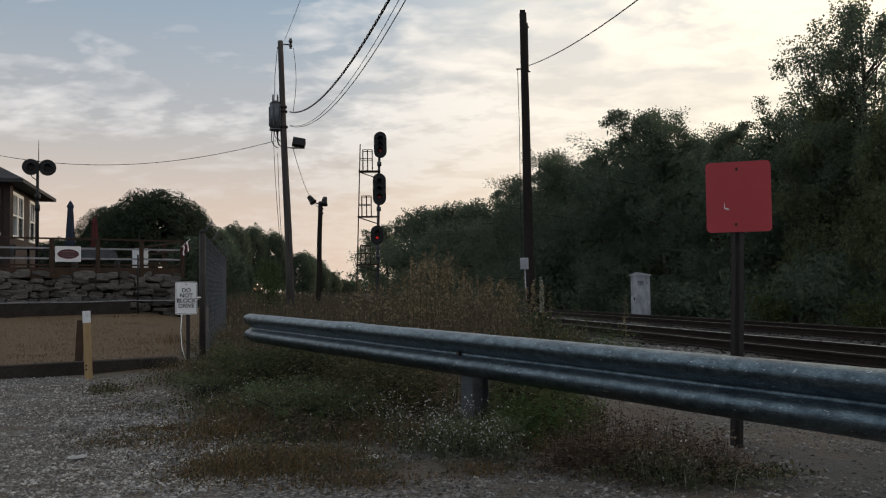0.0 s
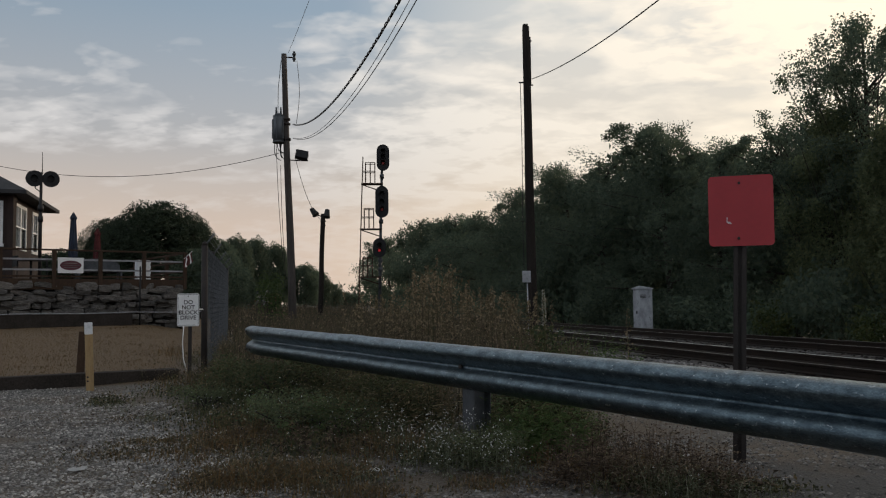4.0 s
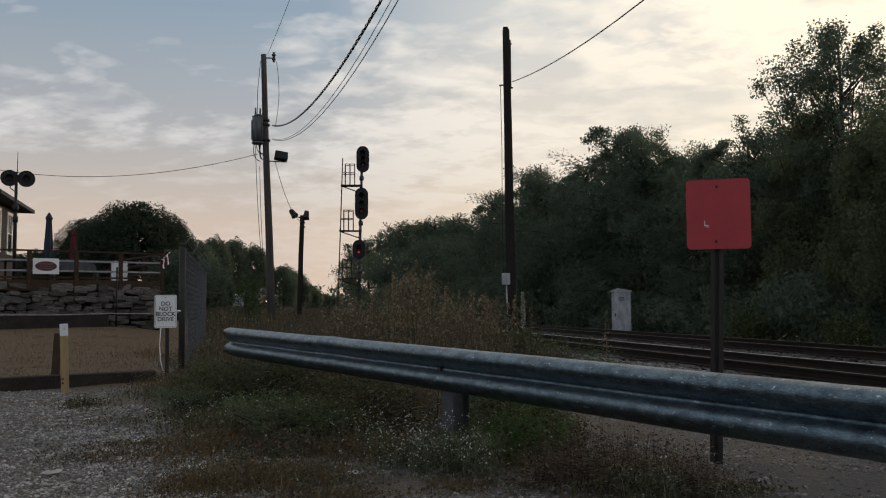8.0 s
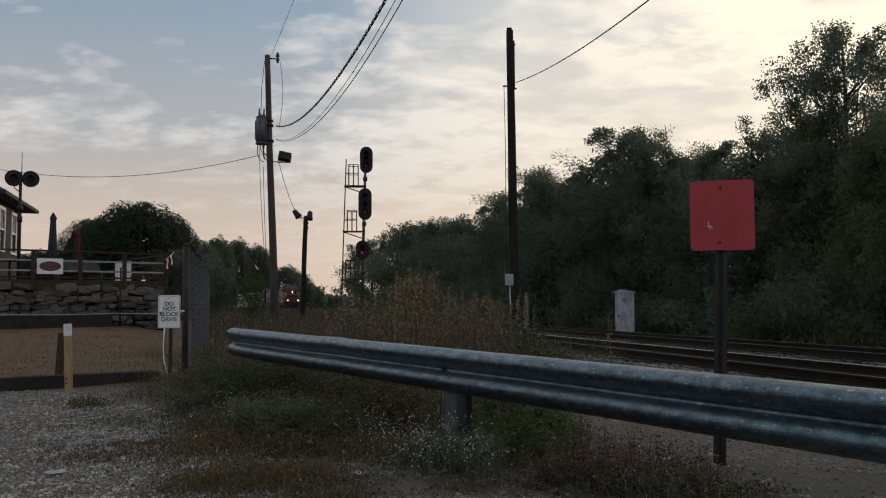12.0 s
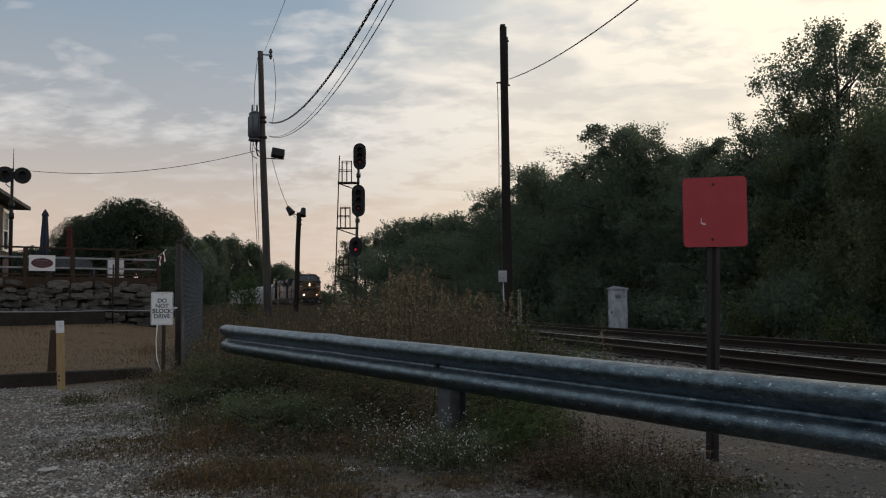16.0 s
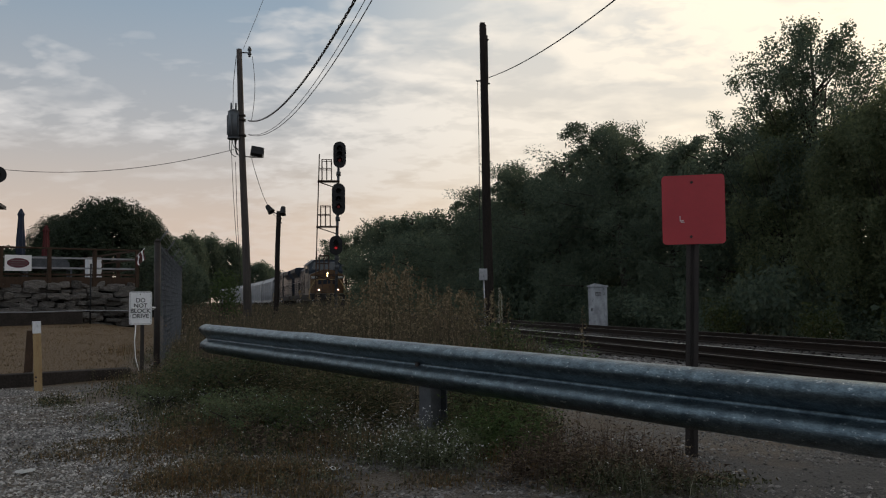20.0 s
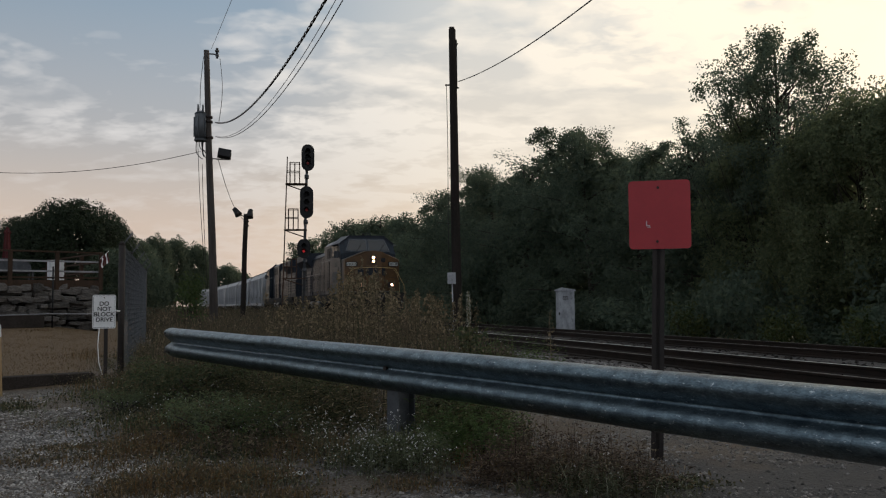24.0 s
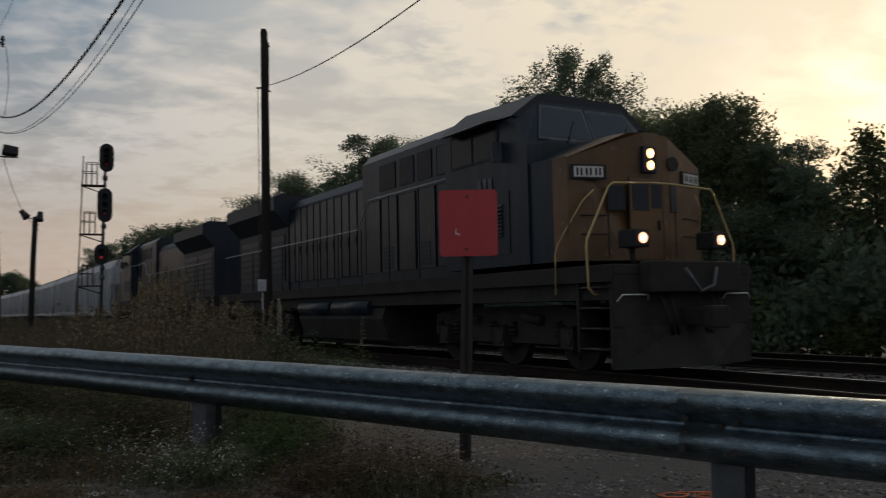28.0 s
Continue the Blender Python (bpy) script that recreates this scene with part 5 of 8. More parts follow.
    for k in range(5):
        bm = nb()
        box(bm, -0.75, 0.75, 0.27, 0.279, 0.40 + k * 0.075, 0.43 + k * 0.075)
        part("slat", bm, "galv_old", be)
    bm = nb()
    box(bm, -0.8, 0.8, -0.2, 0.28, 0.40, 0.45, 0.01)
    part("seat", bm, "galv_old", be)
    for x in (-0.72, 0.72):
        for y in (-0.15, 0.25):
            bm = nb()
            box(bm, x - 0.03, x + 0.03, y - 0.03, y + 0.03, 0.0, 0.42)
            part("leg", bm, "galv_old", be)
    q = W(1.05, 1.2, 1.90)
    cr = thing("white_crate", "white lattice crate stood on the deck", "crate", q, W_YAW)
    for i in range(3):
        bm = nb()
        box(bm, -0.22 + i * 0.15, -0.09 + i * 0.15, -0.15, -0.12, 0.02, 0.75, 0.004)
        part("upright", bm, "white", cr)
    for k in range(4):
        bm = nb()
        box(bm, -0.22, 0.22, -0.175, -0.15, 0.06 + k * 0.19, 0.17 + k * 0.19, 0.004)
        part("slat", bm, "white", cr)
    bm = nb()
    box(bm, -0.22, 0.22, -0.12, 0.2, 0.0, 0.72)
    part("body", bm, "white_flaky", cr)
    for k, (x, y) in enumerate(((4.6, 1.6), (6.4, 1.5), (8.3, 1.7))):
        q = W(x, y, 1.90)
        tb = thing("patio_table", "low dark patio table on the deck", "table", q, W_YAW + 20 * k, "tables on the deck")
        bm = nb()
        disc(bm, (0, 0, 0.70), (0, 0, 1), 0.45, 0.04, 20)
        part("tabletop", bm, "galv_old", tb)
        bm = nb()
        rod(bm, (0, 0, 0.0), (0, 0, 0.69), 0.04, 0.04, 8)
        part("pedestal", bm, "black", tb)
        bm = nb()
        disc(bm, (0, 0, 0.02), (0, 0, 1), 0.25, 0.03, 16)
        part("foot", bm, "black", tb)
        for sx in (-1, 1):
            q2 = q + Vector((sx * 0.75, 0.15 * k, 0))
            ch = thing("patio_chair", "dark metal patio chair at a table", "chair", q2, W_YAW + sx * 80, "chairs on the deck")
            bm = nb()
            box(bm, -0.22, 0.22, -0.22, 0.22, 0.42, 0.45, 0.01)
            part("seat", bm, "black", ch)
            bm = nb()
            box(bm, -0.22, 0.22, 0.20, 0.23, 0.5, 0.86, 0.01)
            part("backrest", bm, "black", ch)
            for lx in (-0.2, 0.2):
                for ly in (-0.2, 0.2):
                    bm = nb()
                    rod(bm, (lx, ly, 0), (lx, ly, 0.86 if ly > 0 else 0.42), 0.014, 0.014, 6)
                    part("leg", bm, "black", ch)


deck_things()


def flasher_post():
    """Old grade-crossing lamps kept on the deck."""
    q = P(25.62, 34.4)
    s = thing("crossing_signal", "black railroad crossing post with two round lamps", "crossing signal", (q.x, q.y, 1.90), 25.6)
    zc = 5.76 - 1.9
    bm = nb()
    rod(bm, (-0.05, 0, 0), (-0.05, 0, zc + 0.25), 0.06, 0.05, 10)
    part("post", bm, "black", s)
    bm = nb()
    rod(bm, (-0.02, 0, zc + 0.25), (-0.02, 0, zc + 1.0), 0.016, 0.008, 6)
    part("spike", bm, "black", s)
    bm = nb()
    rod(bm, (-0.34, -0.02, zc - 0.06), (0.34, -0.02, zc - 0.06), 0.03, 0.03, 8)
    part("crossarm", bm, "black", s)
    for x in (-0.275, 0.275):
        bm = nb()
        disc(bm, (x, -0.08, zc), (0, 1, 0), 0.30, 0.02, 28)
        tgt = part("target", bm, "black", s, "round black lamp target")
        bm = nb()
        disc(bm, (x, -0.12, zc), (0, 1, 0), 0.10, 0.06, 18)
        part("lens", bm, "black", tgt)
        bm = nb()
        for q2 in range(10):
            a0, a1 = radians(0 + q2 * 18), radians((q2 + 1) * 18)
            vs = [(x + 0.12 * math.cos(a), y, zc + 0.12 * math.sin(a)) for a, y in ((a0, -0.09), (a1, -0.09), (a1, -0.30), (a0, -0.30))]
            bm.faces.new([bm.verts.new(v) for v in vs])
        bmesh.ops.remove_doubles(bm, verts=bm.verts[:], dist=0.001)
        bmesh.ops.solidify(bm, geom=bm.faces[:], thickness=0.006)
        part("hood", bm, "black", tgt)
    for z, r in ((zc - 1.2, 0.10), (zc - 1.6, 0.09)):
        bm = nb()
        rod(bm, (-0.05, 0, z), (-0.05, 0, z + 0.22), r, r, 12)
        part("collar", bm, "black", s)
    bm = nb()
    tube(bm, [(-0.2, -0.05, zc - 0.1), (-0.25, -0.05, zc - 0.35), (-0.06, -0.05, zc - 0.5)], 0.02, 6)
    part("conduit", bm, "black", s)


flasher_post()


def house():
    k = Vector((-18.56, 36.0, 0))
    r = Vector((-20.41, 42.6, 0))
    left = Vector((-26.81, 32.8, 0))
    e1 = (r - k).normalized()           # along the right-hand face
    e2 = (left - k).normalized()        # along the front face
    yaw = math.degrees(math.atan2(-e2.y, -e2.x))
    h = thing("house", "brown shingled house with white windows and a dark hipped roof", "house", (k.x, k.y, 1.0), 0)
    o = Vector((k.x, k.y, 1.0))
    z0, z1 = -0.8, 4.85
    l1, l2 = (r - k).length, (left - k).length
    def q(a, b, z):
        return e2 * a + e1 * b + Vector((0, 0, z))
    def wall(name, a0, b0, a1, b1, openings, out):
        """A wall with real openings, from (a0, b0) to (a1, b1) along the two face directions."""
        s, e = q(a0, b0, 0), q(a1, b1, 0)
        d = (e - s)
        L = d.length
        d.normalize()
        inn = -out
        xs = sorted({0.0, L, *[v for op in openings for v in op[:2]]})
        zs = sorted({z0, z1, *[v for op in openings for v in op[2:]]})
        bm = nb()
        for i in range(len(xs) - 1):
            for j in range(len(zs) - 1):
                cx, cz = (xs[i] + xs[i + 1]) / 2, (zs[j] + zs[j + 1]) / 2
                if any(op[0] < cx < op[1] and op[2] < cz < op[3] for op in openings):
                    continue
                vs = [bm.verts.new(s + d * x + inn * y + Vector((0, 0, z))) for x, y, z in
                      ((xs[i], 0, zs[j]), (xs[i + 1], 0, zs[j]), (xs[i + 1], 0.2, zs[j]), (xs[i], 0.2, zs[j]), (xs[i], 0, zs[j + 1]), (xs[i + 1], 0, zs[j + 1]), (xs[i + 1], 0.2, zs[j + 1]), (xs[i], 0.2, zs[j + 1]))]
                for f in ((0, 1, 5, 4), (1, 2, 6, 5), (2, 3, 7, 6), (3, 0, 4, 7), (0, 3, 2, 1), (4, 5, 6, 7)):
                    bm.faces.new([vs[n] for n in f])
        bmesh.ops.remove_doubles(bm, verts=bm.verts[:], dist=0.001)
        bmesh.ops.recalc_face_normals(bm, faces=bm.faces[:])
        part("wall", bm, "house", h)
        for x0, x1, a, b in openings:
            wd = new("window")
            wd.parent = h
            for (u0, u1, v0, v1) in ((x0 - 0.12, x1 + 0.12, b, b + 0.14), (x0 - 0.16, x1 + 0.16, a - 0.12, a), (x0 - 0.12, x0, a, b), (x1, x1 + 0.12, a, b), (x0, x1, (a + b) / 2 - 0.03, (a + b) / 2 + 0.03), ((x0 + x1) / 2 - 0.02, (x0 + x1) / 2 + 0.02, (a + b) / 2 + 0.03, b)):
                bm = nb()
                for y0, y1 in ((-0.05, 0.10),):
                    vs = [bm.verts.new(s + d * x + inn * y + Vector((0, 0, z))) for x, y, z in
                          ((u0, y0, v0), (u1, y0, v0), (u1, y1, v0), (u0, y1, v0), (u0, y0, v1), (u1, y0, v1), (u1, y1, v1), (u0, y1, v1))]
                    for f in ((0, 1, 5, 4), (1, 2, 6, 5), (2, 3, 7, 6), (3, 0, 4, 7), (0, 3, 2, 1), (4, 5, 6, 7)):
                        bm.faces.new([vs[n] for n in f])
                bmesh.ops.recalc_face_normals(bm, faces=bm.faces[:])
                part("frame_bar", bm, "white", wd)
            bm = nb()
            vs = [bm.verts.new(s + d * x + inn * y + Vector((0, 0, z))) for x, y, z in ((x0, 0.06, a), (x1, 0.06, a), (x1, 0.06, b), (x0, 0.06, b), (x0, 0.07, a), (x1, 0.07, a), (x1, 0.07, b), (x0, 0.07, b))]
            bm.faces.new(vs[:4])
            bm.faces.new(vs[4:][::-1])
            part("pane", bm, "window", wd)
    out1 = Vector((e1.y, -e1.x, 0))
    if out1.dot(Vector((1, 0, 0))) < 0:
        out1 = -out1
    out2 = Vector((-e2.y, e2.x, 0))
    if out2.y > 0:
        out2 = -out2
    wall("right", 0, 0, 0, l1, [(0.55, 1.55, 2.7, 4.45), (1.75, 2.75, 2.7, 4.45), (4.4, 5.4, 2.7, 4.45)], out1)
    wall("front", 0, 0.0, l2, 0.0, [(0.45, 1.4, 2.75, 4.45), (1.6, 2.55, 2.75, 4.45), (5.0, 6.0, 2.75, 4.45)], out2)
    wall("rear", 0, l1, l2, l1, [], -out2)
    wall("left", l2, 0, l2, l1, [], -out1)
    bm = nb()
    box(bm, -0.13, 0.13, -0.13, 0.13, z0, z1)
    part("corner_board", bm, "house", h)
    # hipped roof
    ov = 0.68
    bm = nb()
    lo = [q(-ov, -ov, z1), q(l2 + ov, -ov, z1), q(l2 + ov, l1 + ov, z1), q(-ov, l1 + ov, z1)]
    mid = [q(l2 * 0.38, l1 * 0.5, z1 + 2.4), q(l2 * 0.62, l1 * 0.5, z1 + 2.4)]
    a = [bm.verts.new(v) for v in lo]
    b = [bm.verts.new(v + Vector((0, 0, 0.16))) for v in lo]
    m0, m1 = bm.verts.new(mid[0]), bm.verts.new(mid[1])
    bm.faces.new(a[::-1])
    for i in range(4):
        bm.faces.new((a[i], a[(i + 1) % 4], b[(i + 1) % 4], b[i]))
    bm.faces.new((b[0], b[1], m1, m0))
    bm.faces.new((b[1], b[2], m1))
    bm.faces.new((b[2], b[3], m0, m1))
    bm.faces.new((b[3], b[0], m0))
    bmesh.ops.recalc_face_normals(bm, faces=bm.faces[:])
    part("roof", bm, "roof", h)


house()


def litter():
    rnd = random.Random(6)
    for az, d, lb in ((18.6, 7.0, 1), (15.0, 7.15, 1), (23.4, 5.9, 1), (4.9, 5.35, 1)):
        q = P(az, d)
        o = thing("scrap", "crumpled white scrap lying on the gravel", "litter", (q.x, q.y, gz(q) + 0.012), rnd.uniform(0, 90), "scraps on the ground")
        bm = nb()
        n = 5
        g = [[bm.verts.new((i * 0.028 - 0.06, j * 0.02 - 0.04, 0.018 * rnd.random())) for j in range(n)] for i in range(n)]
        for i in range(n - 1):
            for j in range(n - 1):
                bm.faces.new((g[i][j], g[i + 1][j], g[i + 1][j + 1], g[i][j + 1]))
        bmesh.ops.solidify(bm, geom=bm.faces[:], thickness=0.003)
        part("sheet", bm, "paper", o)
    q = P(-33.1, 4.75)
    o = thing("paint_mark", "orange sprayed survey mark on the asphalt", "paint mark", (q.x, q.y, gz(q) + 0.006), -30)
    for pts in ([(-0.16, 0.02), (-0.10, 0.07), (0.0, 0.05), (-0.03, -0.02), (-0.12, -0.03), (-0.16, 0.02)], [(0.02, 0.0), (0.08, 0.06), (0.17, 0.05), (0.16, -0.01), (0.07, -0.02), (0.02, 0.0)], [(-0.06, 0.10), (0.12, 0.11)]):
        bm = nb()
        tube(bm, [(x, y, 0.0) for x, y in pts], 0.013, 6)
        for v in bm.verts:
            v.co.z *= 0.25
        part("stroke", bm, "orange", o)


litter()


# ---------------------------------------------------------------- trees and weeds
def leaf_mesh(name, centres, sizes, material, seed, flat=0.0, slim=0.55):
    """One small folded blade at each centre."""
    rng = np.random.default_rng(seed)
    k = len(centres)
    d = rng.normal(size=(k, 3))
    d[:, 2] -= flat
    d /= np.linalg.norm(d, axis=1)[:, None]
    o = rng.normal(size=(k, 3))
    o -= (o * d).sum(1)[:, None] * d
    o /= np.linalg.norm(o, axis=1)[:, None]
    n = np.cross(d, o)
    s = sizes[:, None]
    c = centres
    v = np.stack([c - d * s * 0.5, c + o * s * slim * 0.5 + n * s * 0.10, c + d * s * 0.5, c - o * s * slim * 0.5 + n * s * 0.10], 1)
    me = bpy.data.meshes.new(name)
    me.from_pydata(v.reshape(-1, 3).tolist(), [], np.arange(k * 4).reshape(-1, 4).tolist())
    me.materials.append(M[material])
    return me


def make_tree(name, label, height, width, seed, leaves=7000, leaf=0.22, bare=0.28, ragged=0.5, material="leaf", sparse=False):
    """Trunk with limbs, and a crown of leaf clumps at the limbs' ends with gaps between them."""
    rnd = random.Random(seed)
    rng = np.random.default_rng(seed)
    tr = thing(name, label, "tree")
    bm = nb()
    lean = Vector((rnd.uniform(-0.05, 0.05), rnd.uniform(-0.05, 0.05), 1))
    tube(bm, [lean * (height * f) - Vector((0, 0, 0.3 if f == 0 else 0)) for f in (0, 0.1, 0.3, 0.5, 0.7, 0.88)], height * 0.020, 8, height * 0.004)
    tips = []
    n_limb = 16 if not sparse else 30
    for i in range(n_limb):
        f = bare + (0.95 - bare) * (i / n_limb) ** 0.9
        a = i * 2.4 + rnd.uniform(-0.5, 0.5)
        prof = math.sin(math.pi * min(1.0, ((f - bare) / (1 - bare)) * 0.80 + 0.20)) ** 0.7
        reach = width * 0.5 * prof * rnd.uniform(0.6, 1.1)
        a0 = lean * (height * f * 0.88)
        tip = a0 + Vector((math.cos(a) * reach, math.sin(a) * reach, height * rnd.uniform(0.03, 0.16)))
        mid = (a0 + tip) / 2 + Vector((0, 0, height * 0.015))
        tube(bm, [a0, mid, tip], height * 0.006, 5, height * 0.0015)
        tips.append((tip, reach))
        tips.append(((a0 * 0.4 + tip * 0.6) + Vector((rnd.uniform(-1, 1), rnd.uniform(-1, 1), rnd.uniform(-0.2, 0.9))) * width * 0.09, reach * 0.8))
        if sparse:
            for _ in range(2):
                t2 = tip + Vector((rnd.uniform(-1, 1), rnd.uniform(-1, 1), rnd.uniform(-0.1, 1.0))) * width * 0.12
                tube(bm, [tip.lerp(mid, 0.4), t2], height * 0.0025, 4, height * 0.001)
                tips.append((t2, reach * 0.5))
    tips.append((lean * height * 0.86, width * 0.3))
    part("trunk", bm, "bark", tr)
    cs, per = [], leaves // len(tips)
    for tip, reach in tips:
        r = max(width * 0.07, min(width * 0.17, reach * 0.42)) * rnd.uniform(0.7, 1.2) * (0.62 if sparse else 1.0)
        subs = rng.normal(size=(9, 3))
        subs /= np.linalg.norm(subs, axis=1)[:, None]
        subs *= r * rng.uniform(0.35, 0.95 + ragged, (9, 1))
        p = np.clip(rng.normal(size=(per, 3)), -1.5, 1.5) * r * 0.30
        p += subs[rng.integers(0, 9, per)]
        p[:, 2] *= 0.8
        cs.append(p + np.array(tip))
    cs = np.concatenate(cs)
    cs[:, 2] = np.maximum(cs[:, 2], 0.15)
    sizes = leaf * rng.uniform(0.6, 1.25, len(cs))
    if not sparse:
        # a dense inside of larger sprays behind the outer leaves
        inner = []
        for tip, reach in tips:
            c = np.array(tip) * np.array([0.62, 0.62, 0.88])
            inner.append(c + np.clip(rng.normal(size=(60, 3)), -1.4, 1.4) * width * 0.055)
        inner = np.concatenate(inner)
        inner[:, 2] = np.maximum(inner[:, 2], 0.3)
        cs = np.concatenate([cs, inner])
        sizes = np.concatenate([sizes, rng.uniform(0.5, 0.95, len(inner)) * width * 0.06])
    me = leaf_mesh("crown", cs, sizes, material, seed + 1)
    cr = new("crown", me)
    cr.parent = tr
    return tr


def make_spray_tree(name, label, height, width, seed, leaves=20000, leaf=0.14, low=0.30, material="leaf", clumps=120, clump=0.42, top=1.0):
    """An airy tree: upswept limbs that each end in a spray of small leaves, with sky between."""
    rnd = random.Random(seed)
    rng = np.random.default_rng(seed)
    tr = thing(name, label, "tree")
    bm = nb()
    pts = [Vector((0.12 * math.sin(f * 3 + seed), 0.1 * math.cos(f * 4), height * f - (0.3 if f == 0 else 0))) for f in (0, 0.2, 0.4, 0.6, 0.8, 0.94)]
    tube(bm, pts, height * 0.016, 8, height * 0.003)
    cs = []
    zc, rz = height * (low + 1) / 2, height * (1 - low) / 2
    for i in range(clumps):
        a = i * 2.39996 + rnd.uniform(-0.4, 0.4)
        u = rnd.uniform(-0.95, 1.0)
        rr = math.sqrt(max(0.0, 1 - u * u)) * rnd.uniform(0.35, 1.05) * (0.75 + 0.35 * noise.noise((math.cos(a) * 1.3, math.sin(a) * 1.3, u * 2 + seed)))
        rr = rr * (1.0 + 0.25 * (u < 0))
        tip = Vector((math.cos(a) * rr * width / 2, math.sin(a) * rr * width / 2, zc + rz * u * rnd.uniform(0.85, 1.0)))
        z0 = max(height * 0.12, tip.z - (0.12 + 0.35 * rr) * height * rnd.uniform(0.5, 1.0))
        root = Vector((0.1 * tip.x, 0.1 * tip.y, min(z0, height * 0.88)))
        mid = root.lerp(tip, 0.55) + Vector((tip.x * 0.12, tip.y * 0.12, -0.03 * height))
        if i % 3 != 2:
            tube(bm, [root, mid, tip], height * 0.0035, 4, height * 0.0008)
        k = int(leaves / clumps * rnd.uniform(0.6, 1.4))
        d = np.clip(rng.normal(size=(k, 3)), -1.45, 1.45) * clump * rnd.uniform(0.6, 1.15)
        d[:, 2] *= 1.3
        out = np.array([tip.x, tip.y, abs(tip.z - zc) * 0.8])
        d += (np.minimum(np.abs(rng.normal(size=(k, 1))), 1.8) * 0.16) * out / (np.linalg.norm(out) + 0.1)
        cs.append(d + np.array(tip))
    part("trunk", bm, "bark", tr)
    cs = np.concatenate(cs)
    cs[:, 2] = np.maximum(cs[:, 2], 0.15)
    me = leaf_mesh("crown", cs, leaf * rng.uniform(0.6, 1.3, len(cs)), material, seed + 1, 0.0, 0.6)
    cr = new("crown", me)
    cr.parent = tr
    return tr


def make_dome(name, label, height, width, seed, leaves=22000, leaf=0.2, material="leaf_deep"):
    """A close round crown: lumps of leaves over a broad dome, on a short trunk."""
    rng = np.random.default_rng(seed)
    rnd = random.Random(seed)
    tr = thing(name, label, "tree")
    bm = nb()
    tube(bm, [(0, 0, -0.3), (0.1, 0, height * 0.3), (0.0, 0.1, height * 0.6)], height * 0.03, 8, height * 0.012)
    for i in range(9):
        a = i * 2.4
        tube(bm, [(0, 0, height * (0.2 + 0.03 * i)), (math.cos(a) * width * 0.2, math.sin(a) * width * 0.2, height * (0.4 + 0.03 * i)), (math.cos(a) * width * 0.33, math.sin(a) * width * 0.33, height * (0.52 + 0.03 * i))], height * 0.012, 5, height * 0.004)
    part("trunk", bm, "bark", tr)
    cs, sz = [], []
    lumps = 120
    for i in range(lumps):
        u = 1 - 1.95 * (i + 0.5) / lumps
        a = i * 2.39996 + rnd.uniform(-0.3, 0.3)
        r = math.sqrt(max(0.0, 1 - max(u, -0.35 * u) ** 2)) * (0.86 + 0.10 * rnd.random())
        c = np.array([math.cos(a) * r * width * 0.42, math.sin(a) * r * width * 0.42, height * (0.50 + 0.42 * u * (0.92 + 0.1 * rnd.random()))])
        k = leaves // lumps
        d = rng.normal(size=(k, 3))
        d /= np.linalg.norm(d, axis=1)[:, None]
        d *= rng.uniform(0.45, 1.0, (k, 1)) ** 0.5 * width * rnd.uniform(0.075, 0.125)
        d[:, 2] *= 0.8
        cs.append(c + d)
        sz.append(leaf * rng.uniform(0.6, 1.3, k))
        cs.append(c * np.array([0.8, 0.8, 0.95]) + rng.normal(size=(26, 3)) * width * 0.03)
        sz.append(rng.uniform(0.05, 0.09, 26) * width)
    cs = np.concatenate(cs)
    cs[:, 2] = np.maximum(cs[:, 2], 0.2)
    cr = new("crown", leaf_mesh("crown", cs, np.concatenate(sz), material, seed + 1))
    cr.parent = tr
    return tr


def make_bush(name, label, height, width, seed, leaves=2200, leaf=0.14, material="leaf"):
    rng = np.random.default_rng(seed)
    rnd = random.Random(seed)
    b = thing(name, label, "bush")
    bm = nb()
    cs = []
    for i in range(14):
        a, reach = i * 2.4, width * 0.5 * math.sqrt((i + 0.5) / 14)
        tip = Vector((math.cos(a) * reach, math.sin(a) * reach, height * rnd.uniform(0.25, 1.05) * (1 - 0.4 * reach / width)))
        tube(bm, [(tip.x * 0.1, tip.y * 0.1, -0.1), (tip.x * 0.5, tip.y * 0.5, tip.z * 0.6), tip], 0.02, 4, 0.006)
        p = np.clip(rng.normal(size=(leaves // 14, 3)), -1.6, 1.6) * np.array([width * 0.10, width * 0.10, height * 0.15])
        cs.append(p + np.array(tip))
    part("stem", bm, "bark", b)
    cs = np.concatenate(cs)
    cs[:, 2] = np.abs(cs[:, 2]) + 0.03
    me = leaf_mesh("foliage", cs, leaf * rng.uniform(0.6, 1.3, len(cs)), material, seed + 1)
    f = new("foliage", me)
    f.parent = b
    return b


def ground_pose(v, yaw=0.0):
    return pose(v.x, v.y, gz(v), 0, 0, yaw)


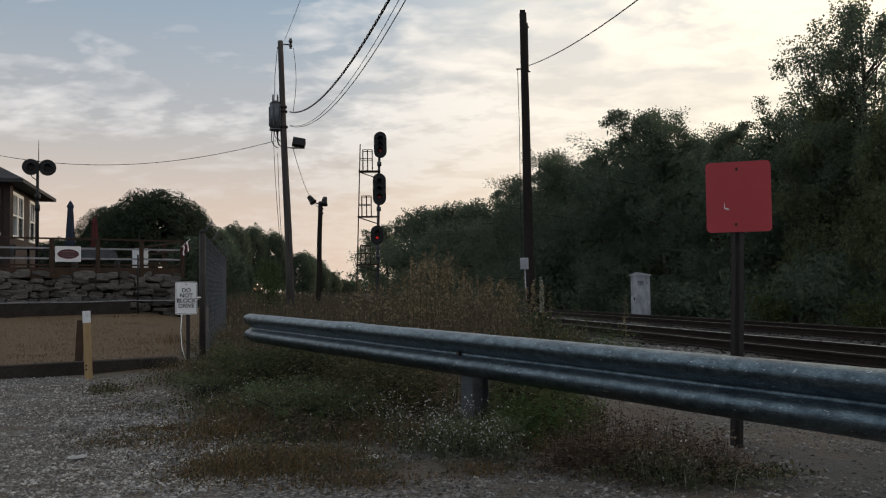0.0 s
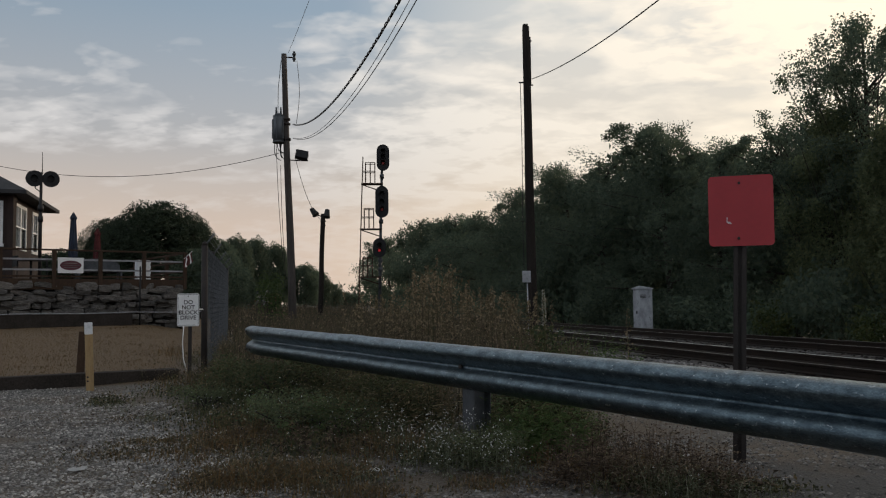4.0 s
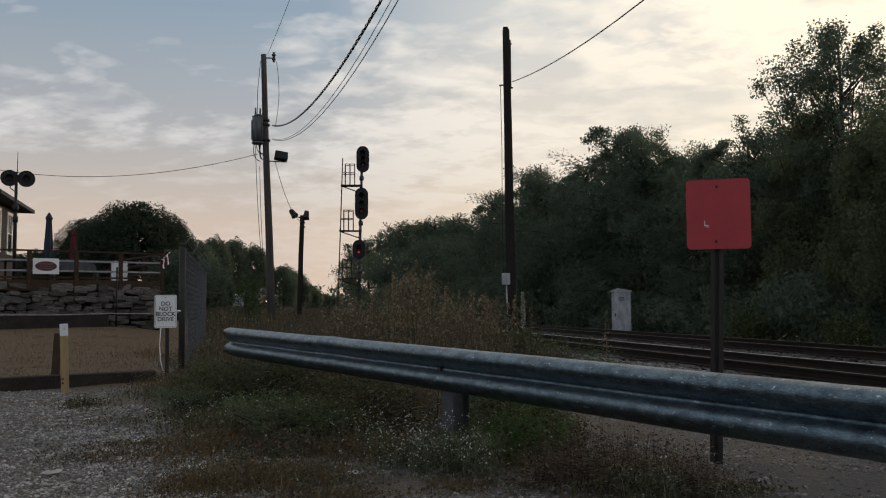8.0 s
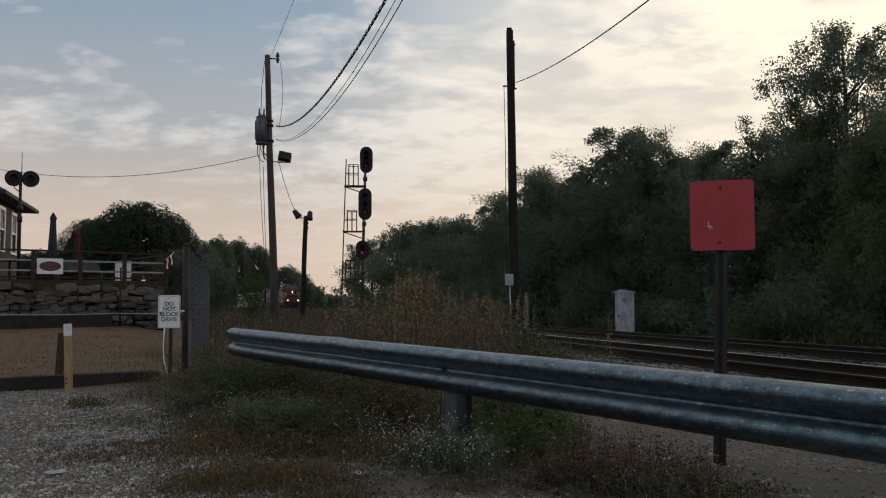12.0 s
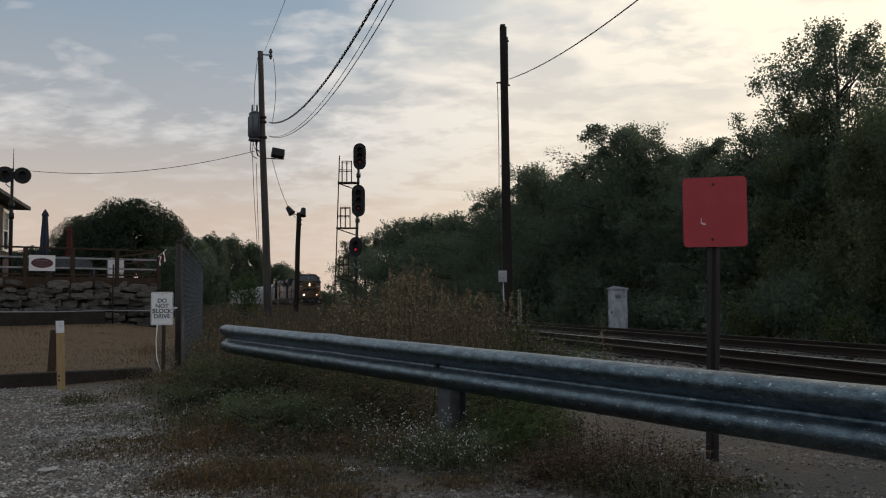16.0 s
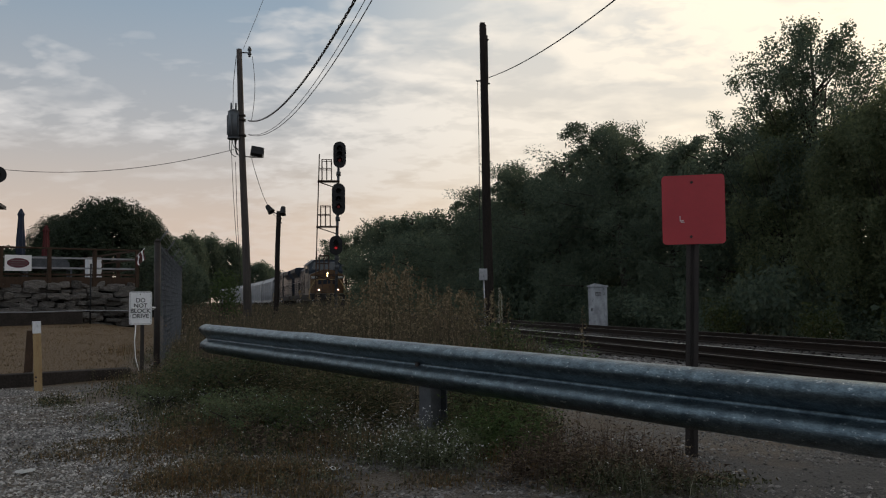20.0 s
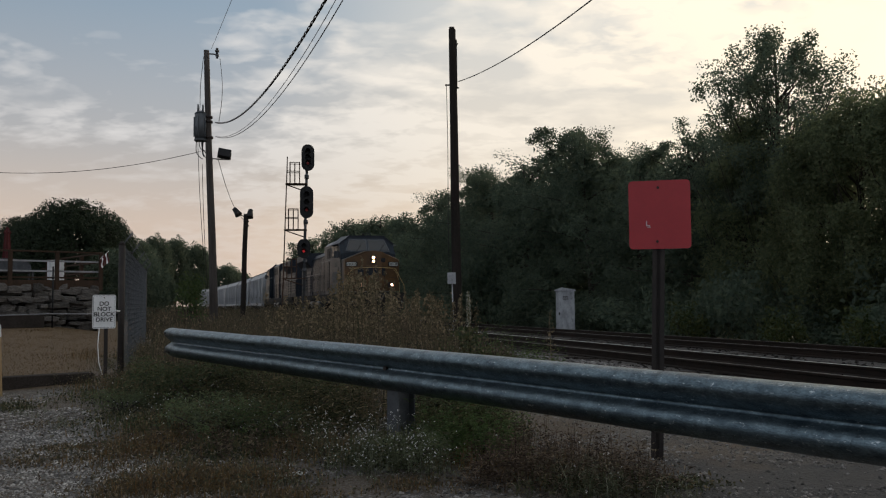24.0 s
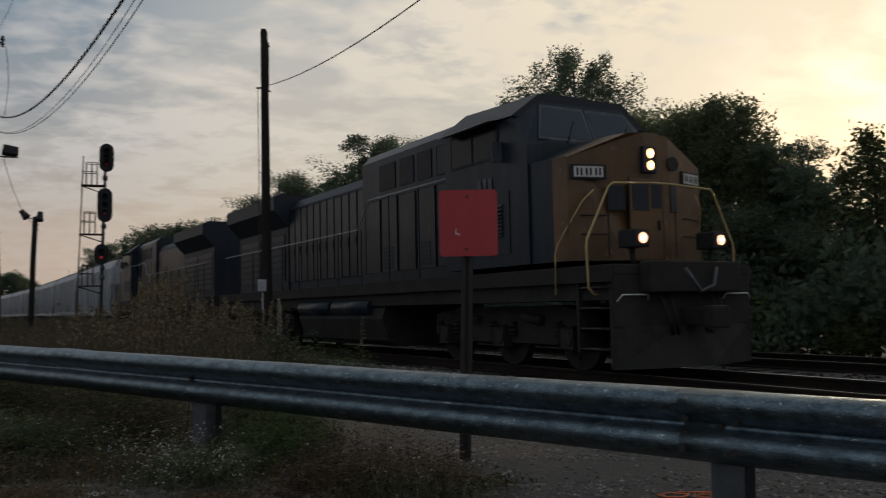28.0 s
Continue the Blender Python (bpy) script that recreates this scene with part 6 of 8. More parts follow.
def woods():
    rnd = random.Random(21)
    lb = "dense dark green broadleaf tree in the woods beyond the tracks"
    kinds = [make_tree("tree", lb, 12.0, 9.0, 31 + k, 31000, 0.128, 0.05, 0.16) for k in range(3)]
    kinds += [make_tree("tree", lb, 12.0, 9.0, 41 + k, 10000, 0.23, 0.05, 0.16) for k in range(2)]
    used = [False] * 5

    def put(s, p, h, yaw=None, k=None):
        k = (rnd.randrange(3) if s < 82 and p < 26 else 3 + rnd.randrange(2)) if k is None else k
        q = T(s, p)
        f = h / 12.0
        m = ground_pose(q, rnd.uniform(0, 360) if yaw is None else yaw) @ Matrix.Diagonal((f * rnd.uniform(0.9, 1.15),) * 2 + (f, 1))
        if not used[k]:
            used[k] = True
            kinds[k].matrix_basis = m
            tagged(kinds[k], group="woods beyond the tracks")
            return
        ob = kinds[k]
        c = copy_thing(ob, m)
        c.scale = m.to_scale()
    for s, p, h in WOODS:
        put(s, p, h)
    return kinds


# along the track, across it, height
WOODS = []
_r = random.Random(4)
for _s, _h in ((6, 6.2), (10, 6.6), (13.5, 7.0), (16.8, 7.0), (32.5, 8.8), (36, 10.2), (40.5, 10.9), (45, 12.6), (50, 13.4), (55, 13.0), (60, 12.8), (66, 12.9), (72, 12.6), (79, 11.8),
               (87, 12.6), (96, 13.3), (106, 13.8), (117, 14.2), (129, 14.4), (141, 14.2), (152, 13.0)):
    WOODS.append((_s, 23.2 + _r.uniform(-0.8, 0.8), _h * 1.02))
    if _s < 120:
        WOODS.append((_s + _r.uniform(1, 4), 28.0 + _r.uniform(-1, 1), _h * 1.0))
for _s in (-16, -9, -2, 3, -24):
    WOODS.append((_s, 25.0 + _r.uniform(-1, 2), 5.0 + _r.uniform(0, 1.6)))
woods()


def more_trees():
    rnd = random.Random(8)
    # tall thin-crowned tree over the woods
    q = P(-26.6, 39.0)
    t = make_spray_tree("tree", "tall airy tree with small leaves standing above the woods", 13.3, 10.4, 77, 44000, 0.13, 0.34, "leaf", 250, 0.28)
    t.matrix_basis = ground_pose(q, 40)
    # leaf_mid gives these crowns their sunlit haze by colour
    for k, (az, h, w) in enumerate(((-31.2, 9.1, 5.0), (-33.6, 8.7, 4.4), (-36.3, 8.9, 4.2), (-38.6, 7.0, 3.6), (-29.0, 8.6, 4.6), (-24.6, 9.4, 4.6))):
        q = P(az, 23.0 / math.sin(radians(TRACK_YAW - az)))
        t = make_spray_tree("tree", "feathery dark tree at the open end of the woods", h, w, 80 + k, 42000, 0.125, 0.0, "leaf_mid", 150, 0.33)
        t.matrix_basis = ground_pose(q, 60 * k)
    q = P(-44.5, 27.0)
    t = make_spray_tree("tree", "thin olive-leaved tree catching the low sun", 6.5, 3.6, 88, 7000, 0.14, 0.2, "leaf_light", 80, 0.22)
    t.matrix_basis = ground_pose(q, 10)
    # bushes under the woods' edge
    bush = make_bush("bush", "low dark green bush at the woods' edge", 2.2, 4.0, 50, 2600, 0.2)
    first = True
    for i in range(44):
        s = -14 + i * 3.1 + rnd.uniform(-0.8, 0.8)
        q = T(s, 20.6 + rnd.uniform(-0.3, 1.2))
        f = rnd.uniform(0.8, 1.5)
        m = ground_pose(q, rnd.uniform(0, 360)) @ Matrix.Diagonal((f, f, f * rnd.uniform(0.7, 1.3), 1))
        if first:
            bush.matrix_basis, first = m, False
            tagged(bush, group="bushes at the woods' edge")
        else:
            c = copy_thing(bush, m)
            c.scale = m.to_scale()
    lb = make_bush("bush", "light green sapling beside the rails", 1.5, 1.3, 51, 900, 0.13, "leaf_light")
    lb.matrix_basis = ground_pose(T(22.5, 18.3))
    for s, p, f in ((19.3, 18.6, 1.0), (16.0, 18.8, 1.2), (28.0, 18.5, 1.1), (13.0, 19.0, 0.9)):
        m = ground_pose(T(s, p), s * 40) @ Matrix.Diagonal((f, f, f, 1))
        c = copy_thing(lb, m)
        c.scale = m.to_scale()
    # round trees beyond the lawn
    # yaw, distance, height, width
    a = make_dome("tree", "broad round dark tree beyond the lawn", 10.0, 10.0, 91, 40000, 0.17, "leaf_deep")
    a.matrix_basis = ground_pose(P(18.9, 76), 20) @ Matrix.Diagonal((1.05, 1.05, 0.98, 1))
    far = make_dome("tree", "round dark tree far down the line", 10.0, 10.0, 95, 16000, 0.26, "leaf")
    far.matrix_basis = ground_pose(P(12.7, 305), 20) @ Matrix.Diagonal((1.35, 1.35, 2.55, 1))
    for src, rows in ((a, ((21.7, 80, 8.6, 6.6), (16.8, 79, 8.9, 5.4), (24.0, 82, 5.9, 8), (26.2, 90, 5.9, 10), (30, 90, 6.7, 13))),
                      (far, ((15.4, 120, 10.3, 8.0), (14.0, 295, 25, 14), (11.4, 310, 24, 14), (10.7, 330, 20.5, 9), (9.5, 330, 18.0, 14), (8.7, 345, 16, 14), (7.9, 360, 11, 14), (7.1, 375, 7.5, 14), (6.3, 380, 6.5, 16)))):
        for az, d, h, w in rows:
            m = ground_pose(P(az, d), az * 77) @ Matrix.Diagonal((w / 10, w / 10, h / 10, 1))
            copy_thing(src, m).scale = m.to_scale()
    # small bush by the tall pole
    g = make_bush("bush", "light green bush at the foot of the tall pole", 2.0, 0.95, 53, 2400, 0.085, "leaf_weed")
    g.matrix_basis = ground_pose(P(11.75, 33.0))
    for k, (az, d, h, w) in enumerate(((13.4, 70, 2.9, 1.5), (14.2, 60, 3.3, 2.0), (15.2, 56, 3.6, 3.0), (16.2, 48, 3.2, 2.8))):
        g = make_bush("bush", "tall scrub bush beside the fence line", h, w, 56 + k, 6500, 0.17, "leaf")
        g.matrix_basis = ground_pose(P(az, d))
    # far woods that close the view down the line
    rng = np.random.default_rng(9)
    cs = []
    for i in range(70):
        az = rng.uniform(-60, 62)
        if 10.5 < az < 24:
            continue
        d = rng.uniform(300, 420)
        c = P(az, d, 4)
        p = rng.normal(size=(260, 3)) * np.array([9, 9, 3.2])
        cs.append(p + np.array(c))
    cs = np.concatenate(cs)
    cs[:, 2] = np.abs(cs[:, 2])
    me = leaf_mesh("far_woods", cs, rng.uniform(1.2, 2.6, len(cs)), "leaf_far", 10)
    tagged(new("far_woods", me), "hazy distant woods along the horizon", "woods", "", "stuff")


more_trees()


def blades(name, label, spots, heights, widths, material, seed, lean=0.35, category="weeds", parent=None):
    """Thin bent stems, three joints each."""
    rng = np.random.default_rng(seed)
    k = len(spots)
    a = rng.uniform(0, 2 * np.pi, k)
    d = np.stack([np.cos(a), np.sin(a), np.zeros(k)], 1)
    o = np.stack([-np.sin(a + rng.normal(0, 0.6, k)), np.cos(a), np.zeros(k)], 1)
    h = heights[:, None]
    w = widths[:, None]
    ln = (rng.random(k) * lean)[:, None] * h
    base = np.array(spots)
    up = np.array([0, 0, 1.0])
    m1 = base + up * h * 0.5 + d * ln * 0.3
    m2 = base + up * h * (1 - 0.25 * (ln / h)) + d * ln
    v = np.stack([base - o * w, base + o * w, m1 + o * w * 0.75, m1 - o * w * 0.75, m2 + o * w * 0.12, m2 - o * w * 0.12], 1)
    idx = np.arange(k)[:, None] * 6
    f = np.concatenate([idx + np.array([0, 1, 2, 3]), idx + np.array([3, 2, 4, 5])])
    ob = raw_part(name, v.reshape(-1, 3), f, material, parent)
    return tagged(ob, label, category, "", "stuff"), m2


def patch(rnd, n, test):
    out = []
    while len(out) < n:
        q = test(rnd)
        if q is not None:
            out.append((q.x, q.y, gz(q) - 0.01))
    return out


def weeds():
    rnd = random.Random(12)
    rng = np.random.default_rng(12)
    g_dir = (G_B - G_A).xy.normalized()
    g_nor = Vector((-g_dir.y, g_dir.x))            # points to the rails
    g_off = G_A.xy.dot(g_nor)

    def past(q):
        return q.xy.dot(g_nor) - g_off

    def fringe(spots, hs, per, size, spread, material, name, label, seed, low=0.25):
        cs = []
        for (x, y, z), h in zip(spots, hs):
            for _ in range(per):
                cs.append((x + rnd.gauss(0, spread), y + rnd.gauss(0, spread), z + h * rnd.uniform(low, 1.0)))
        me = leaf_mesh(name, np.array(cs), rng.uniform(size * 0.5, size * 1.3, len(cs)), material, seed, 0.2)
        tagged(new(name, me), label, "weeds", "", "stuff")

    # tall dry weeds between the guardrail and the line
    def tall(r):
        s, p = r.uniform(6.5, 30), r.uniform(-0.5, 6.3)
        q = T(s, p)
        if past(q) < 0.45 or noise.noise((q.x * 0.5, q.y * 0.5, 7)) < -0.42 - 0.3 * (s > 12):
            return None
        az = math.degrees(math.atan2(-q.x, q.y))
        if az < -9.0 + 2.0 * noise.noise((q.x, q.y, 0)):
            return None
        return q
    sp = patch(rnd, 11000, tall)
    hs = []
    for x, y, z in sp:
        az = math.degrees(math.atan2(-x, y))
        hill = max(0.0, 0.55 + 0.9 * noise.noise((x * 0.55, y * 0.55, 3)) + 0.35 * noise.noise((x * 1.9, y * 1.9, 6)))
        hs.append((0.22 + 0.16 * smooth(3, 7, az) + 0.72 * min(1.2, hill)) * rnd.uniform(0.35, 1.12) * (0.55 + 0.45 * smooth(-8, -3, az)) * (1.0 - 0.25 * smooth(9.5, 11.5, az)))
    hs = np.array(hs)
    blades("tall_weeds", "tall dry brown weeds behind the guardrail", sp, hs, rng.uniform(0.003, 0.007, len(sp)), "weed_brown", 1, 0.45)
    fringe(sp, hs, 4, 0.042, 0.06, "weed_brown", "weed_leaves", "withered leaves on the tall weeds", 3)
    # leafy seed stalks standing out of them
    stalk_spots = [(P(az + rnd.uniform(-0.25, 0.25), d), h) for az, d, h in STALKS]
    cs, st = [], []
    for q, h in stalk_spots:
        z0 = gz(q)
        st.append((q.x, q.y, z0))
        for _ in range(95):
            f = rnd.uniform(0.15, 1.0)
            r = 0.13 * (1.15 - f) * rnd.uniform(0.3, 1.3)
            a = rnd.uniform(0, 6.28)
            cs.append((q.x + r * math.cos(a), q.y + r * math.sin(a), z0 + h * f))
    blades("weed_stalks", "upright stalks of seeding weeds", st, np.array([h for _, h in stalk_spots]), np.full(len(st), 0.008), "weed_brown", 6, 0.12)
    me = leaf_mesh("seed_heads", np.array(cs), rng.uniform(0.025, 0.075, len(cs)), "weed_olive", 4, 0.2)
    tagged(new("seed_heads", me), "yellow-brown leaves and seed heads on weed stalks", "weeds", "", "stuff")

    # clumps on the verge in front of the rail: yaw, distance, spread across and along, height, stems
    def clumps(rows, dense=1.0):
        spots, heights = [], []
        for az, d, ra, rl, h, n in rows:
            for _ in range(int(n * dense)):
                u, v = rnd.gauss(0, 0.5), rnd.gauss(0, 0.5)
                q = P(az, d) + P(az, 1) * (v * rl) + Vector((math.cos(radians(az)), math.sin(radians(az)), 0)) * (u * ra)
                fall = math.exp(-(u * u + v * v) * 1.1)
                spots.append((q.x, q.y, gz(q) - 0.01))
                heights.append(h * (0.25 + 0.75 * fall) * rnd.uniform(0.5, 1.15))
        return spots, np.array(heights)
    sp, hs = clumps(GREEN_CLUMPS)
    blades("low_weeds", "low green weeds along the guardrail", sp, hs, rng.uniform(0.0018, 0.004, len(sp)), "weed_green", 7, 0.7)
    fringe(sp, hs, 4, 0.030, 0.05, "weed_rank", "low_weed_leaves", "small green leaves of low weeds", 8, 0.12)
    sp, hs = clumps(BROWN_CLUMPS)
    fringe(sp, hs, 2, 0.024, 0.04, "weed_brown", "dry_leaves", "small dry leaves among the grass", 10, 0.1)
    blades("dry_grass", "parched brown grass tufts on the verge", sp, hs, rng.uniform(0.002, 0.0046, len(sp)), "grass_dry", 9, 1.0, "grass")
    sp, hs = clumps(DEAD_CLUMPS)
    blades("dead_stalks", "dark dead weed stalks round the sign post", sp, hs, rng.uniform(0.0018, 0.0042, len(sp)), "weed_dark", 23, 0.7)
    fringe(sp, hs, 4, 0.016, 0.03, "weed_dark", "dead_leaves", "curled dark leaves on the dead stalks", 24, 0.2)
    # leaf litter and pebbles on the bare verge
    cs, pb = [], []
    while len(cs) < 4500:
        l, n = rnd.uniform(-1.5, 6.0), rnd.uniform(-2.6, 1.0)
        q = G_A.xy + g_dir * l + g_nor * n
        q = Vector((q.x, q.y, 0))
        if noise.noise((q.x * 1.2, q.y * 1.2, 31)) < -0.25:
            continue
        cs.append((q.x, q.y, gz(q) + rnd.uniform(0.003, 0.03)))
    me = leaf_mesh("leaf_litter", np.array(cs), rng.uniform(0.008, 0.024, len(cs)), "weed_dark", 41, 0.0, 0.5)
    tagged(new("leaf_litter", me), "dry brown leaf litter on the verge", "leaves", "", "stuff")
    while len(pb) < 16000:
        l, n = rnd.uniform(0.5, 10.5), rnd.uniform(-2.4, 2.2)
        q = G_A.xy + g_dir * l + g_nor * n
        q = Vector((q.x, q.y, 0))
        if noise.noise((q.x * 0.9, q.y * 0.9, 37)) < 0.0 - 0.2 * (l > 5):
            continue
        pb.append((q.x, q.y, gz(q) + 0.002))
    while len(pb) < 22000:
        q = G_A.xy + g_dir * rnd.uniform(4.2, 9.5) + g_nor * rnd.gauss(-0.55, 0.6)
        q = Vector((q.x, q.y, 0))
        if noise.noise((q.x * 1.3, q.y * 1.3, 51)) > -0.15:
            pb.append((q.x, q.y, gz(q) + 0.002))
    scatter_stones("verge_pebbles", "small grey pebbles on the verge", "pebble", pb, 0.004, 0.018, 42)
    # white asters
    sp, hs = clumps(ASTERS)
    cs = np.array([(x, y, z + h) for (x, y, z), h in zip(sp, hs)])
    petals = np.concatenate([cs + rng.normal(0, 0.005, cs.shape) for _ in range(3)])
    me = leaf_mesh("aster_flowers", petals, rng.uniform(0.005, 0.010, len(petals)), "petal", 16, 0, 0.8)
    tagged(new("aster_flowers", me), "tiny white aster flowers among the weeds", "flowers", "", "stuff")
    blades("aster_stems", "thin green stems under the asters", sp, hs, np.full(len(sp), 0.0018), "weed_green", 17, 0.02, "flowers")
    # lawn
    sp = []
    while len(sp) < 34000:
        s, p = 11.2 + 18.4 * rnd.random() ** 1.5, rnd.uniform(-13, -1.0)
        q = T(s, p)
        front = (q - W_R).dot(W(0, 1, 0) - W(0, 0, 0))
        if q.x < -3.4 - 0.22 * (q.y - 11.0) and (q.x + 3.70) * -0.543 + (q.y - 11.62) * 0.840 > 0.12 and front < -0.6:
            sp.append((q.x, q.y, gz(q) - 0.005))
    blades("lawn", "short parched brown lawn", sp, np.array([rnd.uniform(0.012, 0.04) + 0.05 * max(0.0, noise.noise((x * 0.9, y * 0.9, 5))) for x, y, z in sp]), rng.uniform(0.0025, 0.005, len(sp)), "lawn_grass", 19, 0.8, "grass")
    # verge far behind, along the rails
    sp = []
    while len(sp) < 9000:
        s, p = rnd.uniform(24, 85), rnd.uniform(-1.2, 6.6)
        q = T(s, p)
        sp.append((q.x, q.y, gz(q) - 0.01))
    hs = np.array([0.42 + 0.85 * max(0.05, 0.5 + noise.noise((x * 0.3, y * 0.3, 3))) * rnd.uniform(0.4, 1.1) for x, y, z in sp])
    blades("verge_weeds", "rank brown weeds on the verge of the line", sp, hs, rng.uniform(0.008, 0.02, len(sp)), "weed_brown", 20, 0.5)
    fringe(sp, hs, 4, 0.085, 0.14, "weed_brown", "verge_leaves", "withered leaves on the verge weeds", 21, 0.2)


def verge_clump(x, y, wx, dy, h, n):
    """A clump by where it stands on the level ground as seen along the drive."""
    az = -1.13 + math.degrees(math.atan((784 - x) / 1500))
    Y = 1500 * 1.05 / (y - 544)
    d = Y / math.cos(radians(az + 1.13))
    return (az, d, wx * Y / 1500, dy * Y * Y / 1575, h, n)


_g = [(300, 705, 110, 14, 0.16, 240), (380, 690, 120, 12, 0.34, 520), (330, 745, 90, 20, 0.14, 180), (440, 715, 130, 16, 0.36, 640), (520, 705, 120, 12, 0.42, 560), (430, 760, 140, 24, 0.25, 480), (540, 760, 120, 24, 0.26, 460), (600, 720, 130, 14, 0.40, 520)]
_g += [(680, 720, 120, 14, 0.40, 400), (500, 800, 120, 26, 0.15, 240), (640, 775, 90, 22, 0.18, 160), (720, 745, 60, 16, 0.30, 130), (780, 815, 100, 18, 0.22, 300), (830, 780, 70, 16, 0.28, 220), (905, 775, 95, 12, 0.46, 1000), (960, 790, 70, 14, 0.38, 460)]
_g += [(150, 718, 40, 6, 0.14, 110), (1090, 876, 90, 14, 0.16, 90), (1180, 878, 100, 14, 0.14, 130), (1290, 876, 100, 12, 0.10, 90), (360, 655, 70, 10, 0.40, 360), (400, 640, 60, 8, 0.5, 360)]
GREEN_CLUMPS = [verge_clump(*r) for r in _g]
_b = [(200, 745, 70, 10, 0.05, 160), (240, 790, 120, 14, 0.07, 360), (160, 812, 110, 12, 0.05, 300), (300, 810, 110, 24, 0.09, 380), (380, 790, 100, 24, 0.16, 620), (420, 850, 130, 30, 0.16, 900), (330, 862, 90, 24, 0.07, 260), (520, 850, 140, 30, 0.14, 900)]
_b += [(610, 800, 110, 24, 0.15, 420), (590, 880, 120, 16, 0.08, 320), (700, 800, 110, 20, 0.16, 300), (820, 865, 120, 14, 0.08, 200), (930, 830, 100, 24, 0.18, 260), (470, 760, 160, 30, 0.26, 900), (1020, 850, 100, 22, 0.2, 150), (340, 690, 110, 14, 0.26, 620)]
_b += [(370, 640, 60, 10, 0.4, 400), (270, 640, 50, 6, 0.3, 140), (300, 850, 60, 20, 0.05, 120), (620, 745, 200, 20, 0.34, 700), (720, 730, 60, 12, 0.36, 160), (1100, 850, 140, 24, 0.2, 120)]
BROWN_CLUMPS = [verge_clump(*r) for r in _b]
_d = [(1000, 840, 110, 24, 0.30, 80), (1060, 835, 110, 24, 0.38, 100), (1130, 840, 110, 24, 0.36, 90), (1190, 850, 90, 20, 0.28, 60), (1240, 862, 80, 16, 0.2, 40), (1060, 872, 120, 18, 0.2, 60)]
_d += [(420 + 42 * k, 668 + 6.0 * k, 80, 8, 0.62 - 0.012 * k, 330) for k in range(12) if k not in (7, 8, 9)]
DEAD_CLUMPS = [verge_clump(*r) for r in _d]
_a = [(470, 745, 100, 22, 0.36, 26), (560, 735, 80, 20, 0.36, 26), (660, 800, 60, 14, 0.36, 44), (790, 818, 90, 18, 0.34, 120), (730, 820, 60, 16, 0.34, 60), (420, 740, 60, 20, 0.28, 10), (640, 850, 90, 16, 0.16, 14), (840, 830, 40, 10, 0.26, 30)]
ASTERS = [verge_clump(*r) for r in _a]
# yaw, distance, height of tall stalks
STALKS = []
_r = random.Random(2)
for _i in range(120):
    _az = _r.gauss(-0.6, 3.2)
    STALKS.append((_az, _r.uniform(12.5, 18), 1.05 + 0.55 * math.exp(-((_az - 0.8) / 2.4) ** 2) * _r.uniform(0.5, 1.1) + _r.uniform(-0.15, 0.1)))
weeds()


def herbs():
    """Leafy weeds that stand as single bushes on the verge."""
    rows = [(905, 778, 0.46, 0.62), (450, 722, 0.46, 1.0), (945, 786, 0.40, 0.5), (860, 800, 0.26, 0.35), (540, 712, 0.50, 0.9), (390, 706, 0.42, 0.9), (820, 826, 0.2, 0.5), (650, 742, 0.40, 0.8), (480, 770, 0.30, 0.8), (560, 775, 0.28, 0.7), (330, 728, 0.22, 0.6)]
    kinds = [make_bush("bush", "leafy green weed on the verge by the guardrail", 0.5, 0.8, 60 + k, 2600, 0.032, ("leaf_mid", "weed_green")[k]) for k in range(2)]
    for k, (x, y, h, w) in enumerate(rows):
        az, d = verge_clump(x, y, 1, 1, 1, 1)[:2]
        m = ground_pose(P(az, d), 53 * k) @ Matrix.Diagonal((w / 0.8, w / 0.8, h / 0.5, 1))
        if k < 2:
            kinds[k].matrix_basis = m
            tagged(kinds[k], group="leafy weeds by the guardrail")
        else:
            copy_thing(kinds[k % 2], m).scale = m.to_scale()


herbs()


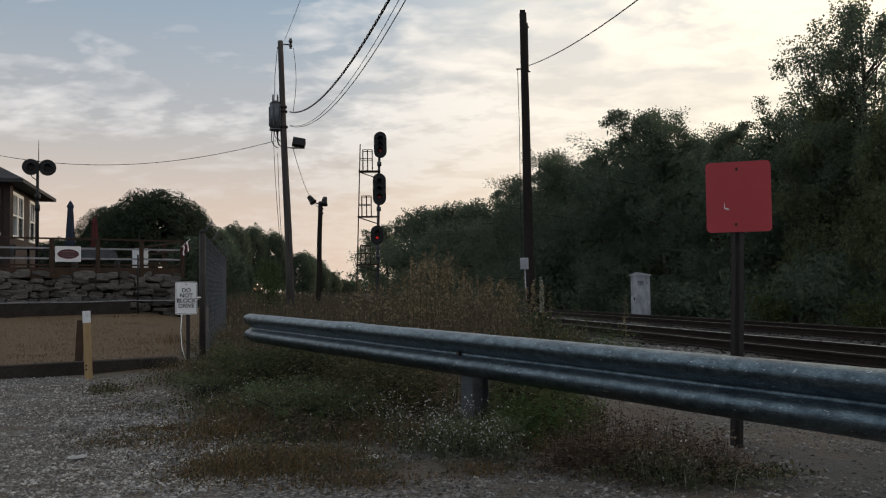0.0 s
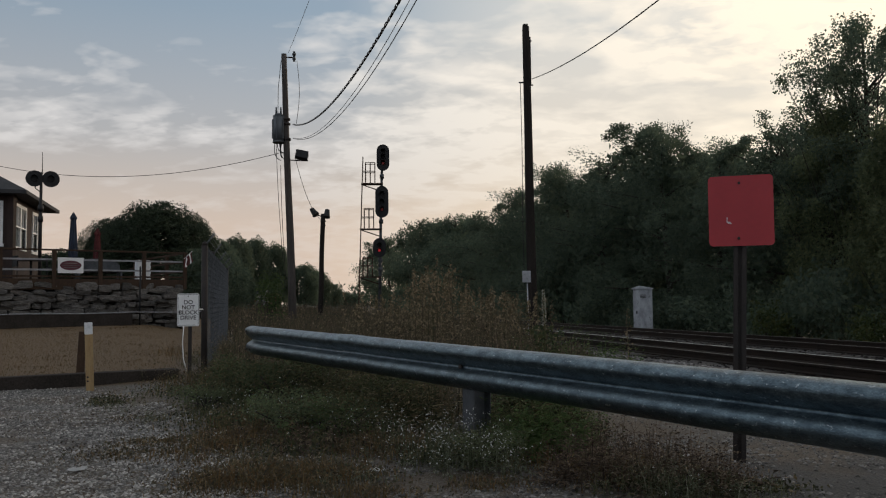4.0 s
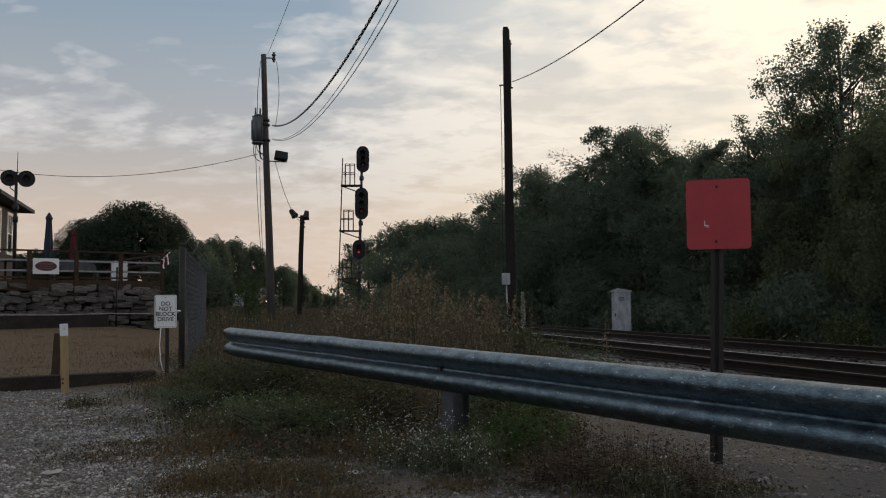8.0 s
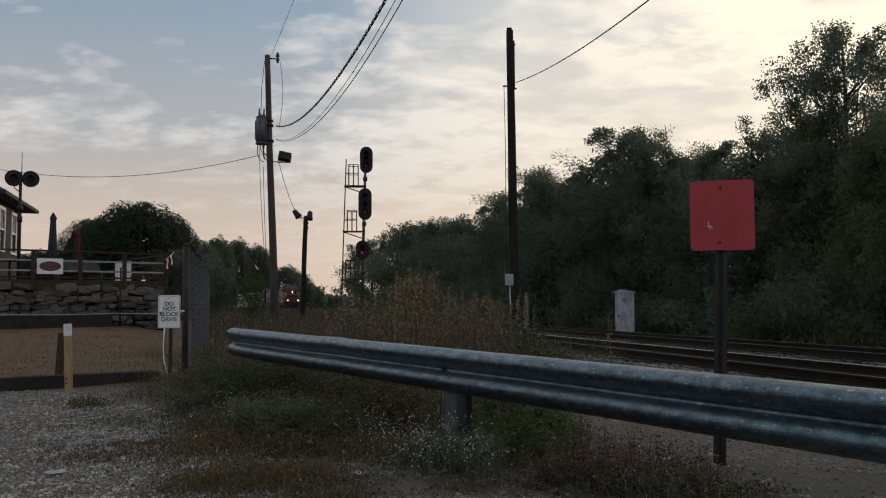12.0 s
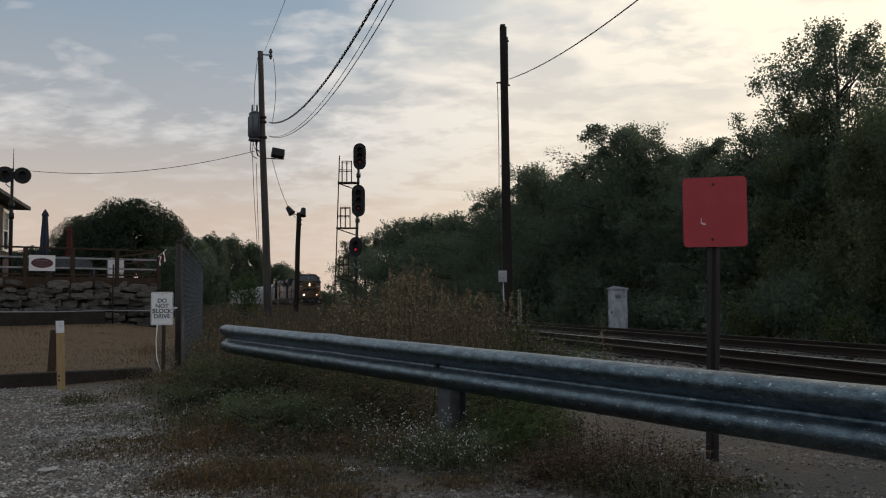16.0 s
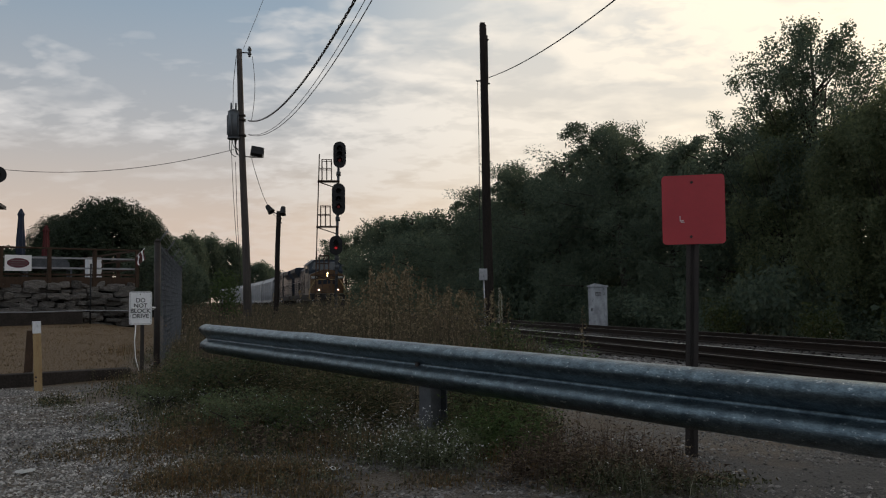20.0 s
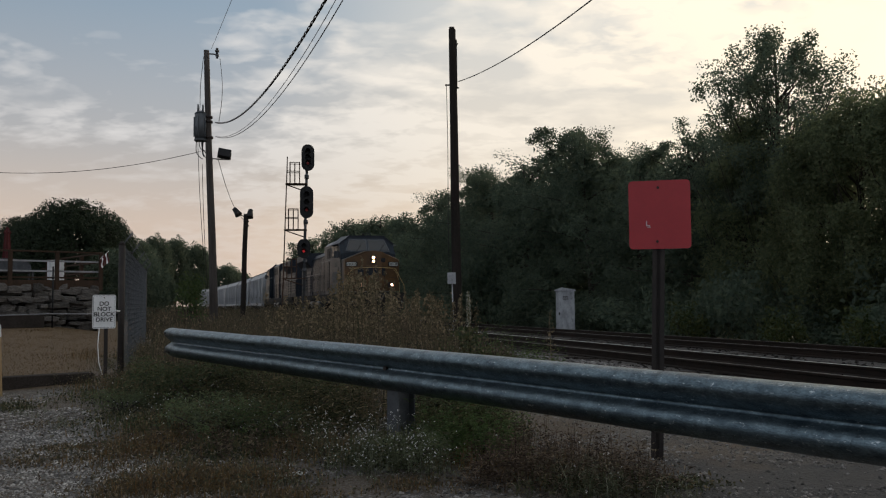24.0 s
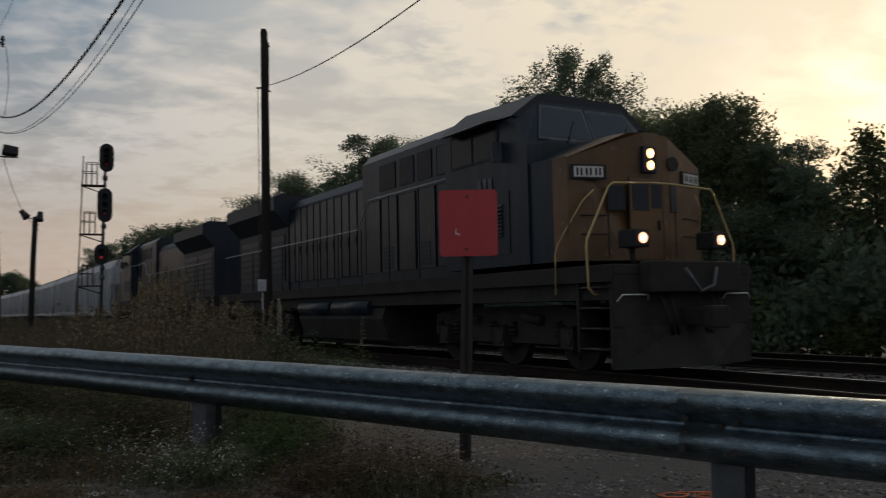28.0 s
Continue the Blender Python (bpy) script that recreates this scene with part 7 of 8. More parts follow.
def leafy_plants(name, label, rows, material, seed, leaf=0.04, slim=0.34, per=34, flower=0.0):
    """Branching weeds: each row is yaw, distance, spread across and along, height, count. Leaves grow out and up from the stems."""
    rnd = random.Random(seed)
    rng = np.random.default_rng(seed)
    stems, sh, lc, ld, ls, fl = [], [], [], [], [], []
    for az, d, ra, rl, h, n in rows:
        for _ in range(n):
            u, v = rnd.gauss(0, 0.5), rnd.gauss(0, 0.5)
            q = P(az, d) + P(az, 1) * (v * rl) + Vector((math.cos(radians(az)), math.sin(radians(az)), 0)) * (u * ra)
            hh = h * rnd.uniform(0.45, 1.1) * (0.45 + 0.55 * math.exp(-(u * u + v * v)))
            lean = Vector((rnd.gauss(0, 0.18), rnd.gauss(0, 0.18), 1))
            z0 = gz(q) - 0.01
            stems.append((q.x, q.y, z0))
            sh.append(hh)
            for k in range(per):
                f = rnd.uniform(0.08, 1.0)
                a = k * 2.4 + rnd.uniform(-0.4, 0.4)
                r = hh * 0.34 * (1.05 - f * 0.75) * rnd.uniform(0.2, 1.0)
                out = Vector((math.cos(a), math.sin(a), rnd.uniform(-0.15, 0.75))).normalized()
                c = q + lean * (hh * f) + Vector((math.cos(a) * r, math.sin(a) * r, 0))
                lc.append((c.x, c.y, max(z0 + 0.015, c.z + z0)))
                ld.append(tuple(out))
                ls.append(leaf * rnd.uniform(0.5, 1.25) * (1.15 - 0.5 * f))
                if flower and rnd.random() < flower and f > 0.45:
                    fl.append((c.x + rnd.gauss(0, 0.02), c.y + rnd.gauss(0, 0.02), c.z + z0 + 0.02))
    blades(name.replace("leaves", "stems"), "thin stems of " + label, stems, np.array(sh), rng.uniform(0.0018, 0.0036, len(stems)), material, seed, 0.35)
    c, d, sz = np.array(lc), np.array(ld), np.array(ls)[:, None]
    o = np.cross(d, np.array([0, 0, 1.0]))
    o /= np.linalg.norm(o, axis=1)[:, None] + 1e-6
    nrm = np.cross(o, d)
    v = np.stack([c, c + d * sz * 0.5 + o * sz * slim * 0.5 + nrm * sz * 0.06, c + d * sz - nrm * sz * 0.16, c + d * sz * 0.5 - o * sz * slim * 0.5 + nrm * sz * 0.06], 1)
    ob = raw_part(name, v.reshape(-1, 3), np.arange(len(c) * 4).reshape(-1, 4), material)
    tagged(ob, label, "weeds", "", "stuff")
    if fl:
        f = np.array(fl)
        pet = np.concatenate([f + rng.normal(0, 0.003, f.shape) for _ in range(3)])
        me = leaf_mesh("small_flowers", pet, rng.uniform(0.006, 0.013, len(pet)), "petal", seed + 5, 0, 0.8)
        tagged(new("small_flowers", me), "tiny white daisy flowers on " + label, "flowers", "", "stuff")


def verge_plants():
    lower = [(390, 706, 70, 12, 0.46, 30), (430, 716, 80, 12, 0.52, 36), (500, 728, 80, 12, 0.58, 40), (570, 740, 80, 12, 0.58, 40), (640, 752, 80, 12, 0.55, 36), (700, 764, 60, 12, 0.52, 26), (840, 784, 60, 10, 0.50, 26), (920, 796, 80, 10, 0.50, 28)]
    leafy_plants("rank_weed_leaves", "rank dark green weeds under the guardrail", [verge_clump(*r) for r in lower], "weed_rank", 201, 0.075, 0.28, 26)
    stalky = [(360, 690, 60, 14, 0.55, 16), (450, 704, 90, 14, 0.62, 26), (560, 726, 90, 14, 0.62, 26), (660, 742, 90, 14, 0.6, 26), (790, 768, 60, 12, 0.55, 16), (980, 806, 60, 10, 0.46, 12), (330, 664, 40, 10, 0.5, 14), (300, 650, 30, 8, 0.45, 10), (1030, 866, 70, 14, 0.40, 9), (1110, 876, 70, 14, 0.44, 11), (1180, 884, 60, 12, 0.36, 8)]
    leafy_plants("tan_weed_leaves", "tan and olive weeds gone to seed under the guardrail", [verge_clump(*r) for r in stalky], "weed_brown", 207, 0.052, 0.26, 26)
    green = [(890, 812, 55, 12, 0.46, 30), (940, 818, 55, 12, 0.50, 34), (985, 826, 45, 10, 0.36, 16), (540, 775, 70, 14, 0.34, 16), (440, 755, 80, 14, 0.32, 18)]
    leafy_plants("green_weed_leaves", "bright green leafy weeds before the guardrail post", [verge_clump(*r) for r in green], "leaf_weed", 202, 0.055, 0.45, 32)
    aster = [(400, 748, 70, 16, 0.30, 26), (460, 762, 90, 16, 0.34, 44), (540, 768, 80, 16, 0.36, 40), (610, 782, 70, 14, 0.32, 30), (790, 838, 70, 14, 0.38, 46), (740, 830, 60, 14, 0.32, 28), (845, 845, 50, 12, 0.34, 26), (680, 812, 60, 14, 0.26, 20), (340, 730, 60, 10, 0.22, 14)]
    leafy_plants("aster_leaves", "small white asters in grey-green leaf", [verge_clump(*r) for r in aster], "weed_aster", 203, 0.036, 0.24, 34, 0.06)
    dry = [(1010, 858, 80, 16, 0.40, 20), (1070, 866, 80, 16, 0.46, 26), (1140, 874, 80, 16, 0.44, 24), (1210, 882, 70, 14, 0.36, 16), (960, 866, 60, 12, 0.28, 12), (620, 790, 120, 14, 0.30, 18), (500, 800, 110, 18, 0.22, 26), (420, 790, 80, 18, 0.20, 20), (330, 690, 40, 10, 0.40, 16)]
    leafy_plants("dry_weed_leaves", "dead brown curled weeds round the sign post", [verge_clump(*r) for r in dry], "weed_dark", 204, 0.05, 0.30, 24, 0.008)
    edge = [(15.0, 12.6, 0.25, 0.6, 0.62, 10), (14.9, 14.5, 0.3, 0.9, 0.75, 12), (14.2, 13.0, 0.5, 0.8, 0.5, 10), (17.7, 11.9, 0.3, 0.2, 0.34, 6), (19.6, 11.95, 0.15, 0.15, 0.24, 4), (16.6, 12.1, 0.3, 0.2, 0.30, 6)]
    leafy_plants("fence_weed_leaves", "dry brown weeds along the fence and timbers", edge, "weed_brown", 209, 0.05, 0.26, 24)
    beyond = [(-7.4, 12.6, 0.6, 0.7, 0.78, 16), (-8.8, 12.6, 0.6, 0.7, 0.66, 14), (-10.2, 12.4, 0.5, 0.6, 0.52, 10), (-11.4, 12.2, 0.4, 0.6, 0.42, 6), (-5.6, 12.8, 0.6, 0.6, 0.72, 10)]
    leafy_plants("yellow_weed_leaves", "yellow-green weeds between the guardrail and the ballast", beyond, "leaf_weed", 208, 0.07, 0.4, 30, 0.02)
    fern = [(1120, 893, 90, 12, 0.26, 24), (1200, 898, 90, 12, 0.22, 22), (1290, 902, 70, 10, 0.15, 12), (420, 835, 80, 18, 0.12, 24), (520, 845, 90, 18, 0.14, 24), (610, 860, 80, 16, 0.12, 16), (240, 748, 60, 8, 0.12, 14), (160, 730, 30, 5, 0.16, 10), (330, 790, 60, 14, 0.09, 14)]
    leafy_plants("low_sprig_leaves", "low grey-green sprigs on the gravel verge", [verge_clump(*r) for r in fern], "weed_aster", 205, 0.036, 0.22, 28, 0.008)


verge_plants()


def mullein():
    q = P(-6.5, 12.0)
    b = Vector((q.x, q.y, gz(q)))
    m = thing("flower_stalk", "single tall pale flower spike among the weeds", "plant", b)
    bm = nb()
    tube(bm, [(0, 0, -0.1), (0.01, 0, 0.5), (0.0, 0, 1.12)], 0.012, 6, 0.006)
    part("stem", bm, "weed_green", m)
    rng = np.random.default_rng(3)
    k = 420
    f = rng.random(k)
    a = rng.uniform(0, 6.28, k)
    r = 0.034 * (1.1 - 0.5 * f) * rng.uniform(0.5, 1.2, k)
    me = leaf_mesh("flower_spike", np.stack([r * np.cos(a), r * np.sin(a), 0.62 + 0.5 * f], 1), np.full(k, 0.018), "weed_pale", 4)
    o = new("flower_spike", me)
    o.parent = m
    tagged(o, "pale faded flowers")
    me = leaf_mesh("leaves", np.stack([0.12 * rng.normal(size=160), 0.12 * rng.normal(size=160), rng.uniform(0.05, 0.6, 160)], 1), np.full(160, 0.1), "weed_green", 5)
    o = new("leaves", me)
    o.parent = m


mullein()


# ---------------------------------------------------------------- the train
def wheelset(name, parent, x, r, gauge=0.76):
    ax = new(name)
    ax.parent = parent
    ax.matrix_basis = pose(x, 0, r)
    for sy in (-1, 1):
        bm = nb()
        rod(bm, (0, sy * (gauge - 0.065), 0), (0, sy * (gauge + 0.06), 0), r, r, 24)
        rod(bm, (0, sy * (gauge - 0.085), 0), (0, sy * (gauge - 0.065), 0), r + 0.025, r + 0.025, 24)
        for k in range(5):
            a = radians(72 * k)
            disc(bm, (0.3 * r / 0.5 * math.cos(a), sy * (gauge + 0.062), 0.3 * r / 0.5 * math.sin(a)), (0, 1, 0), 0.05, 0.02, 8)
        part("wheel", bm, "under", ax)
    bm = nb()
    rod(bm, (0, -gauge, 0), (0, gauge, 0), 0.09, 0.09, 10)
    part("axle", bm, "under", ax)
    return ax


def loco_truck(parent, xc):
    """Three-axle frame with journal boxes, springs and brake gear."""
    fr = new("truck")
    fr.parent = parent
    fr.matrix_basis = pose(xc, 0, 0)
    for sy in (-1, 1):
        y0 = sy * 0.92
        bm = nb()
        prism(bm, [(-2.55, 0.55), (-2.2, 0.42), (2.2, 0.42), (2.55, 0.55), (2.55, 0.95), (1.6, 1.08), (-1.6, 1.08), (-2.55, 0.95)], 1, y0 - 0.07, y0 + 0.07)
        part("side_frame", bm, "under", fr)
        for ax in (-2.0, 0.0, 2.0):
            bm = nb()
            box(bm, ax - 0.19, ax + 0.19, y0 + sy * 0.02, y0 + sy * 0.2, 0.36, 0.72, 0.03)
            disc(bm, (ax, y0 + sy * 0.2, 0.53), (0, 1, 0), 0.13, 0.04, 14)
            part("journal_box", bm, "under", fr)
            for dx in (-0.33, 0.33):
                bm = nb()
                for k in range(4):
                    rod(bm, (ax + dx, y0 + sy * 0.11, 0.56 + k * 0.075), (ax + dx, y0 + sy * 0.11, 0.60 + k * 0.075), 0.085, 0.085, 10)
                part("spring", bm, "under", fr)
        for ax in (-1.0, 1.0):
            bm = nb()
            rod(bm, (ax - 0.3, y0 + sy * 0.12, 0.9), (ax + 0.25, y0 + sy * 0.12, 0.82), 0.09, 0.09, 10)
            part("brake_cylinder", bm, "under", fr)
    bm = nb()
    box(bm, -2.3, 2.3, -0.5, 0.5, 0.62, 1.0)
    part("bolster", bm, "under", fr)
    return fr


def digits_plate(parent, m):
    """A lit number board whose figures are plain bars."""
    bm = nb()
    box(bm, -0.31, 0.31, -0.03, 0.0, -0.12, 0.12, 0.01, m)
    nbd = part("number_board", bm, "black", parent, "small number board")
    bm = nb()
    box(bm, -0.25, 0.25, -0.036, -0.0305, -0.085, 0.085, 0, m)
    part("lit_panel", bm, "step_white", nbd, "pale glowing panel")
    for k in range(3):
        for dx in (-0.035, 0.035):
            bm = nb()
            c = -0.16 + k * 0.16 + dx
            box(bm, c - 0.018, c + 0.018, -0.041, -0.0365, -0.06, 0.06, 0, m)
            part("number_bar", bm, "sign_black", nbd, "dark bar in place of a figure")
    return nbd


def locomotive(name, label, lit=True, nose="loco_yellow"):
    """Six-axle wide-nose diesel. x runs forward, y to its left, z up from the rail head; centre at the origin."""
    L = new(name)
    tagged(L, label, "locomotive")
    # underframe
    bm = nb()
    box(bm, -10.6, 10.45, -1.5, 1.5, 1.42, 1.68)
    part("underframe", bm, "under", L)
    bm = nb()
    box(bm, -10.6, 10.4, -1.40, 1.40, 1.15, 1.42)
    part("centre_sill", bm, "under", L)
    # fuel tank and air reservoirs
    bm = nb()
    prism(bm, [(-1.32, 1.15), (-1.42, 0.85), (-1.25, 0.35), (-1.0, 0.22), (1.0, 0.22), (1.25, 0.35), (1.42, 0.85), (1.32, 1.15)], 0, -2.7, 2.6)
    part("fuel_tank", bm, "under", L)
    for sy in (-1, 1):
        for x0 in (-2.6, -0.2):
            bm = nb()
            rod(bm, (x0, sy * 1.32, 1.12), (x0 + 2.2, sy * 1.32, 1.12), 0.2, 0.2, 14)
            part("air_reservoir", bm, "loco_grey", L)
    for xc in (-6.9, 6.9):
        loco_truck(L, xc)
    # engine hood, long and plain with doors
    roof_z = 4.40
    bm = nb()
    prism(bm, [(-0.98, 1.68), (0.98, 1.68), (0.98, 4.16), (0.80, roof_z), (-0.80, roof_z), (-0.98, 4.16)], 0, -4.6, 1.0)
    part("engine_hood", bm, "loco_dark", L)
    for sy in (-1, 1):
        for i in range(11):
            bm = nb()
            x = -4.55 + i * 0.50
            box(bm, x, x + 0.46, sy * 0.985, sy * 1.02, 1.95, 4.08, 0.012)
            dr = part("hood_door", bm, "loco_door", L)
            bm = nb()
            box(bm, x + 0.38, x + 0.41, sy * 1.022, sy * 1.036, 2.7, 2.95)
            part("latch", bm, "dark_steel", dr)
    bm = nb()
    for i in range(5):
        box(bm, -3.9 + i * 1.15, -3.3 + i * 1.15, -0.35, 0.35, roof_z, roof_z + 0.09, 0.02)
    part("roof_hatches", bm, "loco_dark", L)
    bm = nb()
    box(bm, -1.6, -0.7, -0.28, 0.28, roof_z, roof_z + 0.22, 0.03)
    part("exhaust_stack", bm, "under", L)
    # auxiliary cabinet behind the cab: wide lower part, tall upper part with blower openings
    bm = nb()
    prism(bm, [(-1.12, 1.68), (1.12, 1.68), (1.12, 4.62), (0.90, 4.84), (-0.90, 4.84), (-1.12, 4.62)], 0, 1.0, 5.7)
    part("auxiliary_cabinet", bm, "loco_grey", L)
    for sy in (-1, 1):
        for x0, x1 in ((2.0, 2.8), (3.05, 3.7), (3.9, 4.5)):
            bm = nb()
            box(bm, x0, x1, sy * 1.12, sy * 1.135, 3.85, 4.45, 0.006)
            part("blower_grille", bm, "black", L)
        bm = nb()
        box(bm, 4.75, 5.45, sy * 1.12, sy * 1.14, 3.85, 4.45, 0.01)
        part("access_panel", bm, "loco_grey", L)
        for i in range(5):
            bm = nb()
            x = 1.2 + i * 0.88
            box(bm, x, x + 0.80, sy * 1.12, sy * 1.14, 1.95, 3.65, 0.012)
            dr = part("cabinet_door", bm, "loco_door", L)
            if i in (1, 3):
                for k in range(6):
                    bm = nb()
                    box(bm, x + 0.12, x + 0.58, sy * 1.142, sy * 1.152, 2.0 + k * 0.09, 2.05 + k * 0.09)
                    part("louvre", bm, "loco_dark", dr)
    # radiator section with wide wings
    bm = nb()
    prism(bm, [(-1.05, 1.68), (1.05, 1.68), (1.05, 3.62), (1.50, 4.12), (1.50, 4.52), (1.25, 4.62), (-1.25, 4.62), (-1.50, 4.52), (-1.50, 4.12), (-1.05, 3.62)], 0, -9.6, -4.6)
    part("radiator_section", bm, "loco_dark", L)
    for sy in (-1, 1):
        for x0 in (-9.4, -7.05):
            bm = nb()
            box(bm, x0, x0 + 2.2, sy * 1.05, sy * 1.07, 2.0, 3.4, 0.01)
            sc = part("radiator_screen", bm, "loco_grey", L)
            for k in range(6):
                bm = nb()
                box(bm, x0 + 0.1, x0 + 2.1, sy * 1.07, sy * 1.085, 2.15 + k * 0.2, 2.23 + k * 0.2)
                part("screen_slat", bm, "loco_dark", sc)
    # rear end
    bm = nb()
    box(bm, -9.66, -9.6, -1.0, 1.0, 1.68, 3.6, 0.01)
    part("rear_sheet", bm, "loco_dark", L)
    # cab
    zb, ze, zr = 1.78, 4.42, 4.90
    bm = nb()
    ring = [(-1.50, zb), (1.50, zb), (1.50, ze), (0.92, zr), (-0.92, zr), (-1.50, ze)]
    ringf = [(-1.50, zb), (1.50, zb), (1.50, ze - 0.06), (0.92, zr - 0.10), (-0.92, zr - 0.10), (-1.50, ze - 0.06)]
    low = [(-1.50, zb), (1.50, zb), (1.50, 3.80), (0.92, 3.90), (-0.92, 3.90), (-1.50, 3.80)]
    loft(bm, [[(5.7, y, z) for y, z in ring], [(8.05, y, z) for y, z in ringf], [(8.45, y, z) for y, z in low]])
    cab = part("cab", bm, "loco_grey", L)
    bm = nb()
    loft(bm, [[(5.62, y, z) for y, z in ((-1.56, ze + 0.01), (1.56, ze + 0.01), (0.95, zr + 0.03), (-0.95, zr + 0.03))],
              [(8.10, y, z) for y, z in ((-1.56, ze - 0.05), (1.56, ze - 0.05), (0.95, zr - 0.07), (-0.95, zr - 0.07))]])
    part("cab_roof", bm, "loco_dark", cab)
    for sy in (-1, 1):
        # side windows, frame, awning, door
        for x0, x1 in ((6.02, 6.72), (6.80, 7.55)):
            bm = nb()
            box(bm, x0 - 0.05, x1 + 0.05, sy * 1.50, sy * 1.515, 3.72, 4.34, 0.006)
            fr = part("window_frame", bm, "loco_dark", cab)
            bm = nb()
            box(bm, x0, x1, sy * 1.515, sy * 1.522, 3.76, 4.31)
            part("pane", bm, "glass_dark", fr)
        bm = nb()
        prism(bm, [(sy * 1.50, 4.43), (sy * 1.80, 4.34), (sy * 1.80, 4.325), (sy * 1.50, 4.40)], 0, 5.95, 7.7)
        part("awning", bm, "rail_pale", cab, "narrow sunshade over the side window")
        bm = nb()
        box(bm, 7.68, 7.72, sy * 1.52, sy * 1.72, 3.62, 3.98, 0.006)
        part("mirror", bm, "galv_old", cab)
        bm = nb()
        box(bm, 5.85, 7.9, sy * 1.50, sy * 1.512, 2.0, 3.1, 0.004)
        part("side_panel", bm, "loco_grey", cab)
        for k in range(9):
            bm = nb()
            z = 2.30 + k * 0.066
            prism(bm, [(sy * 1.512, z + 0.05), (sy * 1.545, z), (sy * 1.545, z + 0.012), (sy * 1.512, z + 0.06)], 0, 6.1, 7.7)
            part("louvre", bm, "loco_dark", cab)
        for k, (x0, x1) in enumerate(((6.9, 7.02), (7.08, 7.2), (7.26, 7.38))):
            bm = nb()
            box(bm, x0, x1, sy * 1.512, sy * 1.516, 3.15, 3.40)
            part("number_bar", bm, "galv_old", cab, "faded bar in place of a figure")
    # windshield of two panes, standing on the sloped front
    def on_front(y, f, out):
        # from the foot to the head of the sloped front
        a, b = Vector((8.45, y, 3.88)), Vector((8.05, y, zr - 0.10))
        n = Vector((b.z - a.z, 0, -(b.x - a.x))).normalized()
        return a.lerp(b, f) + n * out
    for y0, y1 in ((-1.18, -0.07), (0.07, 1.18)):
        for nm, mat, gap, o0, o1, f0, f1 in (("windshield_frame", "galv_old", 0.05, 0.001, 0.012, 0.06, 0.80), ("windshield", "glass", 0.0, 0.012, 0.018, 0.12, 0.74)):
            bm = nb()
            vs = []
            top_in = 0.24
            for o in (o0, o1):
                ya, yb = y0 - gap, y1 + gap
                yta, ytb = (ya + (top_in if y0 < 0 else 0)), (yb - (top_in if y1 > 0.1 else 0))
                vs.append([bm.verts.new(on_front(ya, f0, o)), bm.verts.new(on_front(yb, f0, o)), bm.verts.new(on_front(ytb, f1, o)), bm.verts.new(on_front(yta, f1, o))])
            for i in range(4):
                bm.faces.new((vs[0][i], vs[0][(i + 1) % 4], vs[1][(i + 1) % 4], vs[1][i]))
            bm.faces.new(vs[1])
            bm.faces.new(vs[0][::-1])
            bmesh.ops.recalc_face_normals(bm, faces=bm.faces[:])
            part(nm, bm, mat, cab)
        bm = nb()
        c = (y0 + y1) / 2
        tube(bm, [on_front(c, 0.02, 0.02), on_front(c + 0.3, 0.5, 0.03)], 0.012, 5)
        part("wiper", bm, "black", cab)
    # roof gear
    bm = nb()
    for x, y in ((7.2, 0.0), (6.4, 0.45)):
        rod(bm, (x, y, zr), (x, y, zr + 0.12), 0.07, 0.05, 10)
    part("antenna", bm, "black", cab)
    bm = nb()
    tube(bm, [(7.6, 0.35, zr - 0.03), (7.6, 0.35, zr + 0.09), (7.6, -0.10, zr + 0.09), (7.6, -0.10, zr - 0.03)], 0.015, 5)
    part("roof_grab", bm, "loco_dark", cab)
    # nose: peaked top, flat middle with a door, and side facets that fall back to the corners
    hw, X = 1.46, 9.75
    mid, back = 0.45, 0.29

    def face_x(y):
        return X - max(0.0, abs(y) - mid) / (hw - mid) * back

    def nosering(x, drop, front=False):
        pts = [(-hw, zb), (-mid, zb), (mid, zb), (hw, zb), (hw, 3.46 - drop), (mid, 3.88 - drop), (0.12, 3.92 - drop), (-0.12, 3.92 - drop), (-mid, 3.88 - drop), (-hw, 3.46 - drop)]
        return [(face_x(y) if front else x, y, z) for y, z in pts]

    bm = nb()
    loft(bm, [nosering(9.08, 0.0), nosering(9.40, 0.0), nosering(X, 0.03, True)])
    ns = part("nose", bm, nose, L, "yellow peaked nose" if nose == "loco_yellow" else "")
    bm = nb()
    loft(bm, [nosering(8.32, -0.03), nosering(9.078, 0.0)])
    part("nose_rear", bm, "loco_grey", ns)

    def on_face(y, z):
        # a place on the nose, its own -y looking straight out of the facet
        turn = 0.0 if abs(y) < mid else math.degrees(math.atan(back / (hw - mid))) * (1 if y > 0 else -1)
        return pose(face_x(y), y, z, 0, 0, 90 + turn)
    bm = nb()
    box(bm, X, X + 0.014, -0.43, 0.27, 1.80, 3.12, 0.008)
    part("nose_door", bm, nose, ns)
    for y, z0, z1 in ((-0.44, 1.80, 3.14), (0.285, 1.80, 3.14), (0.62, 1.84, 3.0), (-0.80, 1.84, 2.9)):
        bm = nb()
        box(bm, -0.010, 0.010, -0.008, 0.002, z0 - 2.4, z1 - 2.4, 0, on_face(y, 2.4))
        part("door_seam", bm, "dark_steel", ns)
    bm = nb()
    box(bm, X + 0.014, X + 0.05, 0.16, 0.20, 2.28, 2.44, 0.008)
    part("door_handle", bm, "dark_steel", ns)
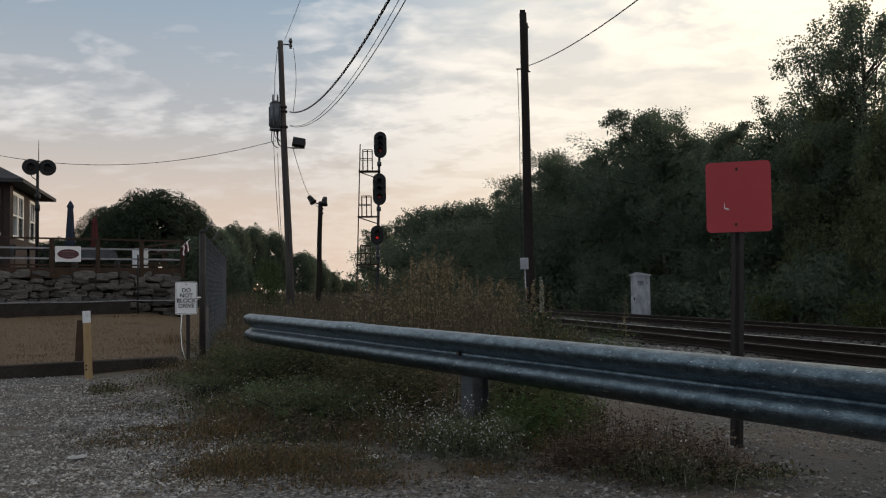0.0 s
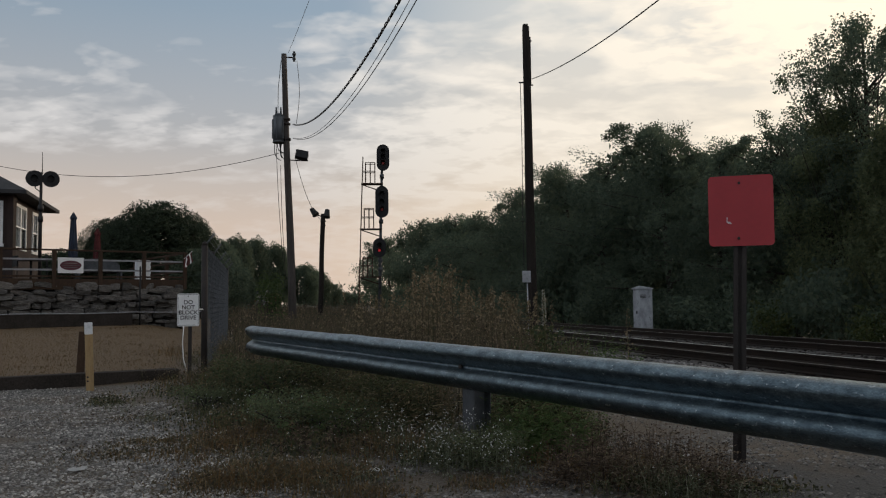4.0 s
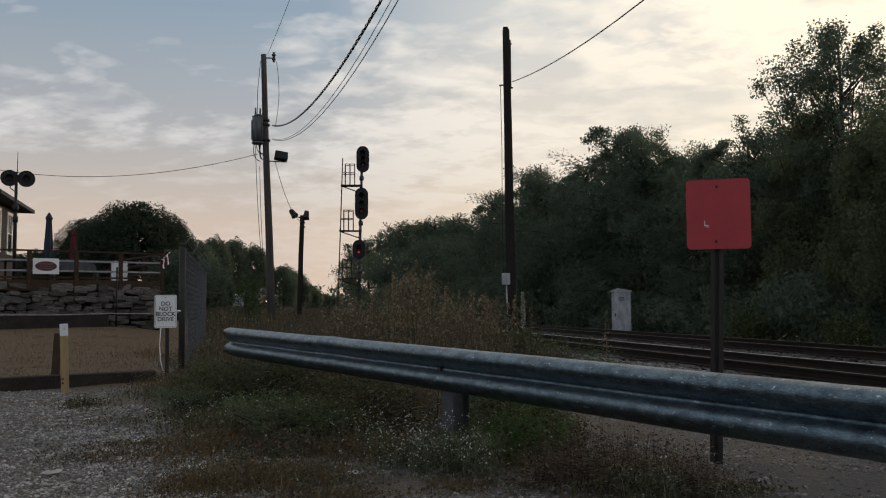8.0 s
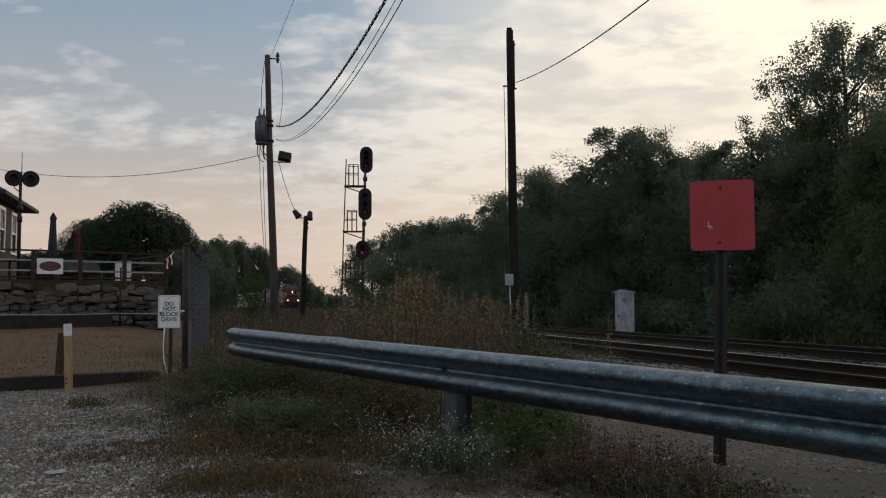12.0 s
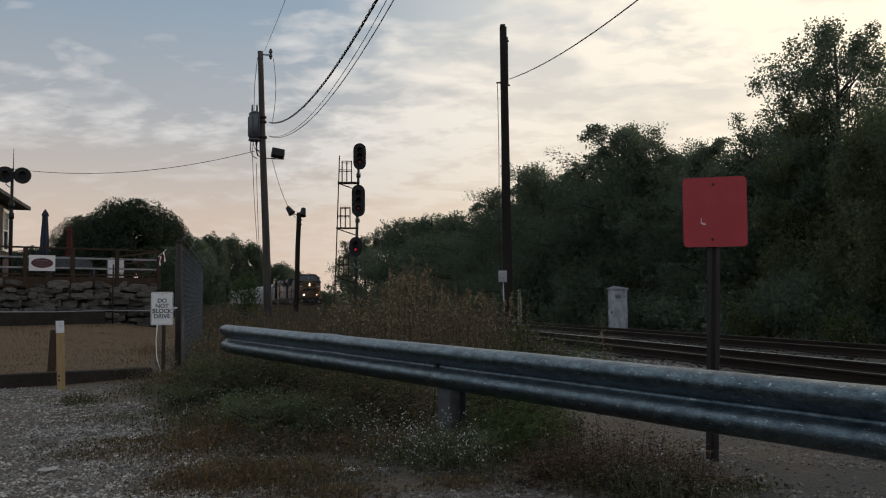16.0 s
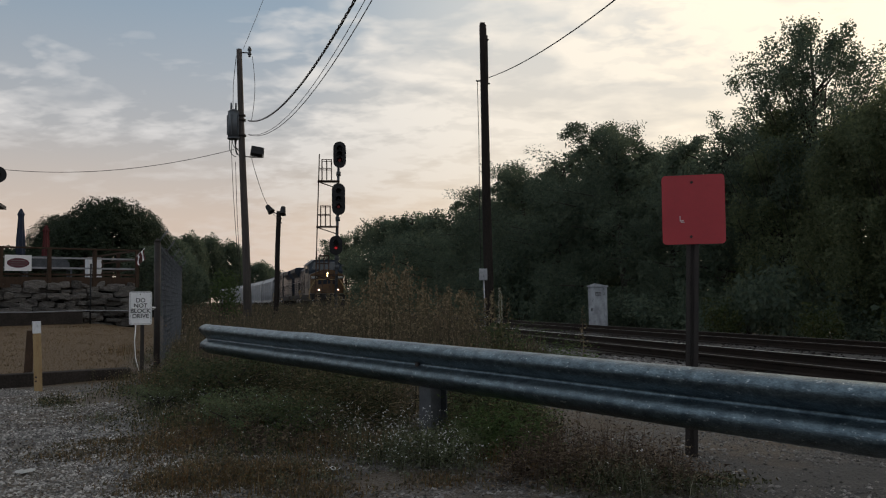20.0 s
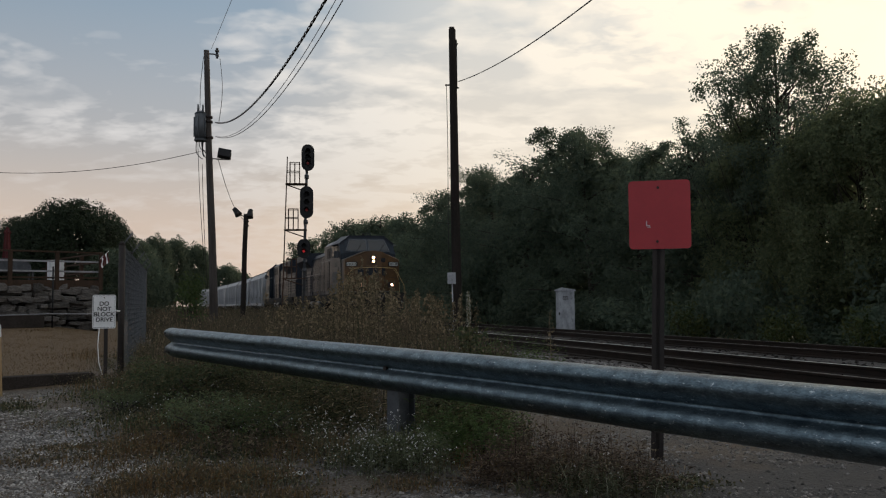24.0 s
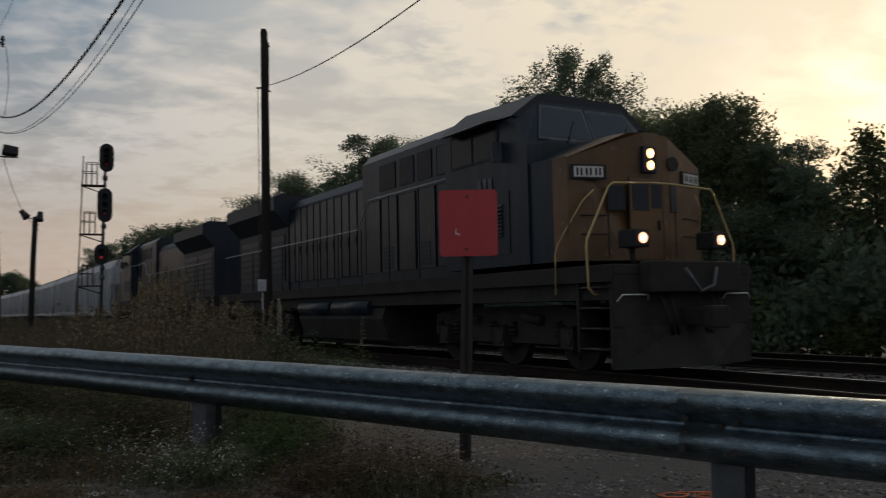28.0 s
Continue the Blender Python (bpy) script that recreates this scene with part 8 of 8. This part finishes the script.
    # emblem as plain blocks
    for y, w, h, dz in ((-0.66, 0.30, 0.40, -0.03), (-0.20, 0.36, 0.46, 0.0), (0.14, 0.22, 0.40, 0.02), (0.56, 0.20, 0.46, 0.0)):
        bm = nb()
        box(bm, -w / 2, w / 2, -0.020, 0.0, -h / 2, h / 2, 0.006, on_face(y, 2.82 + dz))
        part("emblem_block", bm, "loco_dark", ns, "dark painted emblem block")
    # grab irons on the side facets
    for sy in (-1, 1):
        for z in (2.2, 2.5):
            bm = nb()
            tube(bm, [on_face(sy * 1.05, z) @ Vector(v) for v in ((-0.2, 0, 0), (-0.2, -0.06, 0), (0.2, -0.06, 0), (0.2, 0, 0))], 0.011, 5)
            part("grab_iron", bm, "loco_dark", ns)
    # headlights
    bm = nb()
    box(bm, X - 0.04, X + 0.05, -0.15, 0.15, 3.22, 3.66, 0.02)
    hl = part("headlight_case", bm, "loco_dark", ns)
    for z in (3.54, 3.34):
        bm = nb()
        disc(bm, (X + 0.055, 0, z), (1, 0, 0), 0.076, 0.03, 18)
        part("headlight", bm, "lens_warm" if lit else "glass", hl, "lit headlamp" if lit else "")
        if lit:
            bm = nb()
            disc(bm, (X + 0.075, 0.01, z), (1, 0, 0), 0.026, 0.012, 12)
            part("bulb", bm, "bulb_hot", hl, "glaring bulb")
    bm = nb()
    disc(bm, (X + 0.02, 0.53, 3.40), (1, 0, 0), 0.13, 0.03, 8)
    part("vent", bm, "black", ns)
    for sy in (-1, 1):
        digits_plate(ns, on_face(sy * 1.12, 3.20) @ pose(0, -0.004, 0))
    # porch, anticlimber, ditch lights
    bm = nb()
    box(bm, 9.6, 10.46, -1.46, 1.46, 1.52, 1.68, 0.02)
    part("front_porch", bm, "under", L)
    bm = nb()
    box(bm, 10.46, 10.72, -0.95, 0.95, 1.25, 1.72, 0.03)
    part("anticlimber", bm, "under", L)
    for sy in (-1, 1):
        bm = nb()
        box(bm, 10.06, 10.45, sy * 0.84 - 0.15, sy * 0.84 + 0.15, 1.94, 2.22, 0.03)
        dl = part("ditch_light_case", bm, "black", L)
        bm = nb()
        disc(bm, (10.46, sy * 0.84, 2.08), (1, 0, 0), 0.082, 0.03, 18)
        part("ditch_light", bm, "lens_ditch" if lit else "glass", dl, "lit ditch lamp" if lit else "")
        if lit:
            bm = nb()
            disc(bm, (10.48, sy * 0.84, 2.08), (1, 0, 0), 0.020, 0.012, 12)
            part("bulb", bm, "bulb_hot", dl, "glaring bulb")
        bm = nb()
        rod(bm, (10.22, sy * 0.84, 1.68), (10.22, sy * 0.84, 1.97), 0.04, 0.04, 8)
        part("lamp_stand", bm, "under", dl)
        # corner handrails
        bm = nb()
        tube(bm, [(10.08, sy * 0.60, 2.98), (10.08, sy * 1.06, 2.96), (10.06, sy * 1.14, 2.90), (10.04, sy * 1.58, 2.08), (10.04, sy * 1.60, 1.95), (10.04, sy * 1.58, 1.34), (10.06, sy * 1.50, 1.24), (10.06, sy * 1.30, 1.22)], 0.019, 6)
        part("corner_handrail", bm, "handrail", L)
        bm = nb()
        tube(bm, [(9.68, sy * 1.12, 2.90), (9.62, sy * 1.30, 2.72), (9.30, sy * 1.56, 2.05), (9.22, sy * 1.56, 1.9), (9.20, sy * 1.55, 1.25)], 0.015, 6)
        part("cab_grab_rail", bm, "handrail", L)
        # steps
        for k in range(4):
            bm = nb()
            z = 0.42 + k * 0.31
            box(bm, 9.62, 10.34, sy * 1.12, sy * 1.46, z - 0.025, z, 0.0)
            st = part("step", bm, "under", L)
            bm = nb()
            box(bm, 9.72, 10.16, sy * 1.462, sy * 1.472, z - 0.012, z + 0.004)
            part("step_edge", bm, "galv_old", st)
        bm = nb()
        box(bm, 9.60, 9.66, sy * 1.05, sy * 1.47, 0.35, 1.52)
        part("step_plate", bm, "under", L)
        bm = nb()
        box(bm, 10.38, 10.44, sy * 0.9, sy * 1.47, 0.35, 1.52)
        part("pilot_corner", bm, "under", L)
        # uncoupling lever
        bm = nb()
        tube(bm, [(10.48, sy * 0.80, 1.14), (10.52, sy * 0.84, 1.22), (10.52, sy * 1.34, 1.22), (10.48, sy * 1.42, 1.12)], 0.012, 6)
        part("uncoupling_lever", bm, "step_white", L)
        # side handrails along the walkway
        bm = nb()
        y = sy * 1.46
        tube(bm, [(5.7, y, 3.62), (2.1, y, 3.62), (1.4, y, 2.98), (-10.0, y, 2.98)], 0.017, 6)
        part("walkway_handrail", bm, "rail_pale", L)
        for i in range(9):
            x = -9.6 + i * 1.4
            bm = nb()
            rod(bm, (x, y, 1.68), (x, y, 2.98 if x < 1.9 else 3.62), 0.016, 0.016, 6)
            part("stanchion", bm, "loco_dark", L)
        for x in (3.1, 4.5):
            bm = nb()
            rod(bm, (x, y, 1.68), (x, y, 3.62), 0.016, 0.016, 6)
            part("stanchion", bm, "loco_dark", L)
    bm = nb()
    tube(bm, [(10.08, -0.60, 2.98), (10.08, -0.2, 3.0), (10.08, 0.2, 3.0), (10.08, 0.60, 2.98)], 0.017, 6)
    part("front_handrail", bm, "handrail", L)
    # pilot and plough
    bm = nb()
    loft(bm, [[(10.45, -1.45, 0.12), (10.80, -0.2, 0.12), (10.80, 0.2, 0.12), (10.45, 1.45, 0.12), (10.35, 1.45, 0.12), (10.35, -1.45, 0.12)],
              [(10.42, -1.45, 0.75), (10.56, -0.2, 0.75), (10.56, 0.2, 0.75), (10.42, 1.45, 0.75), (10.35, 1.45, 0.75), (10.35, -1.45, 0.75)]])
    part("snow_plough", bm, "under", L)
    bm = nb()
    box(bm, 10.36, 10.46, -1.46, 1.44, 0.75, 1.52)
    part("pilot_plate", bm, "under", L)
    bm = nb()
    box(bm, 10.4, 11.0, -0.14, 0.14, 0.74, 1.0, 0.03)
    box(bm, 10.95, 11.2, -0.2, 0.16, 0.70, 1.04, 0.05)
    part("coupler", bm, "under", L)
    for y in (-0.62, -0.45, 0.42, 0.58):
        bm = nb()
        tube(bm, [(10.50, y, 1.30), (10.62, y * 1.02, 1.1), (10.66, y * 0.9, 0.8), (10.60, y * 0.7, 0.62), (10.56, y * 0.55, 0.8)], 0.022, 6)
        part("air_hose", bm, "black", L)
    bm = nb()
    tube(bm, [(10.78, 0.35, 1.62), (10.86, 0.2, 1.35), (10.88, -0.1, 1.25), (10.82, -0.35, 1.6)], 0.03, 6)
    part("jumper_cable", bm, "galv_old", L)
    return L


def covered_hopper(name, label):
    """Pale grey bulk car. x runs forward; centre at the origin, z from the rail head."""
    H = new(name)
    tagged(H, label, "hopper car", "train of hopper cars")
    half = 8.4
    bm = nb()
    ring = [(-1.50, 1.25), (1.50, 1.25), (1.58, 2.4), (1.55, 3.9), (1.15, 4.42), (-1.15, 4.42), (-1.55, 3.9), (-1.58, 2.4)]
    loft(bm, [[(-half + 1.5, y, z) for y, z in ring], [(half - 1.5, y, z) for y, z in ring]])
    part("body", bm, "hopper", H)
    for sx in (-1, 1):
        bm = nb()
        loft(bm, [[(sx * (half - 1.5), y, z) for y, z in ring], [(sx * (half - 0.5), y * 0.96, max(z, 2.9)) for y, z in ring]])
        part("slope_sheet", bm, "hopper", H)
        for y in (-1.35, 1.35):
            bm = nb()
            rod(bm, (sx * (half - 0.45), y, 1.0), (sx * (half - 0.45), y, 3.9), 0.05, 0.05, 6)
            part("corner_post", bm, "hopper", H)
        bm = nb()
        box(bm, sx * (half - 0.2) - 0.3, sx * (half - 0.2) + 0.3, -1.4, 1.4, 0.95, 1.25)
        part("end_sill", bm, "under", H)
        bm = nb()
        box(bm, sx * half - 0.3, sx * half + 0.35, -0.14, 0.14, 0.74, 1.02)
        part("coupler", bm, "under", H)
        for i in range(6):
            bm = nb()
            z = 1.5 + i * 0.42
            rod(bm, (sx * (half - 0.4), 0.95, z), (sx * (half - 0.4), 1.4, z), 0.018, 0.018, 5)
            part("ladder_rung", bm, "hopper", H)
        tk = new("truck")
        tk.parent = H
        tk.matrix_basis = pose(sx * (half - 1.9), 0, 0)
        for sy in (-1, 1):
            bm = nb()
            prism(bm, [(-1.2, 0.42), (-0.9, 0.25), (0.9, 0.25), (1.2, 0.42), (1.2, 0.62), (0.5, 0.82), (-0.5, 0.82), (-1.2, 0.62)], 1, sy * 0.98 - 0.06, sy * 0.98 + 0.06)
            part("side_frame", bm, "under", tk)
        for ax in (-0.89, 0.89):
            for sy in (-1, 1):
                bm = nb()
                disc(bm, (ax, sy * 0.76, 0.46), (0, 1, 0), 0.46, 0.13, 20)
                part("wheel", bm, "under", tk)
    for sy in (-1, 1):
        for i in range(9):
            x = -6.4 + i * 1.6
            bm = nb()
            prism(bm, [(sy * 1.53, 1.3), (sy * 1.63, 1.3), (sy * 1.67, 2.4), (sy * 1.63, 3.85), (sy * 1.55, 3.9)], 0, x - 0.05, x + 0.05)
            part("side_post", bm, "hopper", H)
        bm = nb()
        box(bm, -half + 0.4, half - 0.4, sy * 1.36, sy * 1.54, 1.0, 1.26)
        part("side_sill", bm, "hopper", H)
    for i in range(4):
        x = -4.9 + i * 3.27
        bm = nb()
        loft(bm, [[(x - 1.3, -1.2, 1.25), (x + 1.3, -1.2, 1.25), (x + 1.3, 1.2, 1.25), (x - 1.3, 1.2, 1.25)], [(x - 0.3, -0.5, 0.45), (x + 0.3, -0.5, 0.45), (x + 0.3, 0.5, 0.45), (x - 0.3, 0.5, 0.45)]])
        part("discharge_hopper", bm, "hopper", H)
    bm = nb()
    box(bm, -half + 0.6, half - 0.6, -0.35, 0.35, 4.42, 4.52)
    part("roof_hatch", bm, "hopper", H)
    bm = nb()
    for sy in (-1, 1):
        box(bm, -half + 0.5, half - 0.5, sy * 0.75, sy * 1.05, 4.50, 4.54)
    part("running_board", bm, "galv_old", H)
    return H


# seconds, way along the line of the leading headlamps
RUN = [(0, 249.0), (2, 231.8), (4, 214.6), (6, 197.4), (8, 180.2), (10, 163.0), (12, 145.6), (14, 128.3), (16, 111.0), (17, 101.9), (18, 92.8), (19, 83.7),
       (20, 75.0), (21, 67.0), (22, 59.2), (23, 51.4), (24, 43.8), (25, 35.9), (26, 27.7), (27, 19.1), (27.5, 14.7), (28, 10.3)]
HEAD_X = 9.7


def way_at(t):
    """Smooth way along the line at any time."""
    ts = [r[0] for r in RUN]
    i = max(0, min(len(RUN) - 2, next((k for k in range(len(RUN) - 1) if ts[k + 1] >= t), len(RUN) - 2)))
    def tan(k):
        a, b = max(0, k - 1), min(len(RUN) - 1, k + 1)
        return (RUN[b][1] - RUN[a][1]) / (RUN[b][0] - RUN[a][0])
    h = RUN[i + 1][0] - RUN[i][0]
    u = (t - RUN[i][0]) / h
    return ((2 * u ** 3 - 3 * u ** 2 + 1) * RUN[i][1] + (u ** 3 - 2 * u ** 2 + u) * h * tan(i)
            + (-2 * u ** 3 + 3 * u ** 2) * RUN[i + 1][1] + (u ** 3 - u ** 2) * h * tan(i + 1))


def car_pose(s, flip=False):
    q = T(s, TRACK_P, RAIL_Z + 0.004)
    return pose(q.x, q.y, q.z, 0, 0, track_yaw(s) - 90 + (180 if flip else 0))


LEAD = locomotive("locomotive", "dark grey-blue diesel locomotive with a yellow nose and lit headlamps")
LEAD_AXLES = [wheelset("wheelset", LEAD, xc + ax, 0.53) for xc in (-6.9, 6.9) for ax in (-2.0, 0.0, 2.0)]
SECOND = locomotive("locomotive", "second dark diesel locomotive coupled behind the first", False, "loco_dark")
for xc in (-6.9, 6.9):
    for ax in (-2.0, 0.0, 2.0):
        wheelset("wheelset", SECOND, xc + ax, 0.53)
FIRST_CAR = covered_hopper("hopper_car", "pale grey covered hopper car behind the locomotives")
CARS = [FIRST_CAR] + [copy_thing(FIRST_CAR, pose(0, 0, 0)) for _ in range(5)]


def motions():
    times = [0.5 * i for i in range(57)]
    def run(ob, back, flip=False):
        walk(ob, [(t, car_pose(way_at(t) + back, flip)) for t in times])
    run(LEAD, HEAD_X)
    run(SECOND, HEAD_X + 22.6, SECOND_FLIP)
    for k, c in enumerate(CARS):
        run(c, HEAD_X + 22.6 + 11.3 + 8.9 + k * 17.5)
    # the leading engine's wheels roll
    fine = [i / 15 for i in range(421)]
    for ax in LEAD_AXLES:
        x, z = ax.location.x, ax.location.z
        walk(ax, [(t, pose(x, 0, z, 0, math.degrees((way_at(0) - way_at(t)) / 0.53) % 360, 0)) for t in fine])


SECOND_FLIP = True


motions()
